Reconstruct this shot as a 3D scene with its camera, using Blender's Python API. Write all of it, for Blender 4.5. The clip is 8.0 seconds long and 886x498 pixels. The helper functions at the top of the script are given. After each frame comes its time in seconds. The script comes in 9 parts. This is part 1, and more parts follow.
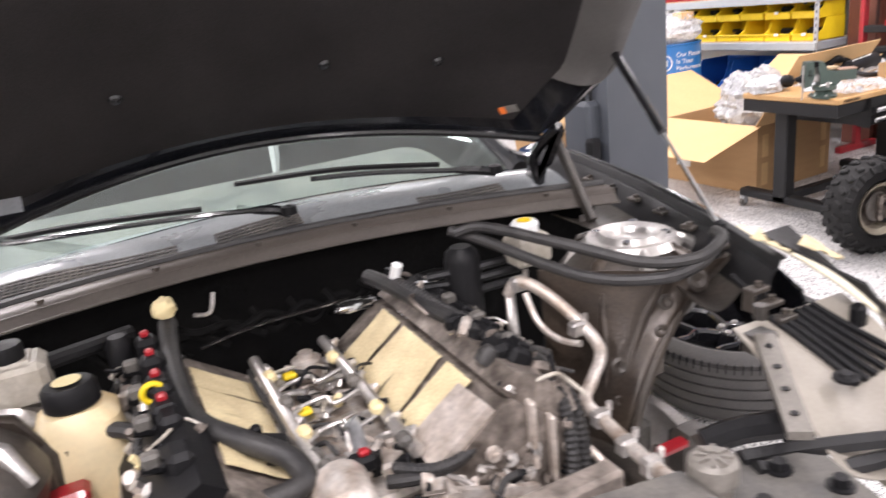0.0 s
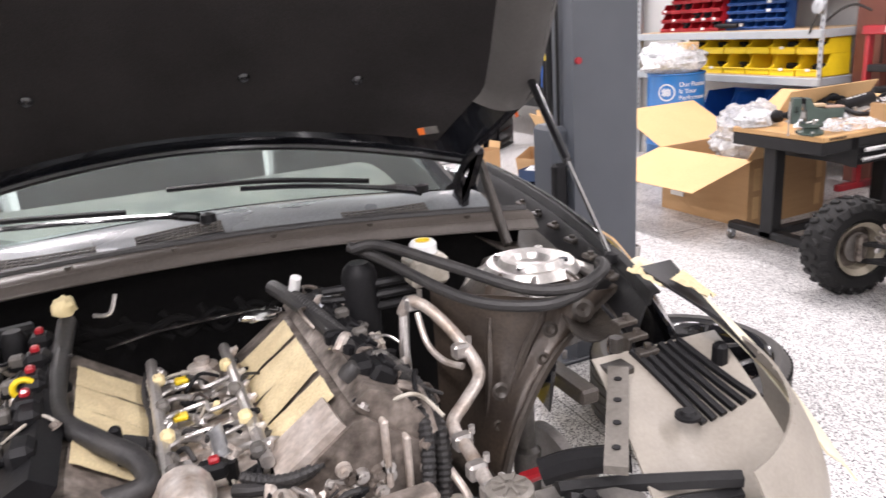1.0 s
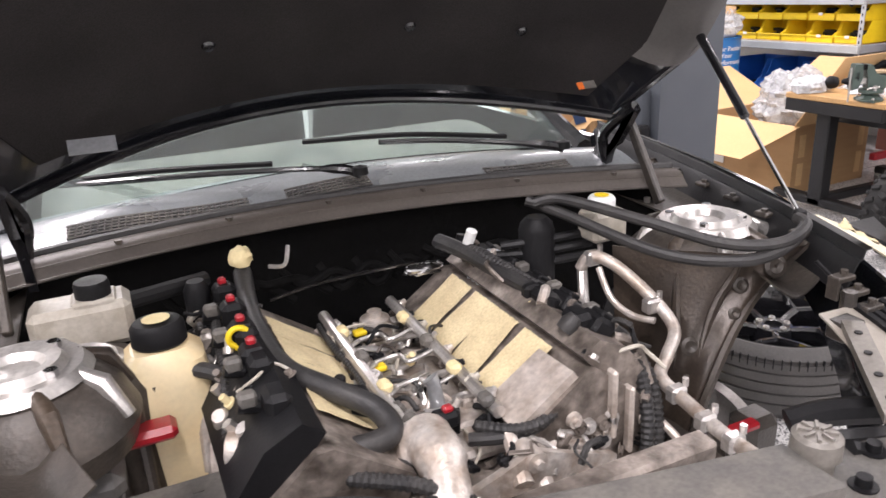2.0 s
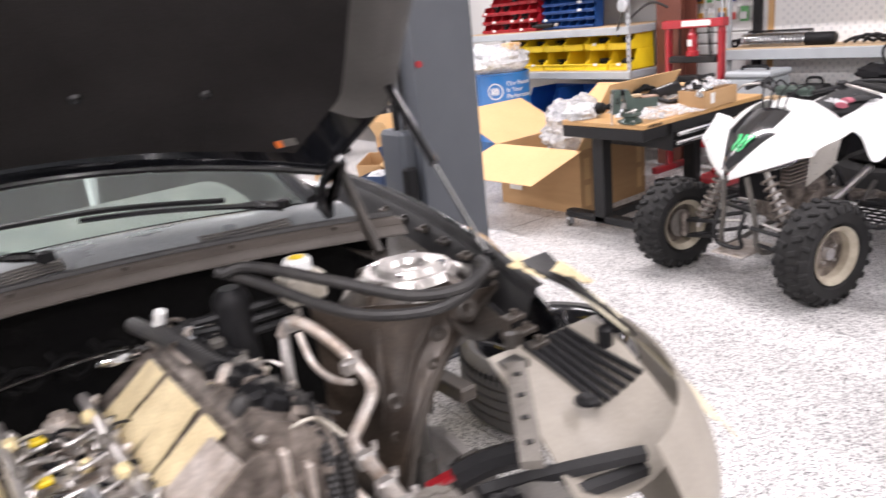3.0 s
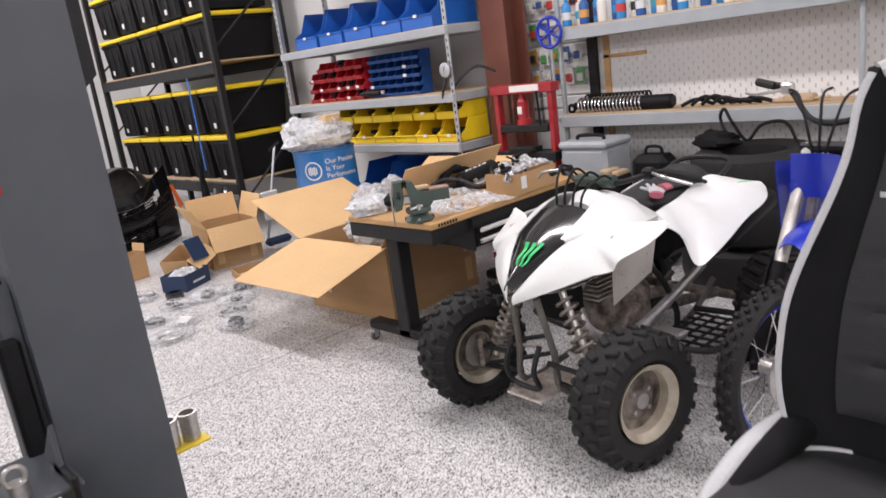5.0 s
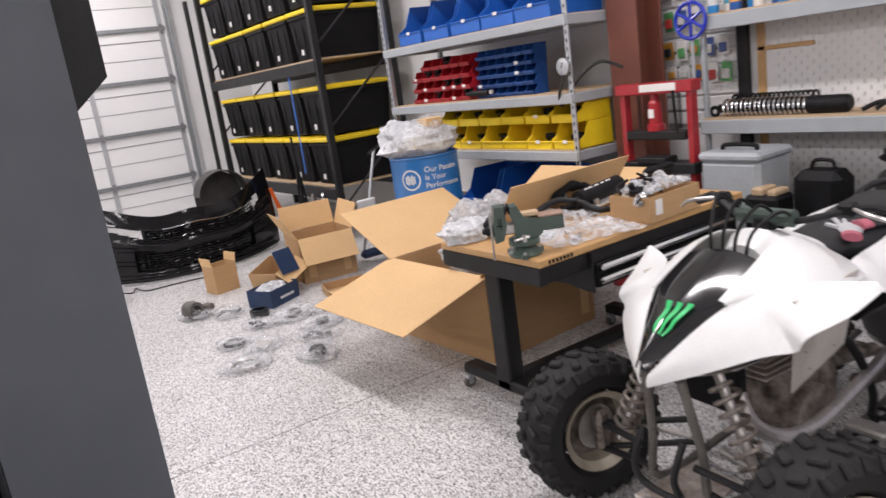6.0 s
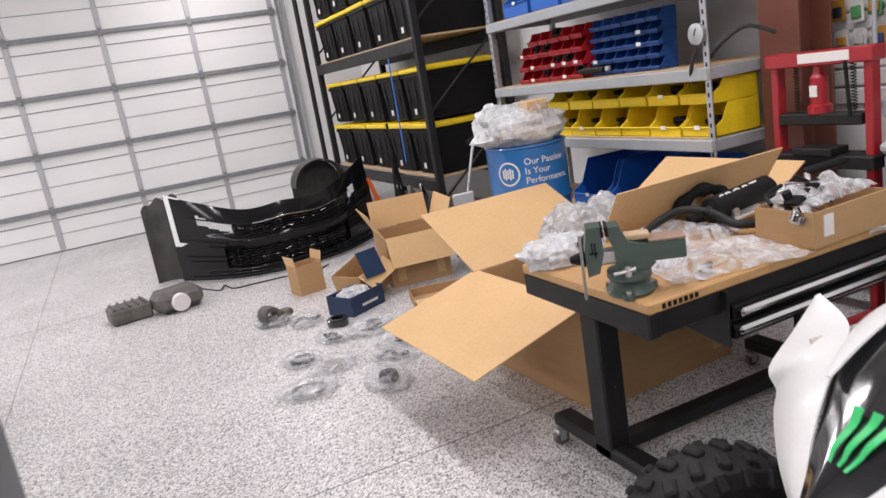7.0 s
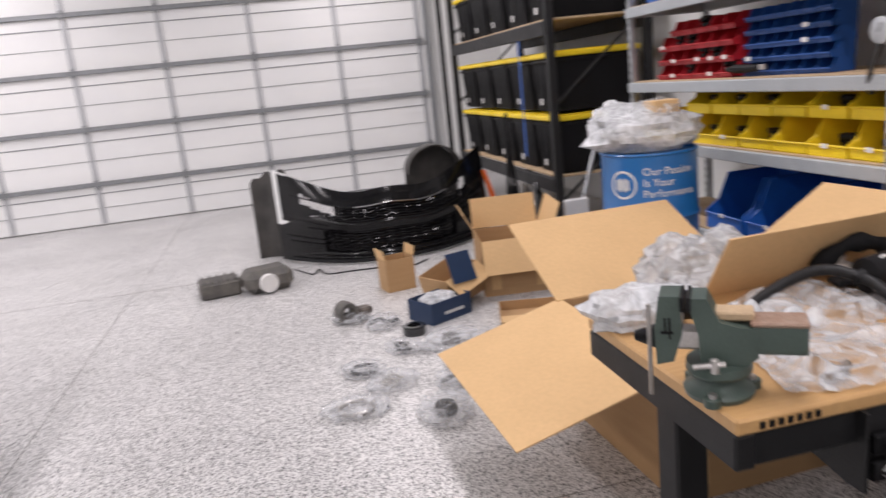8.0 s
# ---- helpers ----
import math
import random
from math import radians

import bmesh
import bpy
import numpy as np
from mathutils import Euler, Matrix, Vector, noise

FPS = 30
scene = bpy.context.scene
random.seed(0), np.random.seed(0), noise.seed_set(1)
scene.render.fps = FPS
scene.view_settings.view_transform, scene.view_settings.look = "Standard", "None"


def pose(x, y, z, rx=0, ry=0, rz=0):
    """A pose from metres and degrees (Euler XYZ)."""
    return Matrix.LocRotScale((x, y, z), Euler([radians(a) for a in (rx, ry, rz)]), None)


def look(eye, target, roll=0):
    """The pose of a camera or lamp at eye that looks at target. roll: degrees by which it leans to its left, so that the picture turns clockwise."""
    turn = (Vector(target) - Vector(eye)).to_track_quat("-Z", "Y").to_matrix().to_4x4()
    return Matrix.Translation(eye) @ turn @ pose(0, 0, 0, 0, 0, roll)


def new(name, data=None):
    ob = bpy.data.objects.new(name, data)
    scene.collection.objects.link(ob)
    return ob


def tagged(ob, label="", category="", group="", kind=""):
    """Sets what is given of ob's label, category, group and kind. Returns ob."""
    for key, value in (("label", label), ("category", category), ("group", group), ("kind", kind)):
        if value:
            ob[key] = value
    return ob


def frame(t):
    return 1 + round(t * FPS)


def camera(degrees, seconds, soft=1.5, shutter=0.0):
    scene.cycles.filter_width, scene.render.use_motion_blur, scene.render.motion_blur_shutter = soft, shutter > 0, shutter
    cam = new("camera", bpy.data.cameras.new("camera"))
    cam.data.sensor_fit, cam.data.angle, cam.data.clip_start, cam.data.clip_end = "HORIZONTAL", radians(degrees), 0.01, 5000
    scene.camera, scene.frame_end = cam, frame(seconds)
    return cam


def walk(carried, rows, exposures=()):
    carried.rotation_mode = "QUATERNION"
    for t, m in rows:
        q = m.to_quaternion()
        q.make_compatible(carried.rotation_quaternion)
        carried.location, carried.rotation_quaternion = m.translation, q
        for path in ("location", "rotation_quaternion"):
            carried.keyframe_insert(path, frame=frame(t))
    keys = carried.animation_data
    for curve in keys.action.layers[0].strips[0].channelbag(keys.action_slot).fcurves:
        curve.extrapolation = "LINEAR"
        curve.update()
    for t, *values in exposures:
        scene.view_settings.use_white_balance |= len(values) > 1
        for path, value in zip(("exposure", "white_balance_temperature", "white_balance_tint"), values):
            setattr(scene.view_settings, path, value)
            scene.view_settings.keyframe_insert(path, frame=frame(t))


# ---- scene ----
cam = camera(62.6, 8.0, shutter=0.35)
PATH = [
    (0, (1.077, 1.689, 1.715), (1.865, 3.414, 1.079), -6.8),
    (0.5, (1.257, 1.537, 1.706), (2.115, 3.253, 1.143), -6.3),
    (1, (1.33, 1.552, 1.699), (2.074, 3.312, 1.111), -4.1),
    (1.2, (1.289, 1.599, 1.689), (1.979, 3.377, 1.086), -3.3),
    (2.3, (0.868, 1.748, 1.71), (1.703, 3.427, 1.014), -3.3),
    (2.5, (0.924, 1.721, 1.72), (1.841, 3.367, 1.051), -4.0),
    (2.6, (0.958, 1.719, 1.717), (1.931, 3.346, 1.079), -4.6),
    (3, (1.277, 1.617, 1.702), (2.393, 3.162, 1.094), -6.0),
    (3.5, (1.651, 1.543, 1.702), (2.916, 2.963, 1.083), -7.2),
    (4, (2.003, 1.623, 1.691), (3.344, 2.97, 1.068), -7.8),
    (4.2, (2.136, 1.704, 1.706), (3.493, 3.042, 1.098), -7.8),
    (5.3, (2.945, 1.962, 1.712), (4.191, 3.455, 1.245), -7.7),
    (5.5, (3.047, 2.071, 1.703), (4.243, 3.604, 1.237), -7.8),
    (6, (3.298, 2.435, 1.704), (4.364, 4.061, 1.236), -8.1),
    (6.5, (3.629, 2.746, 1.678), (4.518, 4.475, 1.207), -9.0),
    (7, (3.925, 3.029, 1.649), (4.681, 4.821, 1.183), -9.6),
    (7.5, (4.183, 3.305, 1.655), (4.932, 5.095, 1.17), -8.6),
    (8, (4.456, 3.502, 1.616), (4.841, 5.411, 1.161), -6.1),
]
# the plan below is drawn somewhat large; the wheel, drum and tyres give this factor to true metres
TRUE = 0.88
walk(cam, [(t, look(Vector(eye) * TRUE, Vector(target) * TRUE, roll)) for t, eye, target, roll in PATH],
     exposures=[(0, -0.06, 6500, 21), (0.6, -0.16, 6500, 21), (3.0, -0.2, 6500, 21), (3.7, -0.5, 6500, 20), (4.3, -0.72, 6500, 20), (5.5, -0.9, 6500, 20), (7.0, -1.0, 6500, 20), (8.0, -1.1, 6500, 21)])

# ---- world, lamps, exposure ----
world = bpy.data.worlds.new("world")
scene.world = world
world.use_nodes = True
world.node_tree.nodes["Background"].inputs[0].default_value = (0.9, 0.95, 1.0, 1)
world.node_tree.nodes["Background"].inputs[1].default_value = 0.25
ROOM_X0, ROOM_X1, ROOM_Y0, ROOM_Y1, ROOM_Z = -5.0, 8.1, -5.0, 15.12, 4.6
LAMP_W = 144.0 * TRUE ** 2
LAMPS = [(x, y) for x in (-2.9, 0.6, 5.7) for y in (-2.6, 1.2, 5.2, 9.2, 13.0)]


# ---- mesh helpers ----
class Shape:
    """Collects vertices and faces of one mesh."""

    def __init__(self):
        self.v, self.f = [], []

    def add(self, verts, faces, m=None):
        n = len(self.v)
        self.v += [tuple(m @ Vector(p)) if m is not None else tuple(p) for p in verts]
        self.f += [tuple(n + i for i in f) for f in faces]
        return self

    def box(self, c, s, bev=0.0, m=None):
        hx, hy, hz = s[0] / 2, s[1] / 2, s[2] / 2
        b = min(bev, hx * 0.9, hy * 0.9, hz * 0.9)
        cx, cy, cz = c
        if b <= 0:
            vs = [(cx + sx * hx, cy + sy * hy, cz + sz * hz) for sx in (-1, 1) for sy in (-1, 1) for sz in (-1, 1)]
            return self.add(vs, [(0, 1, 3, 2), (4, 6, 7, 5), (0, 4, 5, 1), (2, 3, 7, 6), (0, 2, 6, 4), (1, 5, 7, 3)], m)
        vs, at = [], {}
        for sx in (-1, 1):
            for sy in (-1, 1):
                for sz in (-1, 1):
                    for ax in range(3):
                        p = [hx - b, hy - b, hz - b]
                        p[ax] += b
                        at[(sx, sy, sz, ax)] = len(vs)
                        vs.append((cx + sx * p[0], cy + sy * p[1], cz + sz * p[2]))
        fs = []
        for ax in range(3):
            o = [a for a in range(3) if a != ax]
            for sg in (-1, 1):
                ring = []
                for a, c2 in ((-1, -1), (1, -1), (1, 1), (-1, 1)):
                    k = [0, 0, 0]
                    k[ax], k[o[0]], k[o[1]] = sg, a, c2
                    ring.append(at[(*k, ax)])
                flip = (sg > 0) == (ax == 1)
                fs.append(tuple(ring[::-1] if flip else ring))
            for a in (-1, 1):
                for c2 in (-1, 1):
                    k0, k1 = [0, 0, 0], [0, 0, 0]
                    k0[ax], k1[ax] = -1, 1
                    k0[o[0]] = k1[o[0]] = a
                    k0[o[1]] = k1[o[1]] = c2
                    q = (at[(*k0, o[0])], at[(*k1, o[0])], at[(*k1, o[1])], at[(*k0, o[1])])
                    fs.append(q if a * c2 > 0 else q[::-1])
        for sx in (-1, 1):
            for sy in (-1, 1):
                for sz in (-1, 1):
                    fs.append(tuple(at[(sx, sy, sz, a)] for a in ((0, 1, 2) if sx * sy * sz > 0 else (2, 1, 0))))
        return self.add(vs, fs, m)

    def rings(self, rings, cap0=True, cap1=True, loop=False, m=None):
        n, vs, fs = len(rings[0]), [p for r in rings for p in r], []
        for k in range(len(rings) - (0 if loop else 1)):
            a, b = k * n, ((k + 1) % len(rings)) * n
            fs += [(a + i, a + (i + 1) % n, b + (i + 1) % n, b + i) for i in range(n)]
        if cap0 and not loop:
            fs.append(tuple(range(n))[::-1])
        if cap1 and not loop:
            fs.append(tuple((len(rings) - 1) * n + i for i in range(n)))
        return self.add(vs, fs, m)

    def cyl(self, p0, p1, r0, r1=None, n=14):
        return self.tube([p0, p1], [r0, r0 if r1 is None else r1], n)

    def tube(self, pts, r, n=10, loop=False):
        pts = [Vector(p) for p in pts]
        rs = r if isinstance(r, (list, tuple)) else [r] * len(pts)
        out, up = [], None
        for k, p in enumerate(pts):
            if loop:
                t = pts[(k + 1) % len(pts)] - pts[k - 1]
            else:
                t = pts[min(k + 1, len(pts) - 1)] - pts[max(k - 1, 0)]
            t.normalize()
            if up is None:
                up = Vector((0, 0, 1)) if abs(t.z) < 0.9 else Vector((1, 0, 0))
            a = up - t * up.dot(t)
            if a.length < 1e-4:
                a = Vector((1, 0, 0)) - t * t.x
            a.normalize()
            up = a
            b = t.cross(a)
            out.append([p + (a * math.cos(w) + b * math.sin(w)) * rs[k] for w in (2 * math.pi * i / n for i in range(n))])
        return self.rings(out, loop=loop)

    def lathe(self, prof, m=None, n=24, closed=False):
        """prof: (radius, height) rows, turned round z."""
        rings = [[(r * math.cos(a), r * math.sin(a), z) for a in (2 * math.pi * i / n for i in range(n))] for r, z in prof]
        return self.rings(rings, loop=closed, m=m)

    def prism(self, poly, h, m=None):
        """poly in x and y, from z 0 to h."""
        n = len(poly)
        vs = [(x, y, 0) for x, y in poly] + [(x, y, h) for x, y in poly]
        fs = [tuple(range(n))[::-1], tuple(range(n, 2 * n))] + [(i, (i + 1) % n, n + (i + 1) % n, n + i) for i in range(n)]
        return self.add(vs, fs, m)

    def sheet(self, fn, nu, nv, thick=0.0):
        """A curved sheet from fn(u, v), u and v from 0 to 1, thickened along its normals."""
        g = [[Vector(fn(i / nu, j / nv)) for j in range(nv + 1)] for i in range(nu + 1)]
        idx = lambda i, j: i * (nv + 1) + j
        top = [p for row in g for p in row]
        fs = [(idx(i, j), idx(i + 1, j), idx(i + 1, j + 1), idx(i, j + 1)) for i in range(nu) for j in range(nv)]
        if not thick:
            return self.add(top, fs)
        nor = []
        for i in range(nu + 1):
            for j in range(nv + 1):
                du = g[min(i + 1, nu)][j] - g[max(i - 1, 0)][j]
                dv = g[i][min(j + 1, nv)] - g[i][max(j - 1, 0)]
                c = du.cross(dv)
                nor.append(c.normalized() if c.length > 1e-9 else Vector((0, 0, 1)))
        n = len(top)
        low = [p - k * thick for p, k in zip(top, nor)]
        fs += [tuple(n + i for i in f[::-1]) for f in fs]
        edge = [idx(i, 0) for i in range(nu + 1)] + [idx(nu, j) for j in range(1, nv + 1)] + [idx(i, nv) for i in range(nu - 1, -1, -1)] + [idx(0, j) for j in range(nv - 1, 0, -1)]
        for a, b in zip(edge, edge[1:] + edge[:1]):
            fs.append((b, a, n + a, n + b))
        return self.add(top + low, fs)


def mesh_of(sh, name, smooth=35):
    me = bpy.data.meshes.new(name)
    me.from_pydata(sh.v, [], sh.f)
    bm = bmesh.new()
    bm.from_mesh(me)
    bmesh.ops.recalc_face_normals(bm, faces=bm.faces)
    lim = radians(smooth)
    for f in bm.faces:
        f.smooth = True
    for e in bm.edges:
        e.smooth = len(e.link_faces) == 2 and e.calc_face_angle(0) < lim
    bm.to_mesh(me)
    bm.free()
    return me


def part(name, sh, material, parent=None, label="", m=None, smooth=35):
    me = sh if isinstance(sh, bpy.types.Mesh) else mesh_of(sh, name, smooth)
    if material is not None and not me.materials:
        me.materials.append(material)
    ob = new(name, me)
    if parent is not None:
        ob.parent = parent
    if m is not None:
        ob.matrix_basis = m
    if label:
        tagged(ob, label)
    return ob


def thing(name, label, category, m=None, group="", kind=""):
    ob = new(name)
    ob.empty_display_size = 0.1
    if m is not None:
        ob.matrix_basis = m
    return tagged(ob, label, category, group, kind)


def whole(name, sh, material, label, category, m=None, group="", kind="", smooth=35):
    ob = part(name, sh, material, None, "", m, smooth)
    return tagged(ob, label, category, group, kind)


def arc(c, r, a0, a1, n, axis="z"):
    out = []
    for i in range(n + 1):
        a = radians(a0 + (a1 - a0) * i / n)
        p, q = r * math.cos(a), r * math.sin(a)
        out.append((c[0] + p, c[1] + q, c[2]) if axis == "z" else (c[0] + p, c[1], c[2] + q) if axis == "y" else (c[0], c[1] + p, c[2] + q))
    return out


def spline(pts, n=8):
    """A smooth line through the points."""
    pts = [Vector(p) for p in pts]
    out = []
    for k in range(len(pts) - 1):
        p0, p1, p2, p3 = pts[max(k - 1, 0)], pts[k], pts[k + 1], pts[min(k + 2, len(pts) - 1)]
        for i in range(n):
            t = i / n
            out.append(0.5 * ((2 * p1) + (p2 - p0) * t + (2 * p0 - 5 * p1 + 4 * p2 - p3) * t * t + (3 * p1 - p0 - 3 * p2 + p3) * t ** 3))
    out.append(pts[-1])
    return out


# ---- materials ----
def material(name, col, rough=0.5, metal=0.0, var=0.12, scale=6.0, bump=0.1, fine=120.0, col2=None, mix=0.5, rand=0.0, coat=0.0, sharp=0.2, stretch=None, spec=0.5):
    """A surface with large stains (towards col2), fine grain, relief and uneven gloss."""
    m = bpy.data.materials.new(name)
    m.use_nodes = True
    nt, N = m.node_tree, m.node_tree.nodes
    L = nt.links.new
    bsdf = N["Principled BSDF"]
    tc = N.new("ShaderNodeTexCoord")
    mp = N.new("ShaderNodeMapping")
    if stretch:
        mp.inputs["Scale"].default_value = stretch
    L(tc.outputs["Object"], mp.inputs[0])
    big, small = N.new("ShaderNodeTexNoise"), N.new("ShaderNodeTexNoise")
    big.inputs["Scale"].default_value, big.inputs["Detail"].default_value = scale, 5
    small.inputs["Scale"].default_value, small.inputs["Detail"].default_value = fine, 3
    L(mp.outputs[0], big.inputs[0])
    L(mp.outputs[0], small.inputs[0])
    ramp = N.new("ShaderNodeMapRange")
    ramp.inputs[1].default_value, ramp.inputs[2].default_value = 0.5 - sharp, 0.5 + sharp
    L(big.outputs[0], ramp.inputs[0])
    c2 = col2 or tuple(c * (1 - 2.5 * var) for c in col)
    mx = N.new("ShaderNodeMix")
    mx.data_type = "RGBA"
    fac = N.new("ShaderNodeMath")
    fac.operation = "MULTIPLY"
    fac.inputs[1].default_value = mix
    L(ramp.outputs[0], fac.inputs[0])
    L(fac.outputs[0], mx.inputs[0])
    mx.inputs[6].default_value, mx.inputs[7].default_value = (*col, 1), (*[max(0.0, c) for c in c2], 1)
    hsv = N.new("ShaderNodeHueSaturation")
    vr = N.new("ShaderNodeMapRange")
    vr.inputs[1].default_value, vr.inputs[2].default_value = 0.25, 0.75
    vr.inputs[3].default_value, vr.inputs[4].default_value = 1 - var, 1 + var
    L(small.outputs[0], vr.inputs[0])
    val = vr.outputs[0]
    if rand:
        oi = N.new("ShaderNodeObjectInfo")
        rr = N.new("ShaderNodeMapRange")
        rr.inputs[3].default_value, rr.inputs[4].default_value = 1 - rand, 1 + rand
        L(oi.outputs["Random"], rr.inputs[0])
        mu = N.new("ShaderNodeMath")
        mu.operation = "MULTIPLY"
        L(rr.outputs[0], mu.inputs[0])
        L(val, mu.inputs[1])
        val = mu.outputs[0]
    L(val, hsv.inputs["Value"])
    L(mx.outputs[2], hsv.inputs["Color"])
    L(hsv.outputs[0], bsdf.inputs["Base Color"])
    rg = N.new("ShaderNodeMapRange")
    rg.inputs[3].default_value, rg.inputs[4].default_value = max(0.03, rough - 0.1), min(1.0, rough + 0.12)
    L(big.outputs[0], rg.inputs[0])
    L(rg.outputs[0], bsdf.inputs["Roughness"])
    bsdf.inputs["Metallic"].default_value = metal
    bsdf.inputs["Coat Weight"].default_value = coat
    bsdf.inputs["Specular IOR Level"].default_value = spec
    if bump:
        bp = N.new("ShaderNodeBump")
        bp.inputs["Strength"].default_value, bp.inputs["Distance"].default_value = bump, 0.004
        L(small.outputs[0], bp.inputs["Height"])
        L(bp.outputs[0], bsdf.inputs["Normal"])
    return m


def flake_floor():
    """White epoxy with grey and black flakes."""
    m = bpy.data.materials.new("flake_epoxy")
    m.use_nodes = True
    nt, N = m.node_tree, m.node_tree.nodes
    L = nt.links.new
    b = N["Principled BSDF"]
    tc = N.new("ShaderNodeTexCoord")
    vo = N.new("ShaderNodeTexVoronoi")
    vo.inputs["Scale"].default_value = 155
    L(tc.outputs["Object"], vo.inputs["Vector"])
    cr = N.new("ShaderNodeValToRGB")
    cr.color_ramp.interpolation = "CONSTANT"
    e = cr.color_ramp.elements
    e[0].position, e[0].color = 0.0, (0.07, 0.07, 0.074, 1)
    e[1].position, e[1].color = 0.13, (0.3, 0.3, 0.3, 1)
    for p, c in ((0.32, (0.54, 0.53, 0.53, 1)), (0.52, (0.78, 0.77, 0.76, 1))):
        k = e.new(p)
        k.color = c
    sp = N.new("ShaderNodeSeparateColor")
    L(vo.outputs["Color"], sp.inputs[0])
    L(sp.outputs[0], cr.inputs[0])
    n2 = N.new("ShaderNodeTexNoise")
    n2.inputs["Scale"].default_value, n2.inputs["Detail"].default_value = 0.9, 6
    L(tc.outputs["Object"], n2.inputs["Vector"])
    mr = N.new("ShaderNodeMapRange")
    mr.inputs[1].default_value, mr.inputs[2].default_value, mr.inputs[3].default_value, mr.inputs[4].default_value = 0.35, 0.7, 1.0, 0.86
    L(n2.outputs[0], mr.inputs[0])
    hs = N.new("ShaderNodeHueSaturation")
    L(mr.outputs[0], hs.inputs["Value"])
    L(cr.outputs[0], hs.inputs["Color"])
    L(hs.outputs[0], b.inputs["Base Color"])
    r2 = N.new("ShaderNodeMapRange")
    r2.inputs[3].default_value, r2.inputs[4].default_value = 0.22, 0.5
    L(n2.outputs[0], r2.inputs[0])
    L(r2.outputs[0], b.inputs["Roughness"])
    bp = N.new("ShaderNodeBump")
    bp.inputs["Strength"].default_value, bp.inputs["Distance"].default_value = 0.25, 0.002
    L(sp.outputs[1], bp.inputs["Height"])
    L(bp.outputs[0], b.inputs["Normal"])
    return m


def clear_film(name, tint, see=0.6):
    """Crinkled clear plastic: part see-through, part gloss."""
    m = bpy.data.materials.new(name)
    m.use_nodes = True
    nt, N = m.node_tree, m.node_tree.nodes
    L = nt.links.new
    b = N["Principled BSDF"]
    b.inputs["Base Color"].default_value = (*tint, 1)
    b.inputs["Roughness"].default_value = 0.18
    tr, mx = N.new("ShaderNodeBsdfTransparent"), N.new("ShaderNodeMixShader")
    no = N.new("ShaderNodeTexNoise")
    no.inputs["Scale"].default_value, no.inputs["Detail"].default_value, no.inputs["Distortion"].default_value = 14, 5, 1.5
    tc = N.new("ShaderNodeTexCoord")
    L(tc.outputs["Object"], no.inputs["Vector"])
    r = N.new("ShaderNodeMapRange")
    r.inputs[1].default_value, r.inputs[2].default_value = 0.35, 0.65
    r.inputs[3].default_value, r.inputs[4].default_value = min(1, see + 0.2), max(0, see - 0.3)
    L(no.outputs[0], r.inputs[0])
    L(r.outputs[0], mx.inputs[0])
    L(b.outputs[0], mx.inputs[1])
    L(tr.outputs[0], mx.inputs[2])
    L(mx.outputs[0], N["Material Output"].inputs[0])
    bp = N.new("ShaderNodeBump")
    bp.inputs["Strength"].default_value, bp.inputs["Distance"].default_value = 0.8, 0.02
    L(no.outputs[0], bp.inputs["Height"])
    L(bp.outputs[0], b.inputs["Normal"])
    return m


def glowing(name, col, power):
    m = bpy.data.materials.new(name)
    m.use_nodes = True
    b = m.node_tree.nodes["Principled BSDF"]
    b.inputs["Base Color"].default_value = (0.9, 0.9, 0.9, 1)
    b.inputs["Emission Color"].default_value = (*col, 1)
    b.inputs["Emission Strength"].default_value = power
    return m


def glass(name, tint, rough=0.02):
    m = bpy.data.materials.new(name)
    m.use_nodes = True
    b = m.node_tree.nodes["Principled BSDF"]
    b.inputs["Base Color"].default_value = (*tint, 1)
    b.inputs["Transmission Weight"].default_value = 1.0
    b.inputs["Roughness"].default_value = rough
    b.inputs["IOR"].default_value = 2.0
    return m


M_FLOOR = flake_floor()
M_WALL = material("white_wall", (0.78, 0.78, 0.77), 0.6, var=0.03, scale=1.5, bump=0.1, fine=40, col2=(0.68, 0.68, 0.67))
M_CEIL = material("white_ceiling", (0.75, 0.77, 0.76), 0.6, var=0.03, scale=1.0, bump=0.05)
M_DOOR = material("white_door_steel", (0.8, 0.8, 0.79), 0.45, var=0.03, scale=1.2, bump=0.04, col2=(0.7, 0.71, 0.72))
M_GALV = material("galvanised_steel", (0.5, 0.52, 0.54), 0.4, 0.75, var=0.12, scale=18, bump=0.05)
# steel of struts and hinges, also the shadow strips on the door panels
M_STRUT = material("dull_strut_steel_and_rib_shadow", (0.26, 0.27, 0.28), 0.45, 0.4, var=0.15, scale=12, bump=0.05)
M_GREY = material("grey_shelf_paint", (0.38, 0.41, 0.43), 0.45, 0.1, var=0.08, scale=8, bump=0.05)
M_BLACK = material("black_plastic", (0.006, 0.006, 0.007), 0.5, var=0.2, scale=9, bump=0.12, col2=(0.013, 0.013, 0.014), spec=0.2)
M_BLACKGLOSS = material("gloss_black_plastic", (0.012, 0.012, 0.014), 0.13, var=0.15, scale=5, bump=0.03, coat=0.6)
M_BLACKPAINT = material("black_powder_coat", (0.012, 0.012, 0.013), 0.5, 0.0, var=0.15, scale=8, bump=0.15, spec=0.35)
M_TOTE = material("black_tote", (0.005, 0.005, 0.006), 0.55, var=0.25, scale=5, bump=0.1, col2=(0.011, 0.011, 0.012), spec=0.18)
M_YELLOW = material("yellow_plastic", (0.86, 0.62, 0.015), 0.4, var=0.08, scale=8, bump=0.05, rand=0.05)
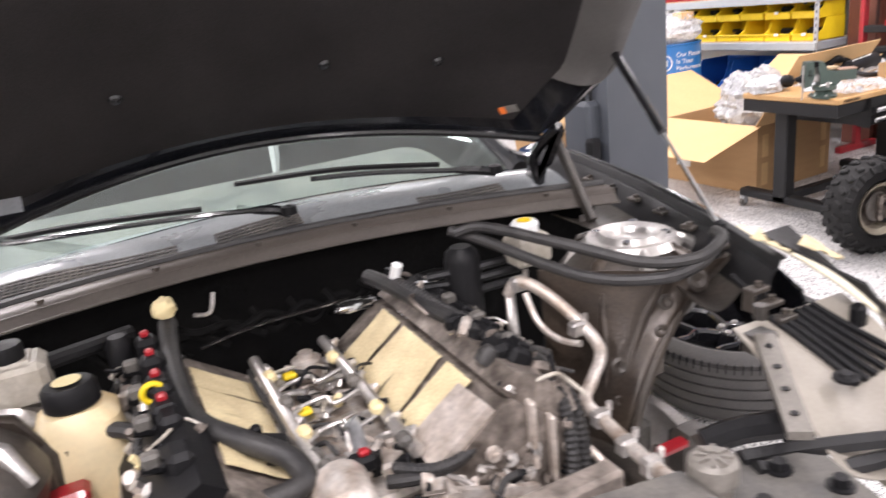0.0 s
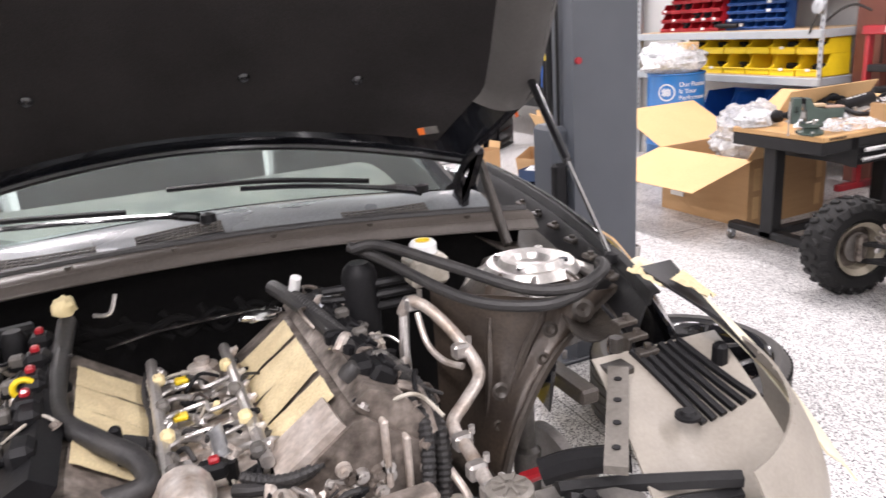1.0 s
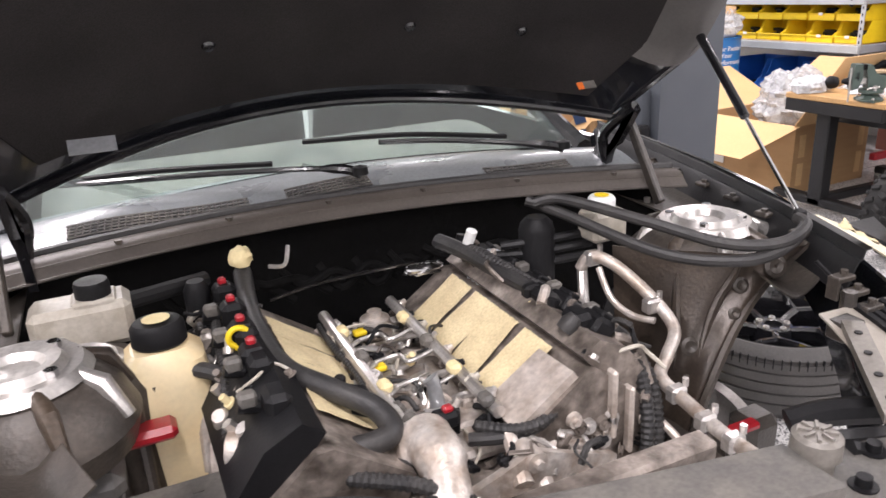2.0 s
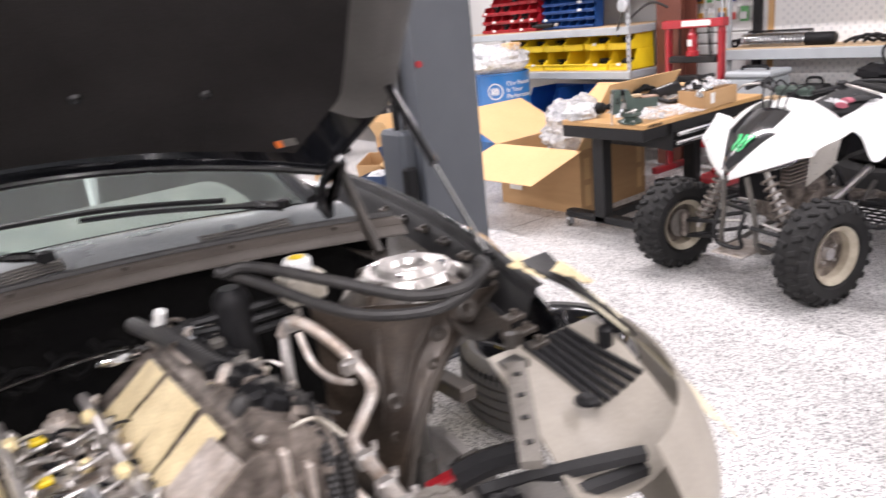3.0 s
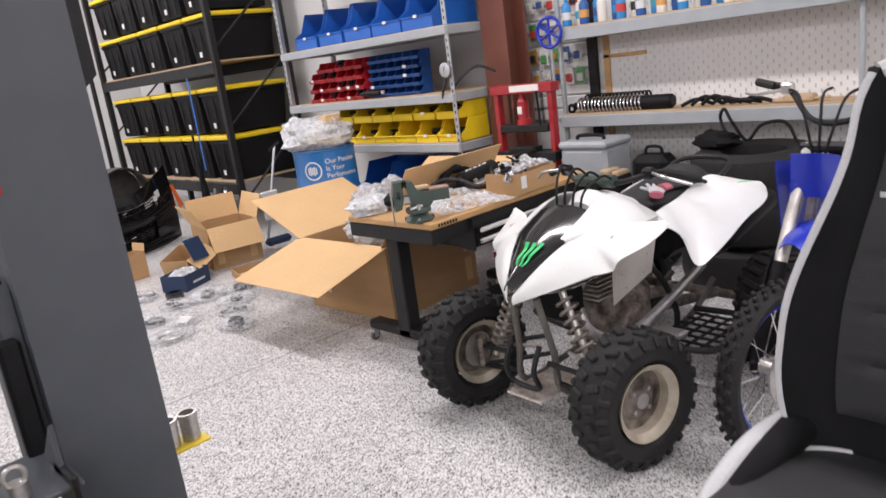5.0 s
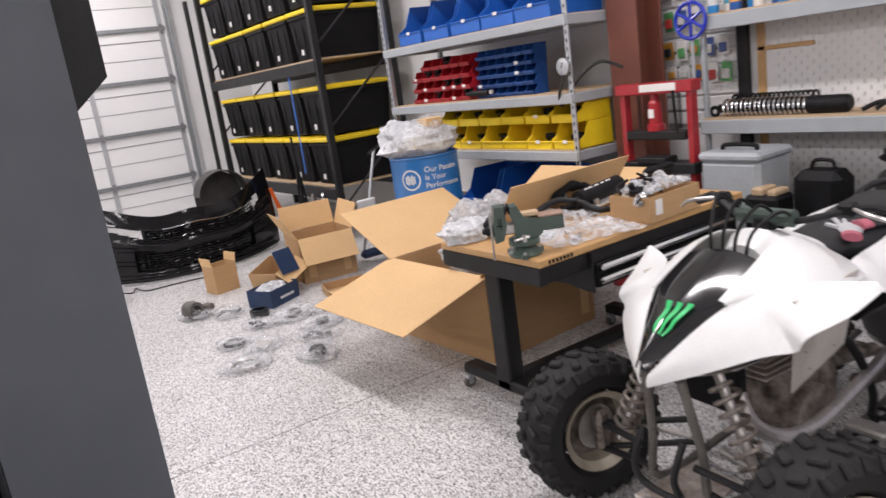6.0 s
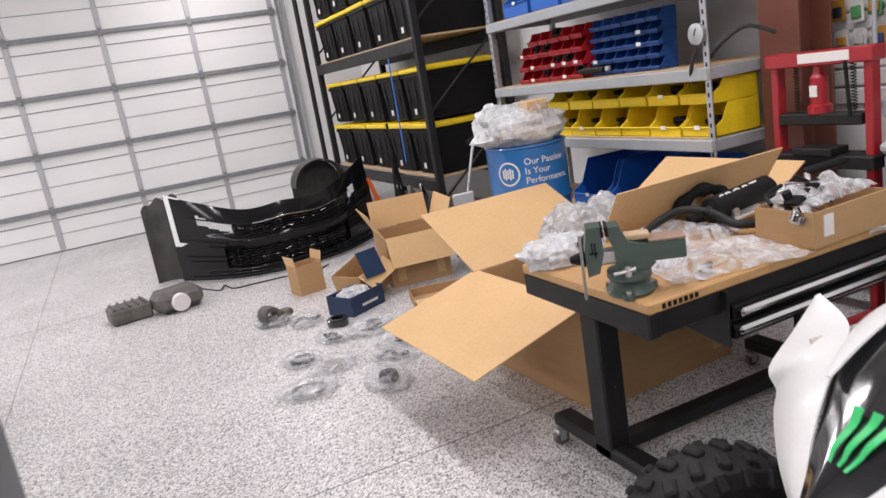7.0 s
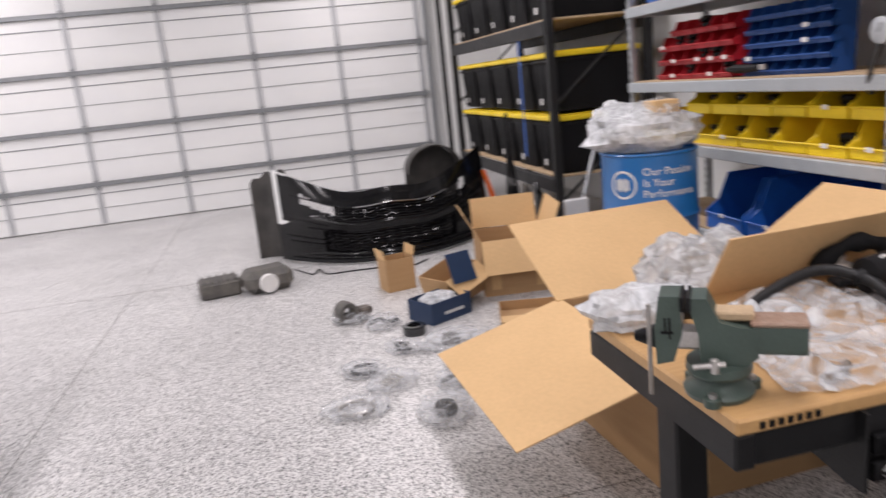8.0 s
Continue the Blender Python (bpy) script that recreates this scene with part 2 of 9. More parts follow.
M_YELLOWPAINT = material("yellow_paint", (0.85, 0.62, 0.02), 0.45, var=0.1, scale=12, bump=0.1, col2=(0.55, 0.4, 0.05), mix=0.35)
M_BLUE = material("blue_plastic", (0.015, 0.13, 0.52), 0.38, var=0.1, scale=8, bump=0.05, rand=0.06)
M_OLDTAPE = material("grubby_tape", (0.72, 0.61, 0.37), 0.6, var=0.15, scale=14, bump=0.3, fine=160, col2=(0.45, 0.35, 0.2), mix=0.6)
M_NAVYCARD = material("navy_card", (0.012, 0.035, 0.09), 0.5, var=0.1, scale=8, bump=0.05)
M_NAVY = material("navy_plastic", (0.012, 0.07, 0.27), 0.4, var=0.1, scale=8, bump=0.05, rand=0.08)
M_RED = material("red_plastic", (0.42, 0.012, 0.02), 0.4, var=0.1, scale=8, bump=0.05, rand=0.08)
M_REDPAINT = material("red_paint", (0.36, 0.012, 0.02), 0.35, var=0.1, scale=10, bump=0.06, coat=0.3)
M_RUST = material("red_oxide_steel", (0.17, 0.055, 0.035), 0.6, var=0.1, scale=4, bump=0.08, col2=(0.11, 0.04, 0.03))
M_LIFT = material("grey_lift_paint", (0.06, 0.067, 0.079), 0.42, 0.0, var=0.06, scale=2.5, bump=0.06, fine=300, col2=(0.1, 0.11, 0.125))
M_DRUM = material("blue_drum_paint", (0.012, 0.14, 0.4), 0.3, var=0.06, scale=5, bump=0.03, coat=0.3)
M_CARD = material("cardboard", (0.47, 0.29, 0.14), 0.8, var=0.06, scale=5, bump=0.12, fine=60, col2=(0.4, 0.24, 0.115), stretch=(1, 1, 6))
M_CARDIN = material("cardboard_pale", (0.66, 0.43, 0.21), 0.8, var=0.05, scale=4, bump=0.1, fine=50, col2=(0.58, 0.38, 0.19))
M_WOOD = material("maple_top", (0.55, 0.33, 0.14), 0.4, var=0.1, scale=7, bump=0.05, fine=60, col2=(0.42, 0.23, 0.09), stretch=(1, 12, 1))
M_PLY = material("particle_board", (0.5, 0.36, 0.22), 0.7, var=0.12, scale=9, bump=0.1)
M_RUBBER = material("tyre_rubber", (0.01, 0.01, 0.0105), 0.7, var=0.2, scale=7, bump=0.25, fine=90, col2=(0.022, 0.021, 0.02), mix=0.6, spec=0.35)
M_TREAD = material("road_tyre_rubber", (0.05, 0.048, 0.047), 0.7, var=0.15, scale=7, bump=0.2, col2=(0.09, 0.085, 0.08))
M_WHITEPL = material("white_plastic", (0.82, 0.83, 0.82), 0.32, var=0.03, scale=5, bump=0.03, col2=(0.7, 0.71, 0.7), coat=0.2)
M_PAPER = material("paper", (0.75, 0.74, 0.72), 0.8, var=0.04, scale=20, bump=0.05)
M_STEEL = material("bare_steel", (0.62, 0.6, 0.58), 0.32, 0.8, var=0.15, scale=12, bump=0.08, col2=(0.3, 0.27, 0.24))
M_CHROME = material("chrome", (0.75, 0.75, 0.76), 0.12, 1.0, var=0.05, scale=10, bump=0.0)
M_ALU = material("cast_aluminium", (0.68, 0.64, 0.6), 0.42, 0.5, var=0.2, scale=22, bump=0.4, fine=80, col2=(0.3, 0.22, 0.16), mix=0.8)
M_ALUDARK = material("oily_cast_metal", (0.33, 0.285, 0.25), 0.42, 0.4, var=0.3, scale=16, bump=0.6, fine=60, col2=(0.035, 0.026, 0.02), mix=0.95)
M_VISE = material("green_grey_enamel", (0.065, 0.095, 0.08), 0.38, 0.1, var=0.1, scale=8, bump=0.08, col2=(0.045, 0.065, 0.055))
M_HOSE = material("rubber_hose", (0.02, 0.02, 0.021), 0.5, var=0.2, scale=18, bump=0.2, col2=(0.06, 0.056, 0.052), spec=0.4)
M_TAPE = material("masking_tape", (0.74, 0.63, 0.36), 0.75, var=0.06, scale=25, bump=0.25, fine=70, col2=(0.6, 0.48, 0.25))
M_TANK = material("aged_white_plastic", (0.74, 0.64, 0.42), 0.35, var=0.05, scale=5, bump=0.05, col2=(0.66, 0.43, 0.17), mix=0.75)
M_PALEPL = material("pale_grey_plastic", (0.5, 0.47, 0.41), 0.4, var=0.1, scale=20, bump=0.1, col2=(0.3, 0.26, 0.2), mix=0.7)
M_PALECAST = material("pale_cast_alloy", (0.6, 0.54, 0.49), 0.45, 0.35, var=0.2, scale=18, bump=0.4, fine=70, col2=(0.28, 0.22, 0.17), mix=0.7)
M_FILM = clear_film("clear_bag", (0.7, 0.72, 0.74), 0.74)
M_FOAM = clear_film("white_film", (0.72, 0.74, 0.76), 0.35)
M_WRAP = clear_film("grey_film", (0.5, 0.51, 0.52), 0.32)
M_LINER = material("black_felt", (0.03, 0.0275, 0.027), 0.85, var=0.3, scale=4, bump=0.3, fine=300, col2=(0.012, 0.011, 0.011), spec=0.15)
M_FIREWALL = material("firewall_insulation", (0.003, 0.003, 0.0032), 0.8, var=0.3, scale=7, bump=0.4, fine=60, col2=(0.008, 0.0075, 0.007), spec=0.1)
M_HOODRIM = material("grey_hood_edge_paint", (0.11, 0.105, 0.1), 0.32, var=0.08, scale=7, bump=0.05, col2=(0.07, 0.066, 0.063))
M_TRIM = material("silver_door_trim", (0.45, 0.46, 0.475), 0.4, 0.3, var=0.06, scale=9, bump=0.03)
# undercoat and oily brown steel; both colours include the raised hood's shade
M_DARKSTEEL = material("shade_darkened_undercoat", (0.035, 0.032, 0.029), 0.42, 0.2, var=0.25, scale=7, bump=0.25, col2=(0.085, 0.068, 0.054), mix=0.75)
M_APRON = material("shade_darkened_oily_steel", (0.036, 0.03, 0.026), 0.3, 0.3, var=0.3, scale=5, bump=0.2, col2=(0.1, 0.072, 0.05), mix=0.6)
M_FLANGE = material("brown_grey_flange", (0.1, 0.086, 0.075), 0.4, 0.1, var=0.12, scale=7, bump=0.12, col2=(0.06, 0.05, 0.043), mix=0.7)
M_DUSTY = material("dusty_black_plastic", (0.06, 0.058, 0.056), 0.6, var=0.2, scale=9, bump=0.15, col2=(0.17, 0.155, 0.135), mix=0.8)
M_GREEN = material("green_decal", (0.02, 0.55, 0.16), 0.4, var=0.05, scale=9, bump=0.02)
M_CREAM = material("cream_wheel_paint", (0.55, 0.5, 0.4), 0.45, 0.2, var=0.1, scale=14, bump=0.1, col2=(0.32, 0.27, 0.2), mix=0.7)
M_BIKEBLUE = material("blue_bike_plastic", (0.01, 0.03, 0.42), 0.3, var=0.06, scale=6, bump=0.03, coat=0.3)
M_CLOTH = material("black_cloth", (0.008, 0.008, 0.009), 0.85, var=0.2, scale=6, bump=0.4, fine=500, spec=0.2)
M_CLOTHGREY = material("charcoal_vinyl", (0.022, 0.0225, 0.024), 0.6, var=0.12, scale=6, bump=0.25, fine=260, spec=0.35)
M_SILVER = material("silver_vinyl", (0.5, 0.51, 0.52), 0.45, var=0.08, scale=8, bump=0.15, fine=200)
M_LAMP = glowing("lamp_tube", (0.95, 0.98, 1.0), 9.0)
M_CARPAINT = material("black_car_paint", (0.008, 0.009, 0.012), 0.12, var=0.1, scale=3, bump=0.0, coat=0.8)
M_GLASS = glass("tinted_glass", (0.7, 0.86, 0.82))
# weathered grey, with the ceiling's bluish reflection lightening the base colour
M_COWL = material("weathered_cowl_with_sheen", (0.12, 0.132, 0.14), 0.28, var=0.15, scale=6, bump=0.05, col2=(0.2, 0.212, 0.22), coat=0.5)

# ---- setting ----
floor = whole("floor", Shape().box(((ROOM_X0 + ROOM_X1) / 2, (ROOM_Y0 + ROOM_Y1) / 2, -0.1), (ROOM_X1 - ROOM_X0 + 0.6, ROOM_Y1 - ROOM_Y0 + 0.6, 0.2)), M_FLOOR, "white epoxy garage floor with grey and black flakes", "floor", kind="structure")
joint = Shape()
for y0 in (5.9, 10.4):
    joint.box((1.5, y0, 0.0006), (13.0, 0.004, 0.0012))
for x0 in (2.95,):
    joint.box((x0, 8.0, 0.0006), (0.004, 14.0, 0.0012))
whole("trim_floor_joint", joint, M_DUSTY, "dark sawn joints in the floor", "floor joint", kind="structure")

cs = Shape().box(((ROOM_X0 + ROOM_X1) / 2, (ROOM_Y0 + ROOM_Y1) / 2, ROOM_Z + 0.06), (ROOM_X1 - ROOM_X0, ROOM_Y1 - ROOM_Y0, 0.12))
for k in range(14):
    cs.box(((ROOM_X0 + ROOM_X1) / 2, ROOM_Y0 + 0.8 + 1.45 * k, ROOM_Z - 0.1), (ROOM_X1 - ROOM_X0, 0.07, 0.2))
for x0 in (-1.0, 3.4):
    cs.box((x0, (ROOM_Y0 + ROOM_Y1) / 2, ROOM_Z - 0.16), (0.16, ROOM_Y1 - ROOM_Y0, 0.3))
whole("ceiling", cs, M_CEIL, "white insulated ceiling with purlins and beams", "ceiling", kind="structure")
whole("wall_east", Shape().box((ROOM_X1 + 0.1, (ROOM_Y0 + ROOM_Y1) / 2, ROOM_Z / 2), (0.2, ROOM_Y1 - ROOM_Y0 + 0.6, ROOM_Z)), M_WALL, "white painted garage wall", "wall", kind="structure")
whole("wall_west", Shape().box((ROOM_X0 - 0.1, (ROOM_Y0 + ROOM_Y1) / 2, ROOM_Z / 2), (0.2, ROOM_Y1 - ROOM_Y0 + 0.6, ROOM_Z)), M_WALL, "white painted garage wall", "wall", kind="structure")
whole("wall_south", Shape().box(((ROOM_X0 + ROOM_X1) / 2, ROOM_Y0 - 0.1, ROOM_Z / 2), (ROOM_X1 - ROOM_X0, 0.2, ROOM_Z)), M_WALL, "white painted garage wall", "wall", kind="structure")

# north wall with the opening of the garage door
DX0, DX1, DH = -0.75, 6.83, 4.0
wn = Shape()
wn.box(((ROOM_X0 + DX0) / 2, ROOM_Y1 + 0.1, ROOM_Z / 2), (DX0 - ROOM_X0, 0.2, ROOM_Z))
wn.box(((ROOM_X1 + DX1) / 2, ROOM_Y1 + 0.1, ROOM_Z / 2), (ROOM_X1 - DX1, 0.2, ROOM_Z))
wn.box(((DX0 + DX1) / 2, ROOM_Y1 + 0.1, (ROOM_Z + DH) / 2), (DX1 - DX0, 0.2, ROOM_Z - DH))
whole("wall_north", wn, M_WALL, "white garage wall round the roller door", "wall", kind="structure")


def garage_door():
    d = thing("door_1", "closed white sectional garage door with steel struts", "garage door", kind="structure")
    sec = 0.8
    z = -0.16
    for k in range(7):
        h = min(sec, DH - z)
        if z < 0:
            z, h = 0.01, sec + z - 0.01
        if h < 0.1:
            break
        sh = Shape().box(((DX0 + DX1) / 2, ROOM_Y1 + 0.03, z + h / 2), (DX1 - DX0, 0.05, h - 0.008), 0.006)
        pn = part("panel", sh, M_DOOR, d)
        # pressed ribs, drawn as dark strips in place of their shadow steps
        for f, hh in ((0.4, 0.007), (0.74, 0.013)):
            part("rib", Shape().box(((DX0 + DX1) / 2, ROOM_Y1 + 0.002, z + h * f), (DX1 - DX0 - 0.06, 0.014, hh), 0.002), M_STRUT, pn, "dark strip standing in for a pressed rib's shadow")
        st = Shape()
        yy = ROOM_Y1 - 0.035
        for dz, dy in ((h - 0.05, 0.0), (h + 0.005, 0.0)):
            st.box(((DX0 + DX1) / 2, yy + 0.02, z + dz), (DX1 - DX0, 0.055, 0.008), 0.002)
        st.box(((DX0 + DX1) / 2, yy - 0.008, z + h - 0.022), (DX1 - DX0, 0.008, 0.055), 0.002)
        part("strut", st, M_STRUT, d, "galvanised strut")
        for i in range(7):
            x = DX1 - 0.06 - 1.265 * i
            if x < DX0:
                break
            part("stile", Shape().box((x, ROOM_Y1 - 0.002, z + h / 2 - 0.03), (0.075, 0.016, h - 0.1), 0.004), M_TRIM, d)
            hg = Shape().box((x, ROOM_Y1 - 0.05, z + h - 0.02), (0.06, 0.012, 0.12), 0.003)
            hg.cyl((x - 0.035, ROOM_Y1 - 0.055, z + h), (x + 0.035, ROOM_Y1 - 0.055, z + h), 0.009, n=8)
            part("hinge", hg, M_STRUT, d)
        z += h
    for x in (DX1 + 0.05, DX0 - 0.05):
        tr = Shape()
        for dx in (-0.028, 0.028):
            tr.box((x + dx, ROOM_Y1 - 0.08, 2.0), (0.004, 0.06, 4.0))
        tr.box((x, ROOM_Y1 - 0.052, 2.0), (0.06, 0.004, 4.0))
        part("track", tr, M_GALV, d, "galvanised track")
        part("spring", Shape().tube([(x + 0.1 + 0.02 * math.cos(a * 0.9), ROOM_Y1 - 0.05 + 0.02 * math.sin(a * 0.9), 0.3 + a * 0.006) for a in range(560)], 0.004, 5), M_GALV, d)


garage_door()

# brown steel column against the east wall
col = Shape()
CX, CY = 7.72, 6.2
col.box((CX - 0.13, CY, ROOM_Z / 2), (0.02, 0.28, ROOM_Z), 0.003)
col.box((CX + 0.13, CY, ROOM_Z / 2), (0.02, 0.28, ROOM_Z), 0.003)
col.box((CX, CY, ROOM_Z / 2), (0.24, 0.016, ROOM_Z))
whole("trim_column", col, M_RUST, "red-brown primed steel building column", "column", kind="structure")

for lx, ly in LAMPS:
    t = thing("ceiling_lamp", "white linear ceiling lamp with glowing tube", "ceiling lamp", pose(lx, ly, ROOM_Z - 0.34), group="ceiling lamps")
    part("housing", Shape().box((0, 0, 0.05), (0.26, 2.4, 0.06), 0.01), M_GALV, t)
    part("diffuser", Shape().box((0, 0, 0.012), (0.22, 2.34, 0.03), 0.01), M_LAMP, t)
    rods = Shape()
    for yy in (-0.9, 0.9):
        rods.cyl((0, yy, 0.08), (0, yy, 0.34), 0.006, n=6)
    part("hanger", rods, M_GALV, t)
    lamp = bpy.data.lights.new("lamp", "AREA")
    lamp.shape, lamp.size, lamp.size_y, lamp.energy, lamp.color = "RECTANGLE", 0.24, 2.3, LAMP_W, (1.0, 0.985, 0.96)
    lo = new("lamp", lamp)
    lo.matrix_basis = pose(lx, ly, ROOM_Z - 0.36)


# ---- storage along the east wall ----
def tote_rack():
    """Black steel rack with rows of black totes with yellow lids."""
    y0, y1, x0, x1 = 9.86, 13.45, 6.9, 7.85
    r = thing("storage_rack", "black steel warehouse rack with wooden decks beside the roller door", "storage rack")
    for y in (y0, y1):
        for x in (x0, x1):
            part("post", Shape().box((x, y, 1.9), (0.075, 0.075, 3.8), 0.006), M_BLACKPAINT, r)
        br = Shape()
        for k in range(4):
            z = 0.35 + 0.9 * k
            br.cyl((x0, y, z), (x1, y, z + 0.8), 0.014, n=6)
        part("brace", br, M_BLACKPAINT, r)
    for z in (0.6, 2.02, 3.4):
        for x in (x0 - 0.02, x1):
            part("beam", Shape().box((x, (y0 + y1) / 2, z - 0.07), (0.05, y1 - y0, 0.13), 0.008), M_BLACKPAINT, r)
        part("deck", Shape().box(((x0 + x1) / 2, (y0 + y1) / 2, z + 0.005), (x1 - x0 - 0.02, y1 - y0 - 0.1, 0.02), 0.003), M_PLY, r, "wooden deck")
    body, lid, tag = Shape(), Shape(), Shape()
    w, d, h = 0.62, 0.86, 0.5

    def ring(sx, sy, z):
        return [(-sx, -sy, z), (sx, -sy, z), (sx, sy, z), (-sx, sy, z)]
    body.rings([ring(d / 2 - 0.05, w / 2 - 0.05, 0), ring(d / 2 - 0.012, w / 2 - 0.012, h)])
    body.box((0, 0, h - 0.04), (d + 0.01, w + 0.01, 0.03), 0.008)
    for k in (-0.2, 0.0, 0.2):
        body.box((-d / 2 + 0.022, k, 0.22), (0.012, 0.02, 0.4), 0.004)
    lid.box((0, 0, h + 0.016), (d + 0.03, w + 0.03, 0.05), 0.012)
    lid.box((0, 0, h + 0.045), (d - 0.12, w - 0.12, 0.012), 0.005)
    tag.box((-d / 2 + 0.012, 0.06, 0.09), (0.004, 0.055, 0.06))
    mb, ml, mt = mesh_of(body, "tote_body"), mesh_of(lid, "tote_lid"), mesh_of(tag, "tote_tag")
    for z in (0.62, 1.2, 2.04, 2.62):
        for k in range(5):
            t = thing("storage_tote", "black plastic storage tote with a yellow lid on the rack", "storage tote", pose(x0 + 0.47, y0 + 0.38 + 0.7 * k, z, 0, 0, random.uniform(-2, 2)), group="totes on the rack")
            part("body", mb, M_TOTE, t)
            part("lid", ml, M_YELLOW, t, "yellow lid")
            part("tag", mt, M_PAPER, t, "white paper tag")
    st = whole("ratchet_strap", Shape().box((x0 - 0.04, y0 + 0.75, 1.35), (0.004, 0.03, 1.2), m=pose(0, 0, 0)), M_BLUE, "blue webbing strap hanging on the rack", "strap")
    pm = Shape().cyl((6.78, 13.62, 0.0), (6.78, 13.62, 3.2), 0.035, n=10)
    whole("pipe_stand", pm, M_BLACKPAINT, "black perforated upright against the wall by the rack", "post")
    # things leaning before the rack
    tri = thing("tripod", "folded black tripod standing before the rack", "tripod")
    for k, dx in enumerate((-0.12, 0.02, 0.14)):
        part("leg", Shape().tube([(6.45, 9.9, 1.0), (6.45 + dx, 9.86 + 0.1 * (k - 1), 0.0)], [0.016, 0.01], 8), M_BLACK, tri)
    part("column", Shape().cyl((6.45, 9.9, 0.7), (6.45, 9.9, 1.25), 0.013, n=8), M_BLACK, tri)


def shelf_bin(w, d, h, mat_, name="bin"):
    """An open-fronted stacking bin; front faces -x, base at z 0."""
    t = 0.006
    sh = Shape()
    sh.box((0, 0, t / 2), (d, w, t))
    sh.box((d / 2 - t / 2, 0, h / 2), (t, w, h), 0.002)
    for s in (-1, 1):
        poly = [(-d / 2, 0), (d / 2, 0), (d / 2, h), (-d / 2 + 0.3 * d, h), (-d / 2 + 0.16 * d, h * 0.5), (-d / 2, h * 0.34)]
        sh.prism(poly, t, pose(0, s * (w / 2 - t / 2) + t / 2, 0, 90, 0, 0))
    sh.box((-d / 2 + t / 2, 0, h * 0.15), (t, w, h * 0.3), 0.002)
    sh.box((-d / 2 - 0.006, 0, h * 0.3), (0.012, w, 0.012), 0.004)
    return mesh_of(sh, name)


SLOT = mesh_of(Shape().box((0, 0, 0), (0.002, 0.012, 0.026)), "slot")


def grey_shelving():
    x0, x1, y0, y1 = 7.2, 7.84, 6.38, 8.92
    r = thing("steel_shelving", "grey boltless steel shelving with particle board shelves", "shelving")
    for y in (y0, y1):
        for x in (x0, x1):
            sh = Shape().box((x, y, 1.6), (0.012, 0.045, 3.2), 0.002)
            sh.box((x + 0.018, y + (0.022 if y == y0 else -0.022), 1.6), (0.04, 0.006, 3.2), 0.001)
            part("post", sh, M_GALV, r)
            for k in range(40):
                part("slot", SLOT, M_BLACK, r, m=pose(x - 0.007, y, 0.3 + k * 0.06))
    for z in (0.42, 0.99, 1.42, 1.98, 2.62):
        for x in (x0 - 0.012, x1 + 0.01):
            part("beam", Shape().box((x, (y0 + y1) / 2, z - 0.035), (0.03, y1 - y0 + 0.03, 0.075), 0.006), M_GREY, r)
        for y in (y0, y1):
            part("end_beam", Shape().box(((x0 + x1) / 2, y, z - 0.035), (x1 - x0, 0.03, 0.075), 0.006), M_GREY, r)
        part("shelf", Shape().box(((x0 + x1) / 2, (y0 + y1) / 2, z + 0.002), (x1 - x0 - 0.02, y1 - y0 - 0.02, 0.016), 0.002), M_PLY, r, "particle board shelf")
    # bins
    lab = mesh_of(Shape().box((0, 0, 0), (0.003, 0.045, 0.025)), "label")
    inner = Shape()
    for k in range(7):
        a, b, c = random.uniform(-0.06, 0.06), random.uniform(-0.04, 0.04), random.uniform(0.03, 0.09)
        inner.box((a, b, c), (random.uniform(0.05, 0.12), random.uniform(0.02, 0.07), random.uniform(0.02, 0.06)), 0.006, m=pose(0, 0, 0, 0, 0, random.uniform(-30, 30)))
    parts_mesh = mesh_of(inner, "small_parts")

    def row(kind, mesh, mat_, ys, x, z, label, group, lw, stuff=0.0, tagp=0.6, bh=0.1, bd=0.2):
        for y in ys:
            t = thing("stacking_bin", label, "storage bin", pose(x, y, z, 0, 0, random.uniform(-1.5, 1.5)), group=group)
            part("bin", mesh, mat_, t)
            if random.random() < tagp:
                part("label", lab, M_PAPER, t, m=pose(-bd / 2 - 0.014, 0, bh * 0.3), label="white paper label")
            if random.random() < stuff:
                s = whole("small_parts", parts_mesh, random.choice([M_BLACK, M_STEEL, M_BLACK]), "small dark spare parts lying in a bin", "spare parts", pose(x, y, z + 0.006, 0, 0, random.uniform(0, 90)), kind="stuff")
    yb = shelf_bin(0.29, 0.36, 0.2, M_YELLOW)
    ys = [6.53 + 0.305 * k for k in range(8)]
    row("y", yb, M_YELLOW, ys, 7.42, 1.0, "yellow open-front stacking bin with small parts", "yellow bins", 0.05, 0.7, 0.5, 0.2, 0.36)
    row("y", yb, M_YELLOW, [y + 0.02 for y in ys[:6]], 7.44, 1.2, "yellow open-front stacking bin on a second row", "yellow bins", 0.05, 0.4, 0.5, 0.2, 0.36)
    rb = shelf_bin(0.145, 0.18, 0.1, M_RED)
    for k in range(4):
        row("r", rb, M_RED, [7.78 + 0.155 * i for i in range(6 if k < 3 else 5)], 7.36 + 0.008 * k, 1.43 + 0.1 * k, "small red stacking bin with a white label", "red bins", 0.04, 0.2, 0.45, 0.1, 0.18)
    bb = shelf_bin(0.118, 0.16, 0.08, M_NAVY)
    for k in range(5):
        row("b", bb, M_NAVY, [6.98 + 0.124 * i for i in range(6)], 7.4 + 0.004 * k, 1.43 + 0.08 * k, "small blue stacking bin", "small blue bins", 0.03, 0.0, 0.15, 0.08, 0.16)
    lb = shelf_bin(0.4, 0.55, 0.36, M_BLUE)
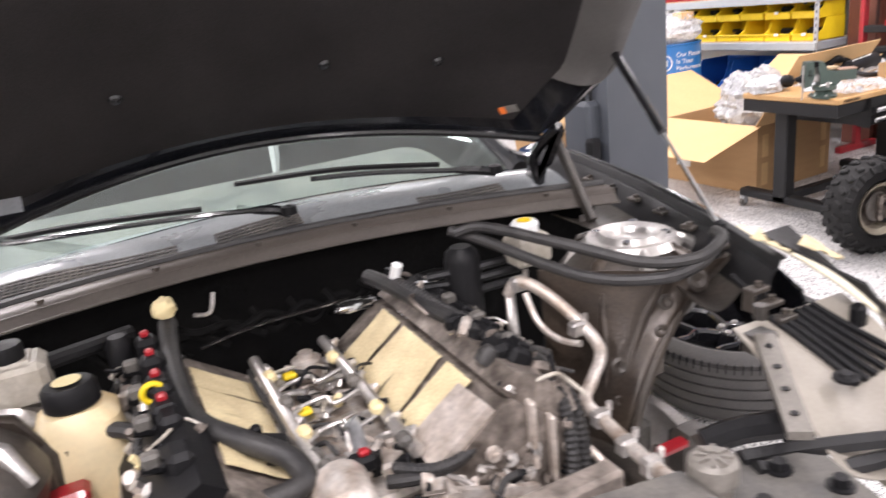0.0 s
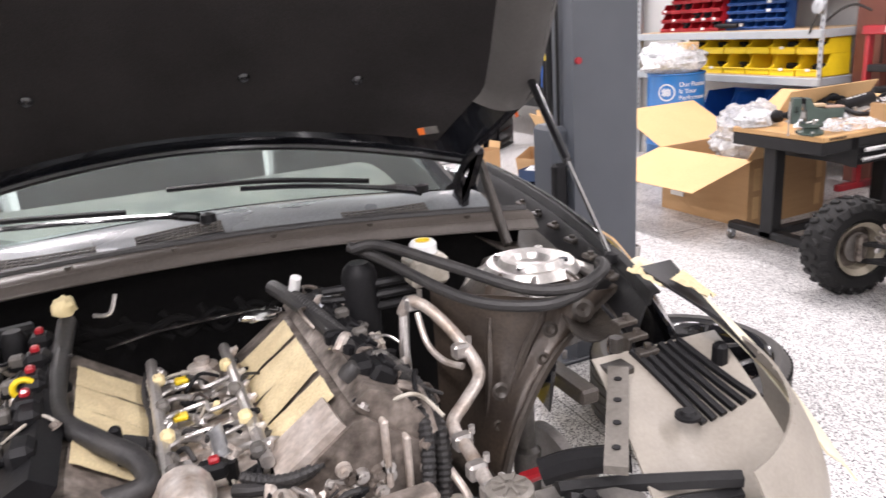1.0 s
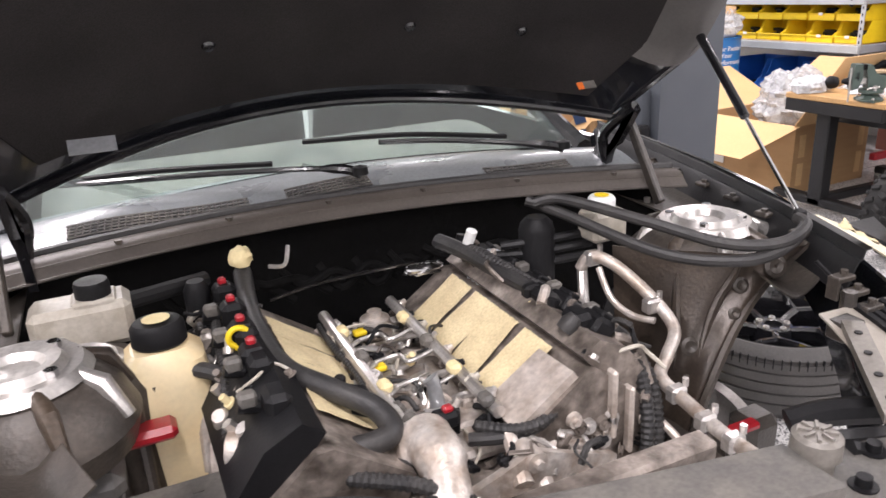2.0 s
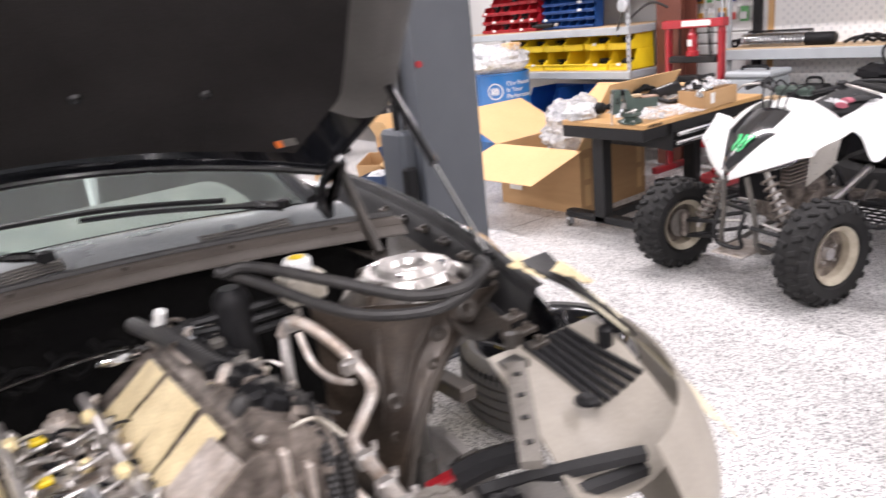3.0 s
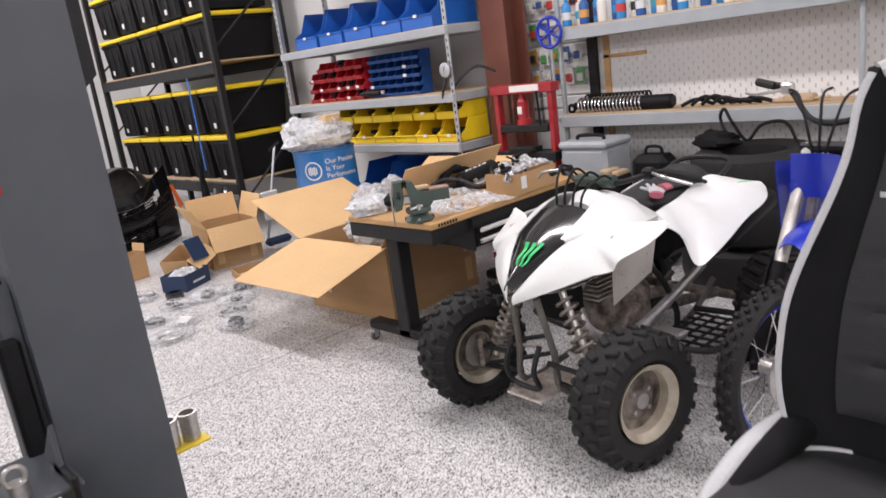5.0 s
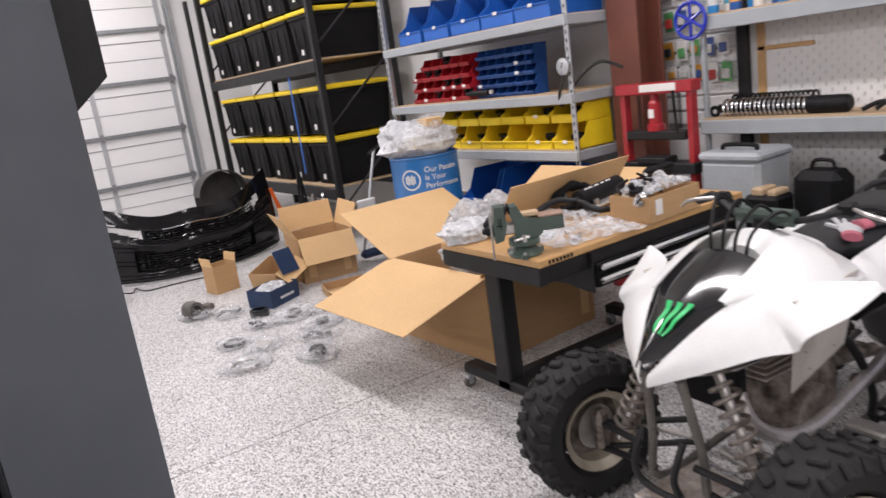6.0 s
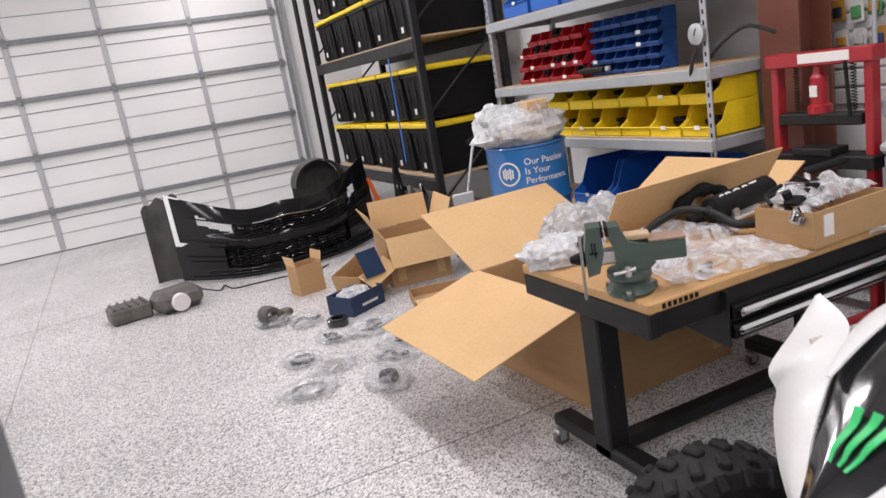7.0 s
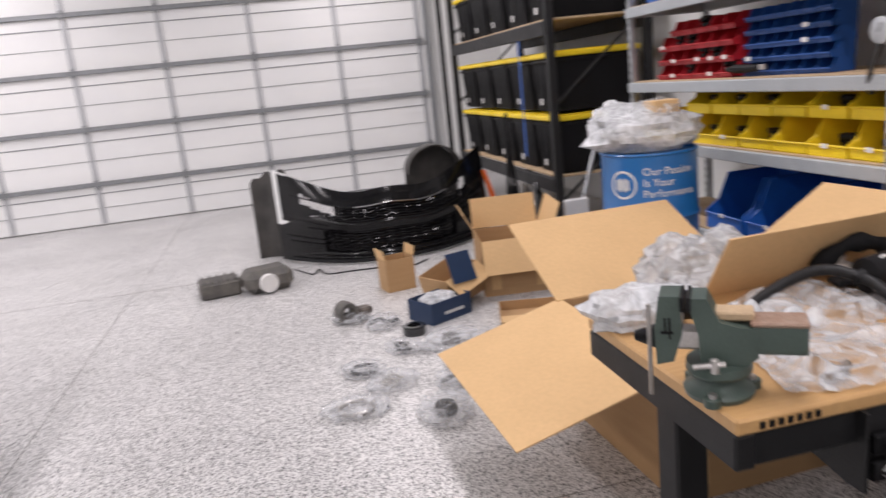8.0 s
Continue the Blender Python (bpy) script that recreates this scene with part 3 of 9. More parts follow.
    row("l", lb, M_BLUE, [6.75 + 0.43 * i for i in range(5)], 7.5, 1.99, "large blue open-front bin on the upper shelf", "large blue bins", 0.05, 0.0, 0.8, 0.36, 0.55)
    row("l", lb, M_BLUE, [6.85 + 0.45 * i for i in range(3)], 7.5, 0.43, "large blue open-front bin on the lowest shelf", "large blue bins", 0.05, 0.5, 0.8, 0.36, 0.55)
    # gauge and hoses on the shelf
    g = thing("pressure_gauge", "round dial gauge with a black hose hanging on the shelf post", "gauge", pose(7.17, 6.42, 1.62))
    part("case", Shape().lathe([(0, -0.03), (0.055, -0.03), (0.062, -0.02), (0.062, 0.005), (0.054, 0.008)], pose(0, 0, 0, 0, -90, 0), 28), M_GALV, g)
    part("dial", Shape().lathe([(0, 0.004), (0.052, 0.004), (0.052, 0.007), (0, 0.007)], pose(0, 0, 0, 0, -90, 0), 28), M_PAPER, g, "white dial")
    part("needle", Shape().box((-0.0095, 0.006, 0.012), (0.002, 0.006, 0.045), m=pose(0, 0, 0, 25, 0, 0)), M_BLACK, g)
    part("hose", Shape().tube(spline([(0.0, 0.0, -0.06), (0.0, 0.06, -0.2), (0.06, 0.1, -0.28), (0.1, -0.05, -0.1), (0.18, -0.2, 0.0), (0.3, -0.3, -0.06)], 8), 0.012, 8), M_HOSE, g)
    wr = thing("impact_wrench", "black air ratchet lying on the middle shelf", "air tool", pose(7.26, 7.55, 1.45))
    part("body", Shape().tube([(0, -0.12, 0.03), (0, 0.1, 0.03), (0, 0.16, 0.03), (0, 0.2, 0.03)], [0.022, 0.028, 0.018, 0.012], 10), M_BLACK, wr)
    part("head", Shape().cyl((0, -0.16, 0.02), (0, -0.16, 0.05), 0.022), M_STEEL, wr)


tote_rack()
grey_shelving()


def oil_drum():
    d = thing("steel_drum", "blue steel drum with white printed lettering beside the shelving", "drum", pose(6.62, 7.6, 0))
    R, H = 0.285, 1.07
    prof = [(0, 0), (R, 0), (R + 0.008, 0.01), (R, 0.02)]
    for z in (0.36, 0.68):
        prof += [(R, z - 0.02), (R + 0.012, z), (R, z + 0.02)]
    prof += [(R, H - 0.02), (R + 0.008, H - 0.01), (R + 0.004, H), (R - 0.012, H), (R - 0.014, H - 0.02), (0, H - 0.02)]
    part("body", Shape().lathe(prof, n=48), M_DRUM, d)

    def wrap(text, size, ang, z, name="lettering"):
        cu = bpy.data.curves.new(name, "FONT")
        cu.body, cu.size, cu.extrude = text, size, 0.001
        tmp = bpy.data.objects.new("tmp", cu)
        scene.collection.objects.link(tmp)
        dg = bpy.context.evaluated_depsgraph_get()
        me = bpy.data.meshes.new_from_object(tmp.evaluated_get(dg))
        bpy.data.objects.remove(tmp)
        for v in me.vertices:
            a = radians(ang) + v.co.x / R
            rr = R + 0.002 + v.co.z
            v.co = Vector((rr * math.cos(a), rr * math.sin(a), z + v.co.y))
        part(name, me, M_PAPER, d, "white lettering")
    wrap("Our Passion", 0.062, 235, 0.945)
    wrap("Is Your", 0.062, 235, 0.88)
    wrap("Performance.", 0.062, 235, 0.815)
    lg = Shape()
    for k in range(24):
        a0, a1 = 2 * math.pi * k / 24, 2 * math.pi * (k + 1) / 24
        pts = []
        for a, q in ((a0, 0.085), (a1, 0.085), (a1, 0.072), (a0, 0.072)):
            w = radians(211) + q * math.cos(a) / R
            pts.append(((R + 0.003) * math.cos(w), (R + 0.003) * math.sin(w), 0.89 + q * math.sin(a)))
        lg.add(pts, [(0, 1, 2, 3)])
    for k in range(5):
        w = radians(203 + 3.6 * k)
        c, s = math.cos(w), math.sin(w)
        lg.box((0, 0, 0), (0.004, 0.012, 0.06 + 0.02 * (k % 2)), m=pose((R + 0.003) * c, (R + 0.003) * s, 0.89, 0, 0, 203 + 3.6 * k))
    part("emblem", lg, M_PAPER, d, "round white emblem")
    bag = whole("plastic_bag", crumple(0.34, 0.3, 0.17, 3), M_FOAM, "crumpled clear and white plastic bags lying on the drum", "plastic bag", pose(6.6, 7.62, 1.17))
    for k, (dx, dy, s) in enumerate(((0.02, -0.12, 0.16), (-0.1, 0.16, 0.15))):
        whole("plastic_bag", crumple(s, s * 0.9, s * 0.6, 11 + k), M_FOAM if k else M_FILM, "crumpled clear plastic bag on the drum", "plastic bag", pose(6.6 + dx, 7.62 + dy, 1.27))
    bx = Shape().box((6.64, 7.46, 1.3), (0.16, 0.13, 0.12), 0.004)
    whole("small_carton", bx, M_CARDIN, "small brown carton in the bags on the drum", "carton")


def crumple(sx, sy, sz, seed, n=26, m=16, amp=0.28):
    """A crumpled closed skin."""
    sh, rings = Shape(), []
    for j in range(1, m):
        th = math.pi * j / m
        ring = []
        for i in range(n):
            ph = 2 * math.pi * i / n
            d = Vector((math.sin(th) * math.cos(ph), math.sin(th) * math.sin(ph), math.cos(th)))
            k = 1 + amp * (noise.noise(d * 2.2 + Vector((seed, 0, 0))) + 0.8 * abs(noise.noise(d * 5.5 + Vector((0, seed, 0)))) - 0.2 + 0.3 * noise.noise(d * 11 + Vector((0, seed, 3))))
            ring.append((d.x * sx * k, d.y * sy * k, max(d.z * k, -0.6) * sz))
        rings.append(ring)
    return sh.rings(rings)


oil_drum()


def carton(name, size, m, label, flaps=(), mat_=None, tape=True, group=""):
    """An open-topped carton; flaps: (side, angle) with side one of x+ x- y+ y-, angle from level outwards."""
    w, d, h = size
    t = 0.006
    c = thing(name, label, "carton", m, group=group)
    def loop(k, z):
        return [(-w / 2 + k, -d / 2 + k, z), (w / 2 - k, -d / 2 + k, z), (w / 2 - k, d / 2 - k, z), (-w / 2 + k, d / 2 - k, z)]
    part("box", Shape().rings([loop(0, 0), loop(0, h), loop(t, h), loop(t, t)]), mat_ or M_CARD, c)
    for side, ang, ln in flaps:
        a = radians(ang)
        f = Shape()
        lenx = w if side[0] == "y" else d
        f.box((0, ln / 2, 0), (lenx + (0.06 if ln > 0.5 else -0.004), ln, t), 0.001)
        rz = {"y+": 0, "x+": -90, "y-": 180, "x-": 90}[side]
        off = {"y+": (0, d / 2), "y-": (0, -d / 2), "x+": (w / 2, 0), "x-": (-w / 2, 0)}[side]
        part("flap", f, M_CARDIN if not mat_ else mat_, c, m=pose(off[0], off[1], h + t / 2, 0, 0, rz) @ pose(0, 0, 0, ang, 0, 0))
    if tape:
        for s in (-1, 1):
            for k in range(2):
                tp = Shape().box((s * (w / 2 - 0.09), -d / 2 - 0.0015, h * (0.28 + 0.42 * k)), (0.07, 0.003, h * 0.33))
                part("printed_band", tp, M_CARDIN, c, "pale printed band with unreadable writing")
    return c


def workbench():
    """Adjustable bench with maple top, black steel frame, drawers and castors."""
    x0, x1, y0, y1, z = 5.275, 6.75, 4.725, 5.47, 0.87
    b = thing("workbench", "black steel workbench on castors with a maple top and drawer rails", "workbench")
    part("top", Shape().box(((x0 + x1) / 2, (y0 + y1) / 2, z - 0.019), (x1 - x0, y1 - y0, 0.038), 0.006), M_WOOD, b, "oiled maple top")
    fr = Shape()
    fr.box(((x0 + x1) / 2, y0 + 0.03, z - 0.08), (x1 - x0 - 0.02, 0.03, 0.085), 0.006)
    fr.box(((x0 + x1) / 2, y1 - 0.03, z - 0.08), (x1 - x0 - 0.02, 0.03, 0.085), 0.006)
    part("apron", fr, M_BLACKPAINT, b)
    for x in (x0 + 0.025, x1 - 0.025):
        part("end_apron", Shape().box((x, (y0 + y1) / 2, z - 0.08), (0.05, y1 - y0 - 0.01, 0.085), 0.006), M_BLACKPAINT, b)
    for x in (x0 + 0.17, x1 - 0.17):
        part("leg", Shape().box((x, 5.24, 0.43), (0.1, 0.11, 0.72), 0.008), M_BLACKPAINT, b)
        part("foot", Shape().box((x, 5.19, 0.1), (0.1, 0.82, 0.06), 0.012), M_BLACKPAINT, b)
        for y in (4.83, 5.55):
            c = Shape().lathe([(0, -0.014), (0.032, -0.014), (0.036, -0.008), (0.036, 0.008), (0.032, 0.014), (0, 0.014)], pose(x - 0.05, y, 0.036, 90, 0, 0), 18)
            ca = part("castor", c, M_DUSTY, b, "grey castor wheel")
            part("fork", Shape().box((x - 0.05, y, 0.065), (0.05, 0.045, 0.02), 0.004).box((x - 0.05, y + 0.02, 0.05), (0.03, 0.004, 0.05)).box((x - 0.05, y - 0.02, 0.05), (0.03, 0.004, 0.05)), M_GALV, ca)
    part("stretcher", Shape().box(((x0 + x1) / 2, 5.24, 0.11), (x1 - x0 - 0.4, 0.07, 0.06), 0.006), M_BLACKPAINT, b)
    dx0 = x0 + 0.32
    part("drawer_box", Shape().box(((dx0 + x1 - 0.12) / 2, 5.05, z - 0.175), (x1 - 0.12 - dx0, 0.62, 0.1), 0.006), M_BLACKPAINT, b)
    for x in (dx0 - 0.02, x1 - 0.1):
        part("drawer_bracket", Shape().prism([(0, 0), (0.62, 0), (0.62, -0.1), (0.05, -0.19), (0, -0.19)], 0.008, pose(x, 4.71, z - 0.04, 90, 0, 90)), M_BLACKPAINT, b)
    for k, zz in enumerate((z - 0.12, z - 0.185)):
        part("drawer_pull", Shape().box(((dx0 + x1 - 0.12) / 2, 4.70 + 0.01 * k, zz), (x1 - 0.16 - dx0, 0.03, 0.03), 0.01), M_CHROME, b, "polished drawer pull")
        part("drawer_front", Shape().box(((dx0 + x1 - 0.12) / 2, 4.725, zz - 0.005), (x1 - 0.14 - dx0, 0.02, 0.05), 0.004), M_BLACK, b)
    lg = Shape()
    for k in range(7):
        lg.box((x0 + 0.06 + 0.022 * k, y0 - 0.0012, z - 0.02), (0.013, 0.0024, 0.016))
    part("maker_mark", lg, M_BLACK, b, "dark printed mark")
    return z


TOP = workbench()


def vise():
    v = thing("bench_vise", "grey-green bench vise with a numbered side on the workbench", "bench vise", pose(5.33, 4.87, TOP, 0, 0, -33) @ Matrix.Diagonal((0.74, 0.84, 0.97, 1)))
    part("base", Shape().lathe([(0, 0), (0.1, 0), (0.105, 0.012), (0.075, 0.03), (0.06, 0.055), (0, 0.055)], n=28), M_VISE, v)
    for a in (20, 140, 260):
        lug = part("lug", Shape().lathe([(0, 0), (0.026, 0), (0.026, 0.018), (0, 0.018)], pose(0.1 * math.cos(radians(a)), 0.1 * math.sin(radians(a)), 0), 14), M_VISE, v)
        part("bolt", Shape().lathe([(0, 0.018), (0.012, 0.018), (0.012, 0.028), (0, 0.028)], pose(0.1 * math.cos(radians(a)), 0.1 * math.sin(radians(a)), 0), 6), M_STEEL, lug)
    part("swivel", Shape().lathe([(0, 0.055), (0.092, 0.052), (0.097, 0.06), (0.094, 0.078), (0, 0.08)], n=28), M_VISE, v)
    bd = Shape()
    prof = [(-0.05, 0.076), (0.075, 0.076), (0.11, 0.1), (0.105, 0.165), (0.05, 0.17), (0.005, 0.18), (-0.03, 0.235), (-0.075, 0.235), (-0.075, 0.2), (-0.055, 0.15)]
    bd.prism(prof, 0.1, pose(0, 0.05, 0, 90, 0, 0))
    part("fixed_jaw", bd, M_VISE, v, "grey-green fixed jaw")
    tl = Shape().box((0.165, 0, 0.112), (0.15, 0.09, 0.012), 0.003)
    for sy in (-1, 1):
        tl.box((0.165, sy * 0.04, 0.14), (0.15, 0.012, 0.06), 0.004)
    part("tail_slide", tl, M_VISE, v)
    part("tail_top", Shape().box((0.165, 0, 0.174), (0.156, 0.094, 0.012), 0.004), material("rusty_plate", (0.24, 0.13, 0.08), 0.6, 0.3, var=0.2, scale=20, bump=0.2, col2=(0.4, 0.3, 0.24), mix=0.7), v, "worn rusty top plate")
    part("screw", Shape().cyl((-0.2, 0, 0.13), (0.21, 0, 0.13), 0.014), M_STEEL, v)
    part("moving_jaw", Shape().prism([(-0.175, 0.075), (-0.125, 0.085), (-0.1, 0.15), (-0.105, 0.24), (-0.165, 0.24), (-0.18, 0.16)], 0.1, pose(0, 0.05, 0, 90, 0, 0)), M_VISE, v, "grey-green moving jaw")
    for x in (-0.1, -0.08):
        part("jaw_plate", Shape().box((x, 0, 0.222), (0.012, 0.115, 0.034), 0.002), M_BLACK, v, "dark jaw plate")
    part("slide_bar", Shape().box((-0.09, 0, 0.13), (0.1, 0.05, 0.05), 0.006), M_STEEL, v)
    part("jaw_block", Shape().box((0.045, 0.012, 0.186), (0.11, 0.07, 0.02), 0.004), M_PLY, v, "wooden block")
    part("screw_boss", Shape().lathe([(0, 0.07), (0.012, 0.065), (0.03, 0.0), (0, 0)], pose(-0.178, 0, 0.13, 0, -90, 0), 16), M_BLACK, v)
    part("handle", Shape().cyl((-0.195, -0.045, 0.0), (-0.195, -0.045, 0.22), 0.007, n=8), M_STEEL, v, "steel turning bar")
    part("swivel_lock", Shape().cyl((-0.07, -0.085, 0.085), (0.02, -0.1, 0.1), 0.007, n=8).lathe([(0, 0), (0.014, 0.0), (0.014, 0.03), (0, 0.034)], pose(-0.01, -0.09, 0.076), 10), M_STEEL, v, "bright swivel lock")
    num = Shape().box((-0.135, -0.0525, 0.165), (0.006, 0.003, 0.05)).box((-0.143, -0.0525, 0.155), (0.036, 0.003, 0.006)).box((-0.148, -0.0525, 0.172), (0.005, 0.003, 0.036), m=pose(0, 0, 0))
    part("size_number", num, M_BLACK, v, "raised number 4")


vise()


def film_sheet(w, d, seed, lift=0.02, n=26):
    """A flat bag of film lying in soft creases."""
    def fn(u, v):
        p = Vector((u * 3.1, v * 2.6, seed))
        e = min(u, 1 - u, v, 1 - v)
        z = lift * (0.5 + noise.noise(p * 1.3)) * min(1, e * 6) + 0.012 * abs(noise.noise(p * 4.2)) + 0.006 * noise.noise(p * 9)
        return (w * (u - 0.5) * (1 + 0.06 * noise.noise(p)), d * (v - 0.5) * (1 + 0.08 * noise.noise(p + Vector((5, 1, 0)))), max(z, 0) + 0.003)
    return Shape().sheet(fn, n, n, 0.001)


def flat_text(text, size, material, parent, m, label):
    cu = bpy.data.curves.new("lettering", "FONT")
    cu.body, cu.size, cu.extrude = text, size, 0.001
    tmp = bpy.data.objects.new("tmp", cu)
    scene.collection.objects.link(tmp)
    me = bpy.data.meshes.new_from_object(tmp.evaluated_get(bpy.context.evaluated_depsgraph_get()))
    bpy.data.objects.remove(tmp)
    return part("lettering", me, material, parent, label, m)


def bench_clutter():
    z = TOP + 0.001
    whole("plastic_bag", crumple(0.14, 0.1, 0.07, 22), M_FOAM, "white plastic bag on the workbench corner", "plastic bag", pose(5.36, 5.35, z + 0.045))
    whole("plastic_bag", crumple(0.1, 0.08, 0.05, 25), M_FOAM, "white plastic bag on the workbench corner", "plastic bag", pose(5.5, 5.38, z + 0.035))
    whole("black_plug", Shape().tube([(5.42, 5.28, z + 0.06), (5.46, 5.27, z + 0.065), (5.5, 5.26, z + 0.06)], [0.02, 0.045, 0.04], 14), M_BLACK, "black rubber plug on the workbench", "plug")
    whole("plastic_sheet", film_sheet(0.5, 0.3, 3, 0.05), M_FILM, "clear flat parts bag lying over the workbench edge", "parts bag", pose(5.72, 4.87, z, 0, 0, -12))
    whole("plastic_sheet", film_sheet(0.42, 0.36, 5, 0.05), M_FILM, "clear plastic sheeting on the workbench", "packing film", pose(5.86, 5.22, z, 0, 0, 18))
    whole("plastic_sheet", film_sheet(0.44, 0.3, 8, 0.08), M_FOAM, "clear plastic sheeting on the workbench", "packing film", pose(6.5, 5.24, z, 0, 0, -8))
    whole("plastic_sheet", film_sheet(0.3, 0.2, 9, 0.05), M_FOAM, "crumpled film on the workbench", "packing film", pose(5.62, 5.12, z, 0, 0, 40))
    whole("metal_part", Shape().box((0, 0, 0.02), (0.13, 0.05, 0.035), 0.012).cyl((0.05, 0, 0.02), (0.1, 0.02, 0.03), 0.02, n=12), M_ALUDARK, "grey metal part in a clear bag on the workbench", "engine part", pose(5.57, 4.8, z + 0.003, 0, 0, 15) @ Matrix.Diagonal((0.6, 0.6, 0.6, 1)))
    r = thing("stabiliser_bar", "bent black steel bar lying on the workbench", "bar")
    part("bar", Shape().tube(spline([(5.66, 5.24, z + 0.03), (5.8, 5.27, z + 0.07), (5.93, 5.27, z + 0.09), (6.0, 5.18, z + 0.07), (6.0, 5.06, z + 0.04), (6.1, 5.0, z + 0.035)]), 0.017, 12), M_BLACKPAINT, r)
    part("bar_end", Shape().box((6.13, 4.985, z + 0.035), (0.07, 0.04, 0.03), 0.01), M_STEEL, r)
    s = thing("exhaust_silencer", "black silencer with white lettering SPORT on the workbench", "exhaust part", pose(6.0, 5.2, z + 0.075, 0, -4, 4))
    part("can", Shape().tube([(-0.03, 0, 0), (0.0, 0, 0), (0.008, 0, 0), (0.34, 0, 0), (0.35, 0, 0), (0.37, 0, 0)], [0.012, 0.024, 0.052, 0.052, 0.045, 0.03], 24), M_BLACK, s)
    flat_text("SPORT", 0.075, M_PAPER, s, pose(0.04, -0.044, 0.012, 55, 0, 0), "white printed word SPORT")
    hd_ = thing("lever_handle", "black T-handle with a bright stem on the workbench", "handle")
    part("grip", Shape().tube([(6.42, 5.1, z + 0.15), (6.44, 5.1, z + 0.152), (6.58, 5.06, z + 0.165), (6.6, 5.055, z + 0.165)], [0.012, 0.02, 0.02, 0.014], 12), M_BLACK, hd_)
    part("stem", Shape().tube([(6.43, 5.1, z + 0.15), (6.42, 5.08, z + 0.08), (6.38, 5.06, z + 0.02)], 0.013, 10), M_STEEL, hd_)
    cx = carton("parts_carton", (0.4, 0.24, 0.125), pose(6.17, 4.83, z, 0, 0, 2), "small brown carton heaped with metal parts on the workbench", tape=False)
    part("label", Shape().box((-0.13, -0.1215, 0.07), (0.05, 0.003, 0.075)), M_PAPER, cx, "white barcode label")
    for k in range(34):
        g = Shape()
        L = random.uniform(0.05, 0.16)
        if k % 3 == 0:
            g.tube(spline([(0, 0, 0), (L * 0.4, 0.03, 0.02), (L, 0.0, 0.03)], 5), random.uniform(0.006, 0.014), 8)
        elif k % 3 == 1:
            g.box((0, 0, 0.01), (L, 0.05, 0.02), 0.006)
            g.cyl((L / 3, 0, 0.02), (L / 3, 0, 0.045), 0.016)
        else:
            g.lathe([(0.012, -0.01), (0.03, -0.01), (0.03, 0.012), (0.012, 0.012)], n=14, closed=True)
        inbox = k < 20
        px = 6.14 + random.uniform(-0.19, 0.16) if inbox else random.uniform(6.0, 6.68)
        py = 4.83 + random.uniform(-0.08, 0.08) if inbox else random.uniform(5.08, 5.4)
        whole("engine_part", g, random.choice([M_STEEL, M_ALU, M_BLACK, M_CHROME, M_BLACK]), "small loose metal engine part on the workbench", "engine part", pose(px, py, z + (0.1 + 0.05 * random.random() if inbox else 0.012 + 0.03 * random.random()), random.uniform(-25, 25), random.uniform(-25, 25), random.uniform(0, 180)))
    whole("plastic_sheet", film_sheet(0.36, 0.22, 12, 0.06), M_FILM, "clear film over the parts in the carton", "packing film", pose(6.2, 4.86, z + 0.13, 0, 0, 6))
    whole("dark_pad", Shape().tube(spline([(6.0, 5.4, z + 0.05), (6.1, 5.37, z + 0.12), (6.22, 5.37, z + 0.1), (6.26, 5.35, z + 0.04)], 6), [0.02 + 0.012 * math.sin(k * 0.6) ** 2 for k in range(19)], 10), M_CLOTH, "dark patterned cloth strap on the workbench", "strap")


bench_clutter()

# cartons on the floor
carton("large_carton", (0.9, 0.93, 0.54), pose(6.1, 6.165, 0, 0, 0, 3), "large open brown carton with four spread flaps behind the workbench",
       flaps=(("x-", -14, 0.64), ("y+", 25, 0.64), ("y-", 57, 0.64), ("x+", 30, 0.7)))
fl = thing("packing_film", "clear grey packing film bulging from the large carton", "packing film")
part("film", crumple(0.3, 0.28, 0.26, 51, 44, 30), M_WRAP, fl, m=pose(5.98, 5.98, 0.66))
wr = Shape()
for k in range(9):
    wr.box((5.95 + 0.065 * k, 5.7065 + 0.0034 * k, 0.36), (0.04, 0.004, 0.07 if k % 3 else 0.05))
whole("carton_print", wr, M_BLACK, "dark unreadable print on the large carton", "print")
lbl = Shape().box((5.632, 6.42, 0.24), (0.004, 0.16, 0.2))
whole("shipping_label", lbl, M_PAPER, "pale shipping label on the large carton", "label")

carton("open_carton", (0.52, 0.5, 0.42), pose(6.05, 8.75, 0, 0, 0, -8), "open brown carton on the floor before the rack",
       flaps=(("x+", 70, 0.24), ("x-", 62, 0.24), ("y-", -62, 0.26), ("y+", 75, 0.24)))
carton("tilted_carton", (0.34, 0.3, 0.24), pose(5.55, 8.62, 0.02, 0, -14, 30), "small open carton with a navy flap on the floor",
       flaps=(("y-", -40, 0.16),), tape=False)
whole("navy_card", Shape().box((0, 0, 0), (0.2, 0.004, 0.22), m=pose(5.56, 8.4, 0.3, -25, 0, 20)), M_NAVYCARD, "navy printed carton flap leaning on a carton", "carton flap")
carton("small_carton", (0.24, 0.2, 0.26), pose(5.2, 9.18, 0, 0, 0, 12), "small open brown carton standing on the floor", tape=False,
       flaps=(("x+", 80, 0.08), ("x-", 80, 0.08)))
nb = carton("navy_carton", (0.36, 0.26, 0.15), pose(5.36, 8.3, 0, 0, 0, 28), "navy blue parts carton with white print and film inside", mat_=M_NAVYCARD, tape=False)
tx = Shape()
for k in range(8):
    tx.box((-0.06 + 0.022 * k, -0.1325, 0.06), (0.014, 0.004, 0.02))
part("print", tx, M_PAPER, nb, "white unreadable print")
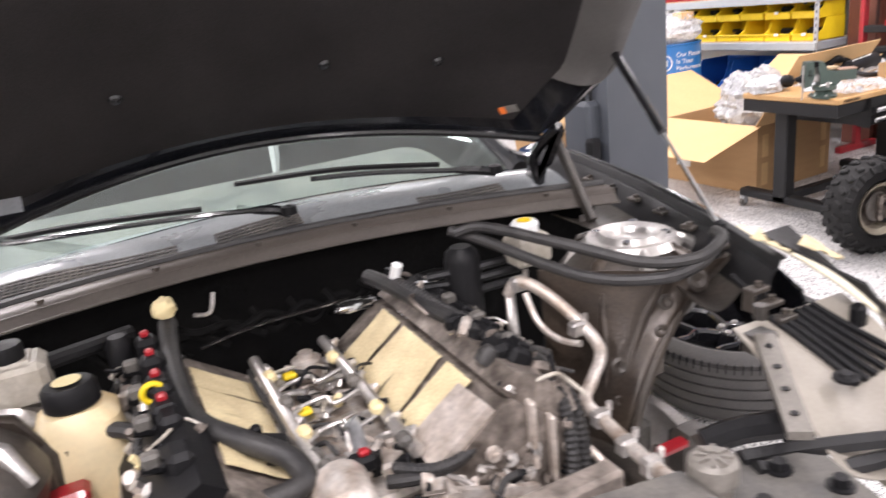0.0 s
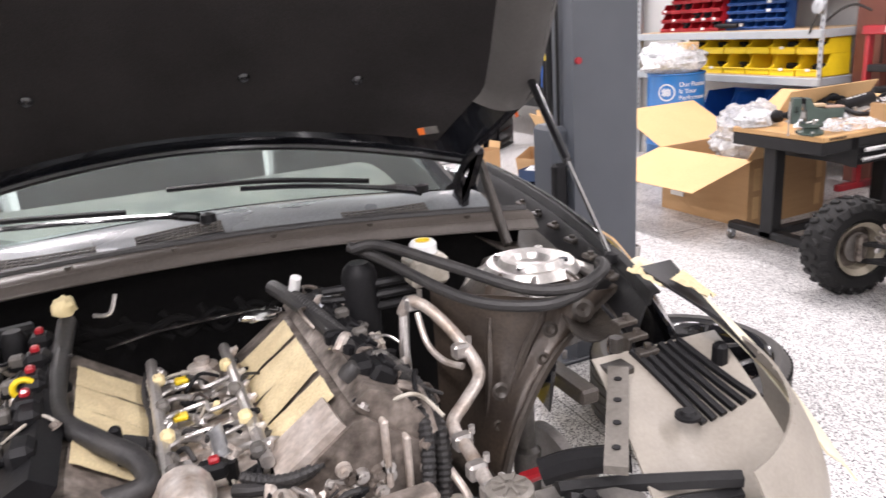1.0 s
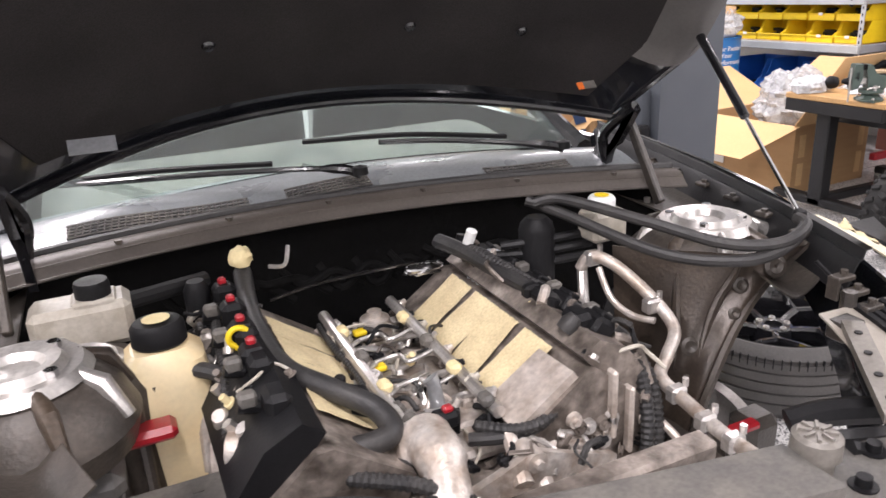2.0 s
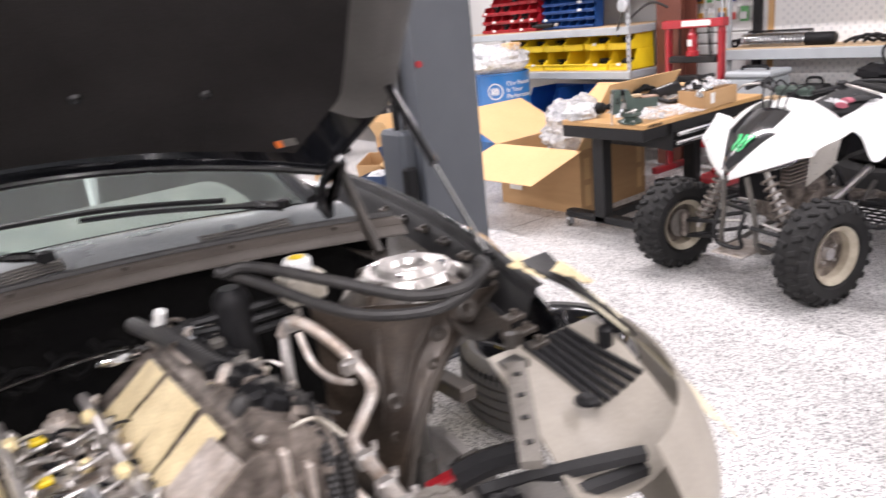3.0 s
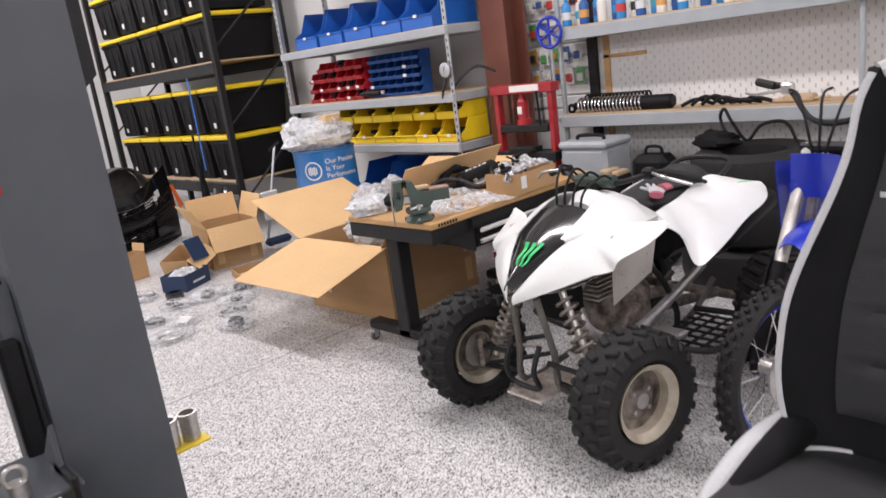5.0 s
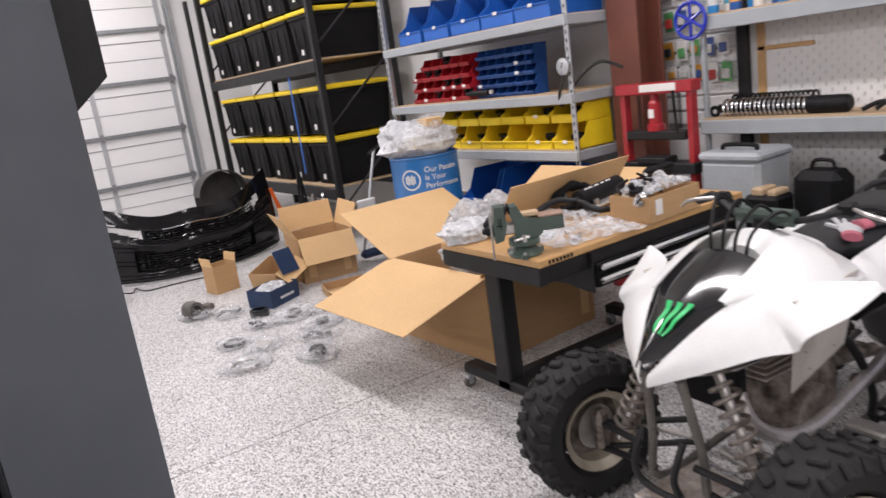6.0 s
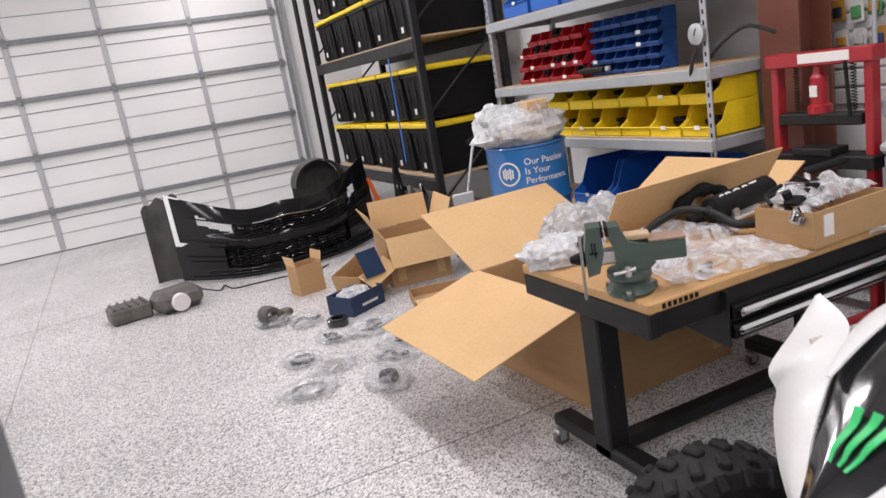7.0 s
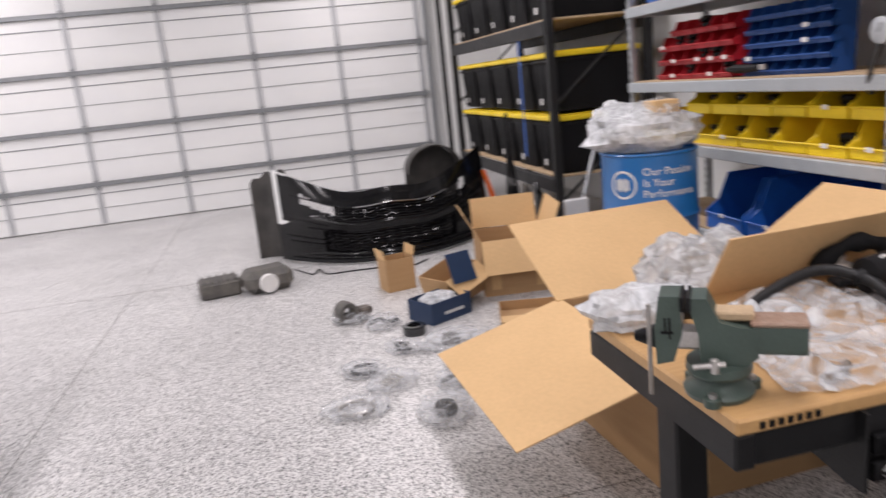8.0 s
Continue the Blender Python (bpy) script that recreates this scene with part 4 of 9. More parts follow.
whole("plastic_bag", crumple(0.13, 0.09, 0.06, 60), M_FOAM, "white film inside the navy carton", "plastic bag", pose(5.36, 8.3, 0.12))
carton("flat_carton", (0.5, 0.34, 0.07), pose(5.95, 7.95, 0, 0, 0, -15), "flattened carton with open flaps on the floor", tape=False, flaps=(("y-", 8, 0.2), ("x+", 20, 0.2)))

# bagged spare parts on the floor
spots = [(4.62, 7.0, 0.17), (4.85, 7.25, 0.16), (5.05, 6.8, 0.18), (5.2, 7.1, 0.16), (4.72, 7.5, 0.14), (5.35, 7.35, 0.17), (5.3, 7.75, 0.2), (4.95, 8.3, 0.15), (4.75, 8.55, 0.17), (5.0, 7.75, 0.13), (5.55, 7.65, 0.16)]
for k, (x, y, s) in enumerate(spots):
    whole("parts_bag", crumple(s, s * 0.8, 0.045, 70 + k), M_FILM, "clear plastic bag with spare parts on the floor", "parts bag", pose(x, y, 0.028, 0, 0, 37 * k), group="bagged parts on the floor")
    g = Shape()
    if k % 4 == 0:
        g.tube(arc((0, 0, 0), s * 0.5, 0, 360, 22)[:-1], 0.012, 8, loop=True)
    elif k % 4 == 1:
        for i in range(5):
            g.cyl((-0.06 + 0.03 * i, -0.04, 0), (-0.05 + 0.03 * i, 0.05, 0.01), 0.008, n=8)
    elif k % 4 == 2:
        g.lathe([(0.02, -0.02), (0.055, -0.02), (0.06, 0.0), (0.05, 0.03), (0.02, 0.03)], n=18, closed=True)
    else:
        g.tube(spline([(-0.09, 0, 0), (-0.03, 0.04, 0.01), (0.03, -0.03, 0.01), (0.1, 0.02, 0)], 6), 0.014, 8)
    whole("spare_part", g, random.choice([M_BLACK, M_DUSTY, M_BLACK, M_STEEL]), "dark spare part inside a clear bag on the floor", "spare part", pose(x, y, 0.024, 0, 0, 50 * k), group="spare parts on the floor")
whole("rubber_cap", Shape().lathe([(0, 0.0), (0.075, 0.0), (0.08, 0.01), (0.08, 0.05), (0.07, 0.06), (0.045, 0.06), (0.045, 0.03), (0, 0.03)], pose(5.12, 8.03, 0), 28), M_BLACKGLOSS, "round black rubber cap on the floor", "cap")
th = thing("throttle_body", "dark metal fitting in a bag on the floor", "engine part", pose(4.72, 8.5, 0.06, 0, 0, 20))
part("bore", Shape().lathe([(0.045, -0.06), (0.07, -0.06), (0.075, 0.0), (0.07, 0.06), (0.045, 0.06)], pose(0, 0, 0.02, 90, 0, 0), 20, closed=True), M_DUSTY, th)
part("flange", Shape().box((0.12, 0, 0.0), (0.14, 0.1, 0.05), 0.012), M_ALUDARK, th)
hd = thing("headlamp_unit", "broken dark headlamp unit on the floor", "headlamp", pose(4.16, 9.78, 0, 0, 0, 18))
part("housing", Shape().box((0, 0.02, 0.1), (0.42, 0.3, 0.2), 0.06), M_DUSTY, hd)
part("lens", Shape().lathe([(0, 0.0), (0.075, 0.0), (0.08, -0.02), (0.08, -0.05), (0, -0.05)], pose(-0.03, -0.17, 0.09, 90, 0, 0), 22), M_PAPER, hd, "pale round lens")
md = thing("control_module", "black finned control module on the floor", "module", pose(3.75, 9.86, 0, 0, 0, 10))
part("case", Shape().box((0, 0, 0.07), (0.34, 0.28, 0.14), 0.02), M_DUSTY, md)
for k in range(5):
    part("fin", Shape().box((-0.13 + 0.065 * k, 0, 0.145), (0.02, 0.26, 0.02), 0.004), M_DUSTY, md)


# ---- car on the lift: engine bay open towards the camera ----
CAR = thing("car", "black car with raised hood and stripped engine bay on a lift", "car")


def cowl_y(x):
    return 3.53 - 0.25 * (x - 1.3) ** 2


def drawn_in(k, c=Vector((1.12, 1.64, 1.71))):
    return Matrix.Translation(c) @ Matrix.Scale(k, 4) @ Matrix.Translation(-c)


# how much of the drawn size each group of parts takes up
FIT = [Matrix.Identity(4)]


def cpart(name, sh, mat_, label="", parent=None, smooth=35):
    return part(name, sh, mat_, parent or CAR, label, None if parent else FIT[0], smooth)


def car_body():
    # hood, raised on its hinges
    def hood(u, v):
        s = 2 * u - 1
        half = 0.745 + 0.68 * min(v, 0.2) - 0.28 * max(0, v - 0.2)
        x = 1.45 + s * half
        yr = 3.70 - 0.30 * s * s
        zr = 1.365 - 0.03 * s * s
        ln = (1.32 - 0.12 * s * s) * v
        crown = 0.05 * (1 - s * s) + 0.03 * math.sin(math.pi * min(1, v * 1.2))
        return (x, yr - ln * 0.735 + crown * 0.4, zr + ln * 0.678 + crown)
    h = cpart("hood", Shape().sheet(hood, 36, 24, 0.012), M_CARPAINT, "raised black hood seen from below")

    def liner(u, v):
        p = Vector(hood(0.065 + 0.87 * u, 0.05 + 0.88 * v))
        e = min(u, 1 - u, v, 1 - v)
        k = 0.026 - 0.018 * (1 - min(1, e * 9)) + 0.006 * math.sin(u * 19) * math.sin(v * 7)
        return p + Vector((0, -0.6, -0.75)) * (k + 0.008)
    part("hood_liner", Shape().sheet(liner, 40, 30, 0.006), M_LINER, h, "black felt hood liner")
    for s in (0.0, 1.0):
        sg = 1 if s == 0 else -1
        part("hood_rim", Shape().sheet(lambda u, v, s=s, sg=sg: Vector(hood(s + sg * (0.06 + 0.02 * v) * u, 0.16 + 0.82 * v)) + Vector((0, -0.6, -0.75)) * (0.006 + 0.02 * math.sin(math.pi * u)), 6, 30, 0.008), M_HOODRIM, h, "grey painted hood edge")
        part("edge_bead", Shape().tube([Vector(hood(s + sg * 0.004, 0.03 + k * 0.05)) + Vector((0, -0.004, -0.008)) for k in range(20)], 0.009, 8), M_BLACKGLOSS, h, "folded black hood lip")
    part("hood_seal", Shape().tube([Vector(hood(k / 30, 0.0)) + Vector((0, -0.01, -0.008)) for k in range(31)], 0.011, 8), M_BLACKGLOSS, h, "black rubber seal")
    for u in (0.3, 0.62, 0.8):
        part("liner_clip", Shape().lathe([(0, 0), (0.016, 0.0), (0.012, 0.006), (0, 0.008)], pose(*(Vector(liner(u, 0.2)) + Vector((0, -0.006, -0.008))), 140, 0, 0), 14), M_BLACKGLOSS, h)
    part("sticker", Shape().box((0, 0, 0), (0.05, 0.003, 0.022), m=pose(2.075, 3.352, 1.432, -42, 0, 0)), M_DUSTY, h, "dark warning sticker")
    part("sticker_mark", Shape().box((-0.034, 0, 0), (0.017, 0.004, 0.02), m=pose(2.085, 3.348, 1.432, -42, 0, 0)), material("orange_print", (0.75, 0.16, 0.02), 0.5), h, "orange warning mark")
    part("paper_sticker", Shape().box((0, 0, 0), (0.09, 0.003, 0.035), m=pose(0.88, 3.35, 1.43, -42, 0, 0)), M_GALV, h, "grey sticker")
    # hinges
    for sx in (1, -1):
        x = 1.45 + sx * 0.745
        hg = Shape()
        hg.prism([(3.5, 1.12), (3.43, 1.12), (3.4, 1.22), (3.36, 1.3), (3.31, 1.38), (3.29, 1.36), (3.36, 1.26), (3.46, 1.24), (3.5, 1.18)], 0.02, pose(x - 0.01, 0, 0, 90, 0, 90))
        hg.tube(spline([(x, 3.3, 1.37), (x - 0.01 * sx, 3.36, 1.33), (x - 0.015 * sx, 3.42, 1.27), (x, 3.42, 1.2)], 6), [0.016] * 19, 8)
        cpart("hood_hinge", hg, M_BLACKGLOSS, "black hood hinge")
        cpart("hinge_arm", Shape().box((0, 0, 0), (0.02, 0.03, 0.26), 0.004, m=pose(x + 0.035 * sx, 3.3, 1.22, -35, 0, 0)), M_DARKSTEEL)
    # gas struts
    for sx in (1, -1):
        t0, t1 = Vector((1.45 + sx * 0.852, 3.222, 1.575)), Vector((1.45 + sx * 0.818, 2.818, 1.18))
        mid = t0.lerp(t1, 0.52)
        g = cpart("gas_strut", Shape().tube([t0, t0.lerp(t1, 0.01), mid, mid.lerp(t1, 0.02)], [0.008, 0.0115, 0.0115, 0.007], 12), M_BLACKGLOSS, "black hood strut")
        part("rod", Shape().cyl(mid, t1, 0.005, n=10), M_CHROME, g, "bright piston rod")
        for e_ in (t0, t1):
            part("ball_end", Shape().lathe([(0, -0.016), (0.014, -0.01), (0.016, 0), (0.014, 0.01), (0, 0.016)], pose(*e_), 12), M_BLACK, g)
    # windscreen
    def screen(u, v):
        s = 2 * u - 1
        return (1.45 + s * (0.78 - 0.12 * v), 3.80 - 0.2 * s * s + 0.95 * v, 1.215 + 0.5 * v - 0.01 * s * s)
    ws = cpart("windscreen", Shape().sheet(screen, 24, 12, 0.005), M_GLASS, "sloping windscreen with reflections")
    ws.visible_shadow = False
    cpart("dashboard", Shape().sheet(lambda u, v: (0.7 + 1.5 * u, 3.87 + 0.75 * v, 1.13 + 0.06 * math.sin(v * 3)), 12, 8, 0.03), M_DUSTY, "grey dashboard behind the windscreen")
    # roof, pillars and rear shell, closing the car
    def roof(u, v):
        s = 2 * u - 1
        return (1.45 + s * (0.66 - 0.06 * v), 4.75 + 2.0 * v, 1.72 + 0.1 * math.sin(math.pi * v) - 0.05 * s * s)
    cpart("roof", Shape().sheet(roof, 12, 10, 0.03), M_CARPAINT)
    for sx in (1, -1):
        cpart("pillar", Shape().tube([(1.45 + sx * 0.79, 3.6, 1.2), (1.45 + sx * 0.76, 3.95, 1.35), (1.45 + sx * 0.67, 4.75, 1.73)], [0.03, 0.035, 0.03], 8), M_CARPAINT, "black windscreen pillar")
        def side(u, v, sx=sx):
            return (1.45 + sx * (0.955 + 0.03 * math.sin(math.pi * v) - 0.06 * max(0, v - 0.8)), 3.75 + 4.0 * u, 0.42 + 0.78 * v)
        cpart("side_panel", Shape().sheet(side, 12, 8, 0.02), M_CARPAINT, "black door and rear side panel")
    cpart("rear_shell", Shape().box((1.45, 7.75, 0.82), (1.84, 0.06, 0.76), 0.02).box((1.45, 7.3, 1.22), (1.8, 0.95, 0.05), 0.02), M_CARPAINT)
    cpart("underbody", Shape().box((1.45, 5.6, 0.44), (1.8, 4.2, 0.06), 0.02), M_DARKSTEEL)
    # fenders: outer skin, inner flange
    def sweep(y):
        u = (3.92 - y) / 1.36
        return 0.135 - 0.1 * u - 0.22 * u * u
    for sx in (1, -1):
        def skin(u, v, sx=sx):
            y = 3.92 - 1.36 * u
            arch = 0.0
            d = (y - 3.0) / 0.42
            low = 0.42 + ((0.16 + 0.44 * math.sqrt(max(0, 1 - d * d))) if abs(d) < 1 else 0)
            z = low + (1.205 - 0.03 * u - 0.05 * max(0, u - 0.7) / 0.3 - low) * v
            bulge = 0.045 * math.sin(math.pi * min(1, v * 0.95)) - 0.05 * max(0, v - 0.85) * 3
            return (1.45 + sx * (0.955 + bulge + sweep(y)), y, z)
        cpart("fender", Shape().sheet(skin, 26, 14, 0.006), M_CARPAINT, "black front fender")

        def flange(u, v, sx=sx):
            y = 3.9 - 1.28 * u
            return (1.45 + sx * (0.955 - 0.06 * v - 0.005 + sweep(y)), y, 1.2 - 0.035 * u - (0.02 if v > 0.3 else 0.0) - 0.07 * max(0, v - 0.55) / 0.45)
        f = cpart("fender_flange", Shape().sheet(flange, 24, 8, 0.004), M_BLACKPAINT, "black inner fender flange")

        def gutter(u, v, sx=sx):
            y = 3.85 - 1.15 * u
            return (1.45 + sx * (0.89 + sweep(y) - (0.12 + max(0, sweep(y))) * v), y, 1.11 - 0.03 * u - 0.03 * math.sin(math.pi * v))
        cpart("apron_rail", Shape().sheet(gutter, 20, 6, 0.004), M_DARKSTEEL, "grey-brown upper apron rail")
        for k in range(6):
            y = 3.5 - 0.14 * k
            part("clip", Shape().box((1.45 + sx * (0.9 + sweep(y)), y, 1.145), (0.03, 0.04, 0.012), 0.003).cyl((1.45 + sx * (0.9 + sweep(y)), y, 1.15), (1.45 + sx * (0.9 + sweep(y)), y, 1.158), 0.008, n=6), M_DARKSTEEL, f)
        for k in range(5):
            part("bolt", Shape().cyl((1.45 + sx * 0.84, 3.55 - 0.2 * k, 1.075), (1.45 + sx * 0.84, 3.55 - 0.2 * k, 1.09), 0.01, n=6), M_STEEL, f)
    # cowl
    def cowl(u, v):
        x = 0.62 + 1.64 * u
        y = cowl_y(x) + 0.055 + v * (0.26 - 0.05 * abs(2 * u - 1))
        return (x, y, 1.175 + 0.03 * v + 0.022 * math.sin(math.pi * v) + 0.012 * math.sin(u * 14) * (1 - v))
    c = cpart("cowl_panel", Shape().sheet(cowl, 40, 10, 0.005), M_COWL, "weathered glossy cowl panel with ceiling sheen in its colour")
    for a, b in ((0.1, 0.36), (0.42, 0.56), (0.76, 0.9)):
        gr = Shape()
        n = int((b - a) * 110)
        for k in range(n):
            u = a + (b - a) * k / n
            p, q_ = Vector(cowl(u, 0.04)), Vector(cowl(u + 0.004, 0.24))
            gr.tube([p + Vector((0, 0, 0.006)), q_ + Vector((0, 0, 0.006))], 0.003, 4)
        for v in (0.04, 0.09, 0.14, 0.19, 0.24):
            gr.tube([Vector(cowl(a + (b - a) * k / 8, v)) + Vector((0, 0, 0.007)) for k in range(9)], 0.003, 4)
        part("grille", gr, M_DUSTY, c, "dusty black air grille")

    def strip(u, v):
        x = 0.5 + 1.84 * u
        return (x, cowl_y(x) + 0.06 - 0.075 * v, 1.178 - 0.012 * v - 0.03 * max(0, v - 0.6) / 0.4)
    s_ = cpart("cowl_seal", Shape().sheet(strip, 48, 6, 0.006), M_FLANGE, "grey-brown cowl flange with rubber seal")
    for v in (0.35, 0.72, 0.98):
        part("flange_ridge", Shape().tube([Vector(strip(k / 40, v)) + Vector((0, 0, 0.003)) for k in range(41)], 0.005, 6), M_FLANGE, s_)
    part("seal_bead", Shape().tube([Vector(strip(k / 40, 0.1)) + Vector((0, 0, 0.006)) for k in range(41)], 0.012, 8), M_HOSE, s_)
    for k in range(7):
        p = strip(0.07 + 0.14 * k, 0.55)
        part("bolt", Shape().cyl(p, (p[0], p[1], p[2] + 0.01), 0.009, n=6), M_DARKSTEEL, s_)

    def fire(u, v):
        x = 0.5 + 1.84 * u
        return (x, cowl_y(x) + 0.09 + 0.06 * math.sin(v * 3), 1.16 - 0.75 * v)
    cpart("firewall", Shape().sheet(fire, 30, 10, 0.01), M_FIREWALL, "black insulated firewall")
    # wipers
    for pts, bl in (([(1.5, 3.56, 1.235), (1.44, 3.6, 1.25), (1.2, 3.7, 1.255), (0.72, 3.8, 1.265)], [(1.3, 3.71, 1.262), (0.62, 3.84, 1.26)]),
                    ([(2.1, 3.5, 1.235), (2.03, 3.53, 1.25), (1.8, 3.66, 1.27), (1.62, 3.74, 1.275)], [(1.98, 3.62, 1.265), (1.42, 3.84, 1.285)])):
        w = cpart("wiper", Shape().tube(spline(pts, 5), [0.014] * 6 + [0.008] * 10, 8), M_BLACKGLOSS, "black wiper arm")
        part("blade", Shape().tube(spline([bl[0], tuple((Vector(bl[0]) + Vector(bl[1])) / 2 + Vector((0, 0, 0.014))), bl[1]], 8), 0.008, 6), M_BLACK, w)
        part("pivot_cap", Shape().lathe([(0, 0), (0.022, 0), (0.02, 0.02), (0, 0.026)], pose(*pts[0]), 14), M_BLACK, w)


car_body()


def bay():
    # strut towers and aprons
    for sx in (1, -1):
        cx = 1.45 + sx * 0.765
        tw = cpart("strut_tower", Shape().lathe([(0.03, 1.085), (0.05, 1.105), (0.1, 1.105), (0.13, 1.09), (0.165, 1.05), (0.185, 1.0), (0.17, 0.95)], pose(cx - (0.02 if cx > 1.45 else 0), 3.06, 0), 40), M_DARKSTEEL, "dusty grey-brown strut tower")
        part("mount", Shape().lathe([(0, 1.108), (0.04, 1.112), (0.05, 1.125), (0.075, 1.13), (0.085, 1.115), (0.11, 1.118), (0.125, 1.1)], pose(cx, 3.06, 0), 24), M_STEEL, tw, "bright strut mount")
        for a in range(4):
            w = radians(45 + 90 * a)
            part("nut", Shape().cyl((cx + 0.085 * math.cos(w), 3.06 + 0.085 * math.sin(w), 1.1), (cx + 0.085 * math.cos(w), 3.06 + 0.085 * math.sin(w), 1.13), 0.012, n=6), M_CHROME, tw)
        for a in range(8):
            w = radians(20 + 45 * a)
            part("rib", Shape().tube([(cx + 0.1 * math.cos(w), 3.06 + 0.1 * math.sin(w), 1.108), (cx + 0.145 * math.cos(w), 3.06 + 0.145 * math.sin(w), 1.085), (cx + 0.18 * math.cos(w), 3.06 + 0.18 * math.sin(w), 1.02)], [0.012, 0.018, 0.012], 10), M_STEEL if a % 2 else M_APRON, tw)

        def arch(u, v, sx=sx):
            a = math.pi * (0.5 + 0.48 * u)
            return (1.45 + sx * (0.66 + 0.22 * v), 2.98 - 0.36 * math.cos(a) * 1.0, 0.66 + 0.38 * math.sin(a))
        cpart("wheel_arch", Shape().sheet(arch, 18, 6, 0.006), M_BLACK, "black wheel arch liner")
        # flared apron face that sweeps from the tower down to the frame rail, with its folded flange
        rim_ = spline([(0.86, 2.84, 1.1), (0.76, 2.86, 1.01), (0.66, 2.84, 0.93), (0.57, 2.82, 0.8), (0.54, 2.83, 0.66), (0.54, 2.85, 0.5)], 6)

        def apron(u, v, sx=sx, rim_=rim_):
            r = rim_[min(int(v * 30), 30)]
            lx, ly, lz = 0.5 - 0.02 * v, 3.08 - 0.06 * v, 1.09 - 0.6 * v
            p = Vector((lx, ly, lz)).lerp(r, u)
            swell = 0.07 * math.sin(math.pi * u) * (1 - 0.55 * v) + 0.008 * math.sin(u * 15 + v * 4)
            return (1.45 + sx * p.x, p.y - swell, p.z)
        if sx < 0:
            continue
        ap = cpart("inner_apron", Shape().sheet(apron, 26, 30, 0.005), M_APRON, "stained brown inner wheel apron", smooth=60)
        part("apron_flange", Shape().tube([Vector((1.45 + sx * p.x, p.y - 0.004, p.z)) for p in rim_], 0.011, 6), M_DARKSTEEL, ap, "folded apron flange")
        for u, v in ((0.3, 0.1), (0.55, 0.06)):
            part("apron_rib", Shape().tube([Vector(apron(u + 0.02 * t, v + 0.07 * t)) + Vector((0, -0.004, 0)) for t in range(7)], [0.006, 0.01, 0.012, 0.012, 0.01, 0.008, 0.005], 8), M_APRON, ap, "pressed rib")
        for u, v, r in ((0.86, 0.1, 0.024), (0.72, 0.17, 0.017), (0.8, 0.3, 0.014), (0.5, 0.42, 0.02), (0.62, 0.55, 0.012)):
            q = Vector(apron(u, v)) + Vector((0, -0.006, 0.002))
            part("grommet", Shape().lathe([(0.004, 0), (r, 0), (r * 1.1, 0.005), (r * 0.7, 0.009), (0.004, 0.004)], pose(q.x, q.y, q.z, 70, 0, -20 * sx), 16, closed=True), M_DARKSTEEL, ap)

    # brake disc and caliper below
    dk = cpart("brake_disc", Shape().lathe([(0.05, -0.014), (0.18, -0.014), (0.18, 0.014), (0.05, 0.014)], pose(2.22, 2.95, 0.52, 0, 82, 0), 36, closed=True), M_STEEL, "worn steel brake disc")
    part("hub", Shape().lathe([(0, 0.05), (0.07, 0.05), (0.075, 0.0), (0, 0.0)], pose(2.22, 2.95, 0.52, 0, 82, 0), 24), M_ALUDARK, dk)
    cpart("caliper", Shape().box((2.18, 2.82, 0.6), (0.1, 0.09, 0.2), 0.02), M_DARKSTEEL, "rusty brake caliper")
    cpart("red_tag", Shape().box((1.99, 2.68, 0.8), (0.07, 0.03, 0.018), 0.005), M_REDPAINT, "small red tag")
    cpart("damper", Shape().tube([(2.12, 2.95, 0.5), (2.13, 2.96, 0.66), (2.13, 2.96, 0.67), (2.15, 3.0, 0.95)], [0.035, 0.035, 0.022, 0.022], 14), M_DUSTY, "dusty suspension damper")
    # heater hoses across the tower
    for k, off in enumerate((0.0, 0.06)):
        cpart("heater_hose", Shape().tube(spline([(1.8, 3.2 + off * 0.5, 1.19), (1.86, 3.16, 1.2 - off * 0.6), (1.97, 3.0 - off, 1.17 - off), (2.08, 2.86 - off * 0.6, 1.135 - off * 0.5), (2.17, 2.79, 1.14 - off * 0.3), (2.24, 2.79, 1.165), (2.26, 2.83, 1.17)], 8), 0.0135, 10), M_HOSE, "black rubber hose")
    # alloy lines
    cpart("coolant_pipe", Shape().tube(spline([(1.885, 3.12, 1.03), (1.9, 3.1, 1.065), (1.93, 3.05, 1.055), (1.965, 2.96, 1.0), (1.97, 2.88, 0.95), (1.91, 2.83, 0.92), (1.86, 2.79, 0.9), (1.855, 2.7, 0.885), (1.84, 2.6, 0.885), (1.82, 2.5, 0.9)], 8), 0.0145, 12), M_ALU, "dull aluminium pipe")
    cpart("coolant_pipe", Shape().tube(spline([(1.91, 3.08, 1.04), (1.91, 3.03, 0.98), (1.925, 2.97, 0.955), (1.95, 2.92, 0.955)], 6), 0.008, 8), M_ALU, "thin aluminium pipe")
    cpart("coolant_pipe", Shape().tube(spline([(1.89, 3.12, 1.03), (1.87, 3.08, 0.95), (1.865, 3.06, 0.86)], 6), 0.013, 8), M_STEEL)
    cpart("coolant_pipe", Shape().tube(spline([(1.87, 2.8, 0.89), (1.83, 2.78, 0.84), (1.84, 2.7, 0.8), (1.86, 2.66, 0.72)], 6), 0.009, 8), M_ALU)
    for p in ((1.905, 3.1, 1.06), (1.955, 2.94, 0.985), (1.858, 2.74, 0.888), (1.84, 2.64, 0.885), (1.83, 2.56, 0.89)):
        cpart("pipe_clamp", Shape().box(p, (0.04, 0.03, 0.036), 0.006).cyl((p[0] + 0.022, p[1], p[2] + 0.012), (p[0] + 0.022, p[1], p[2] + 0.03), 0.007, n=6), M_STEEL)
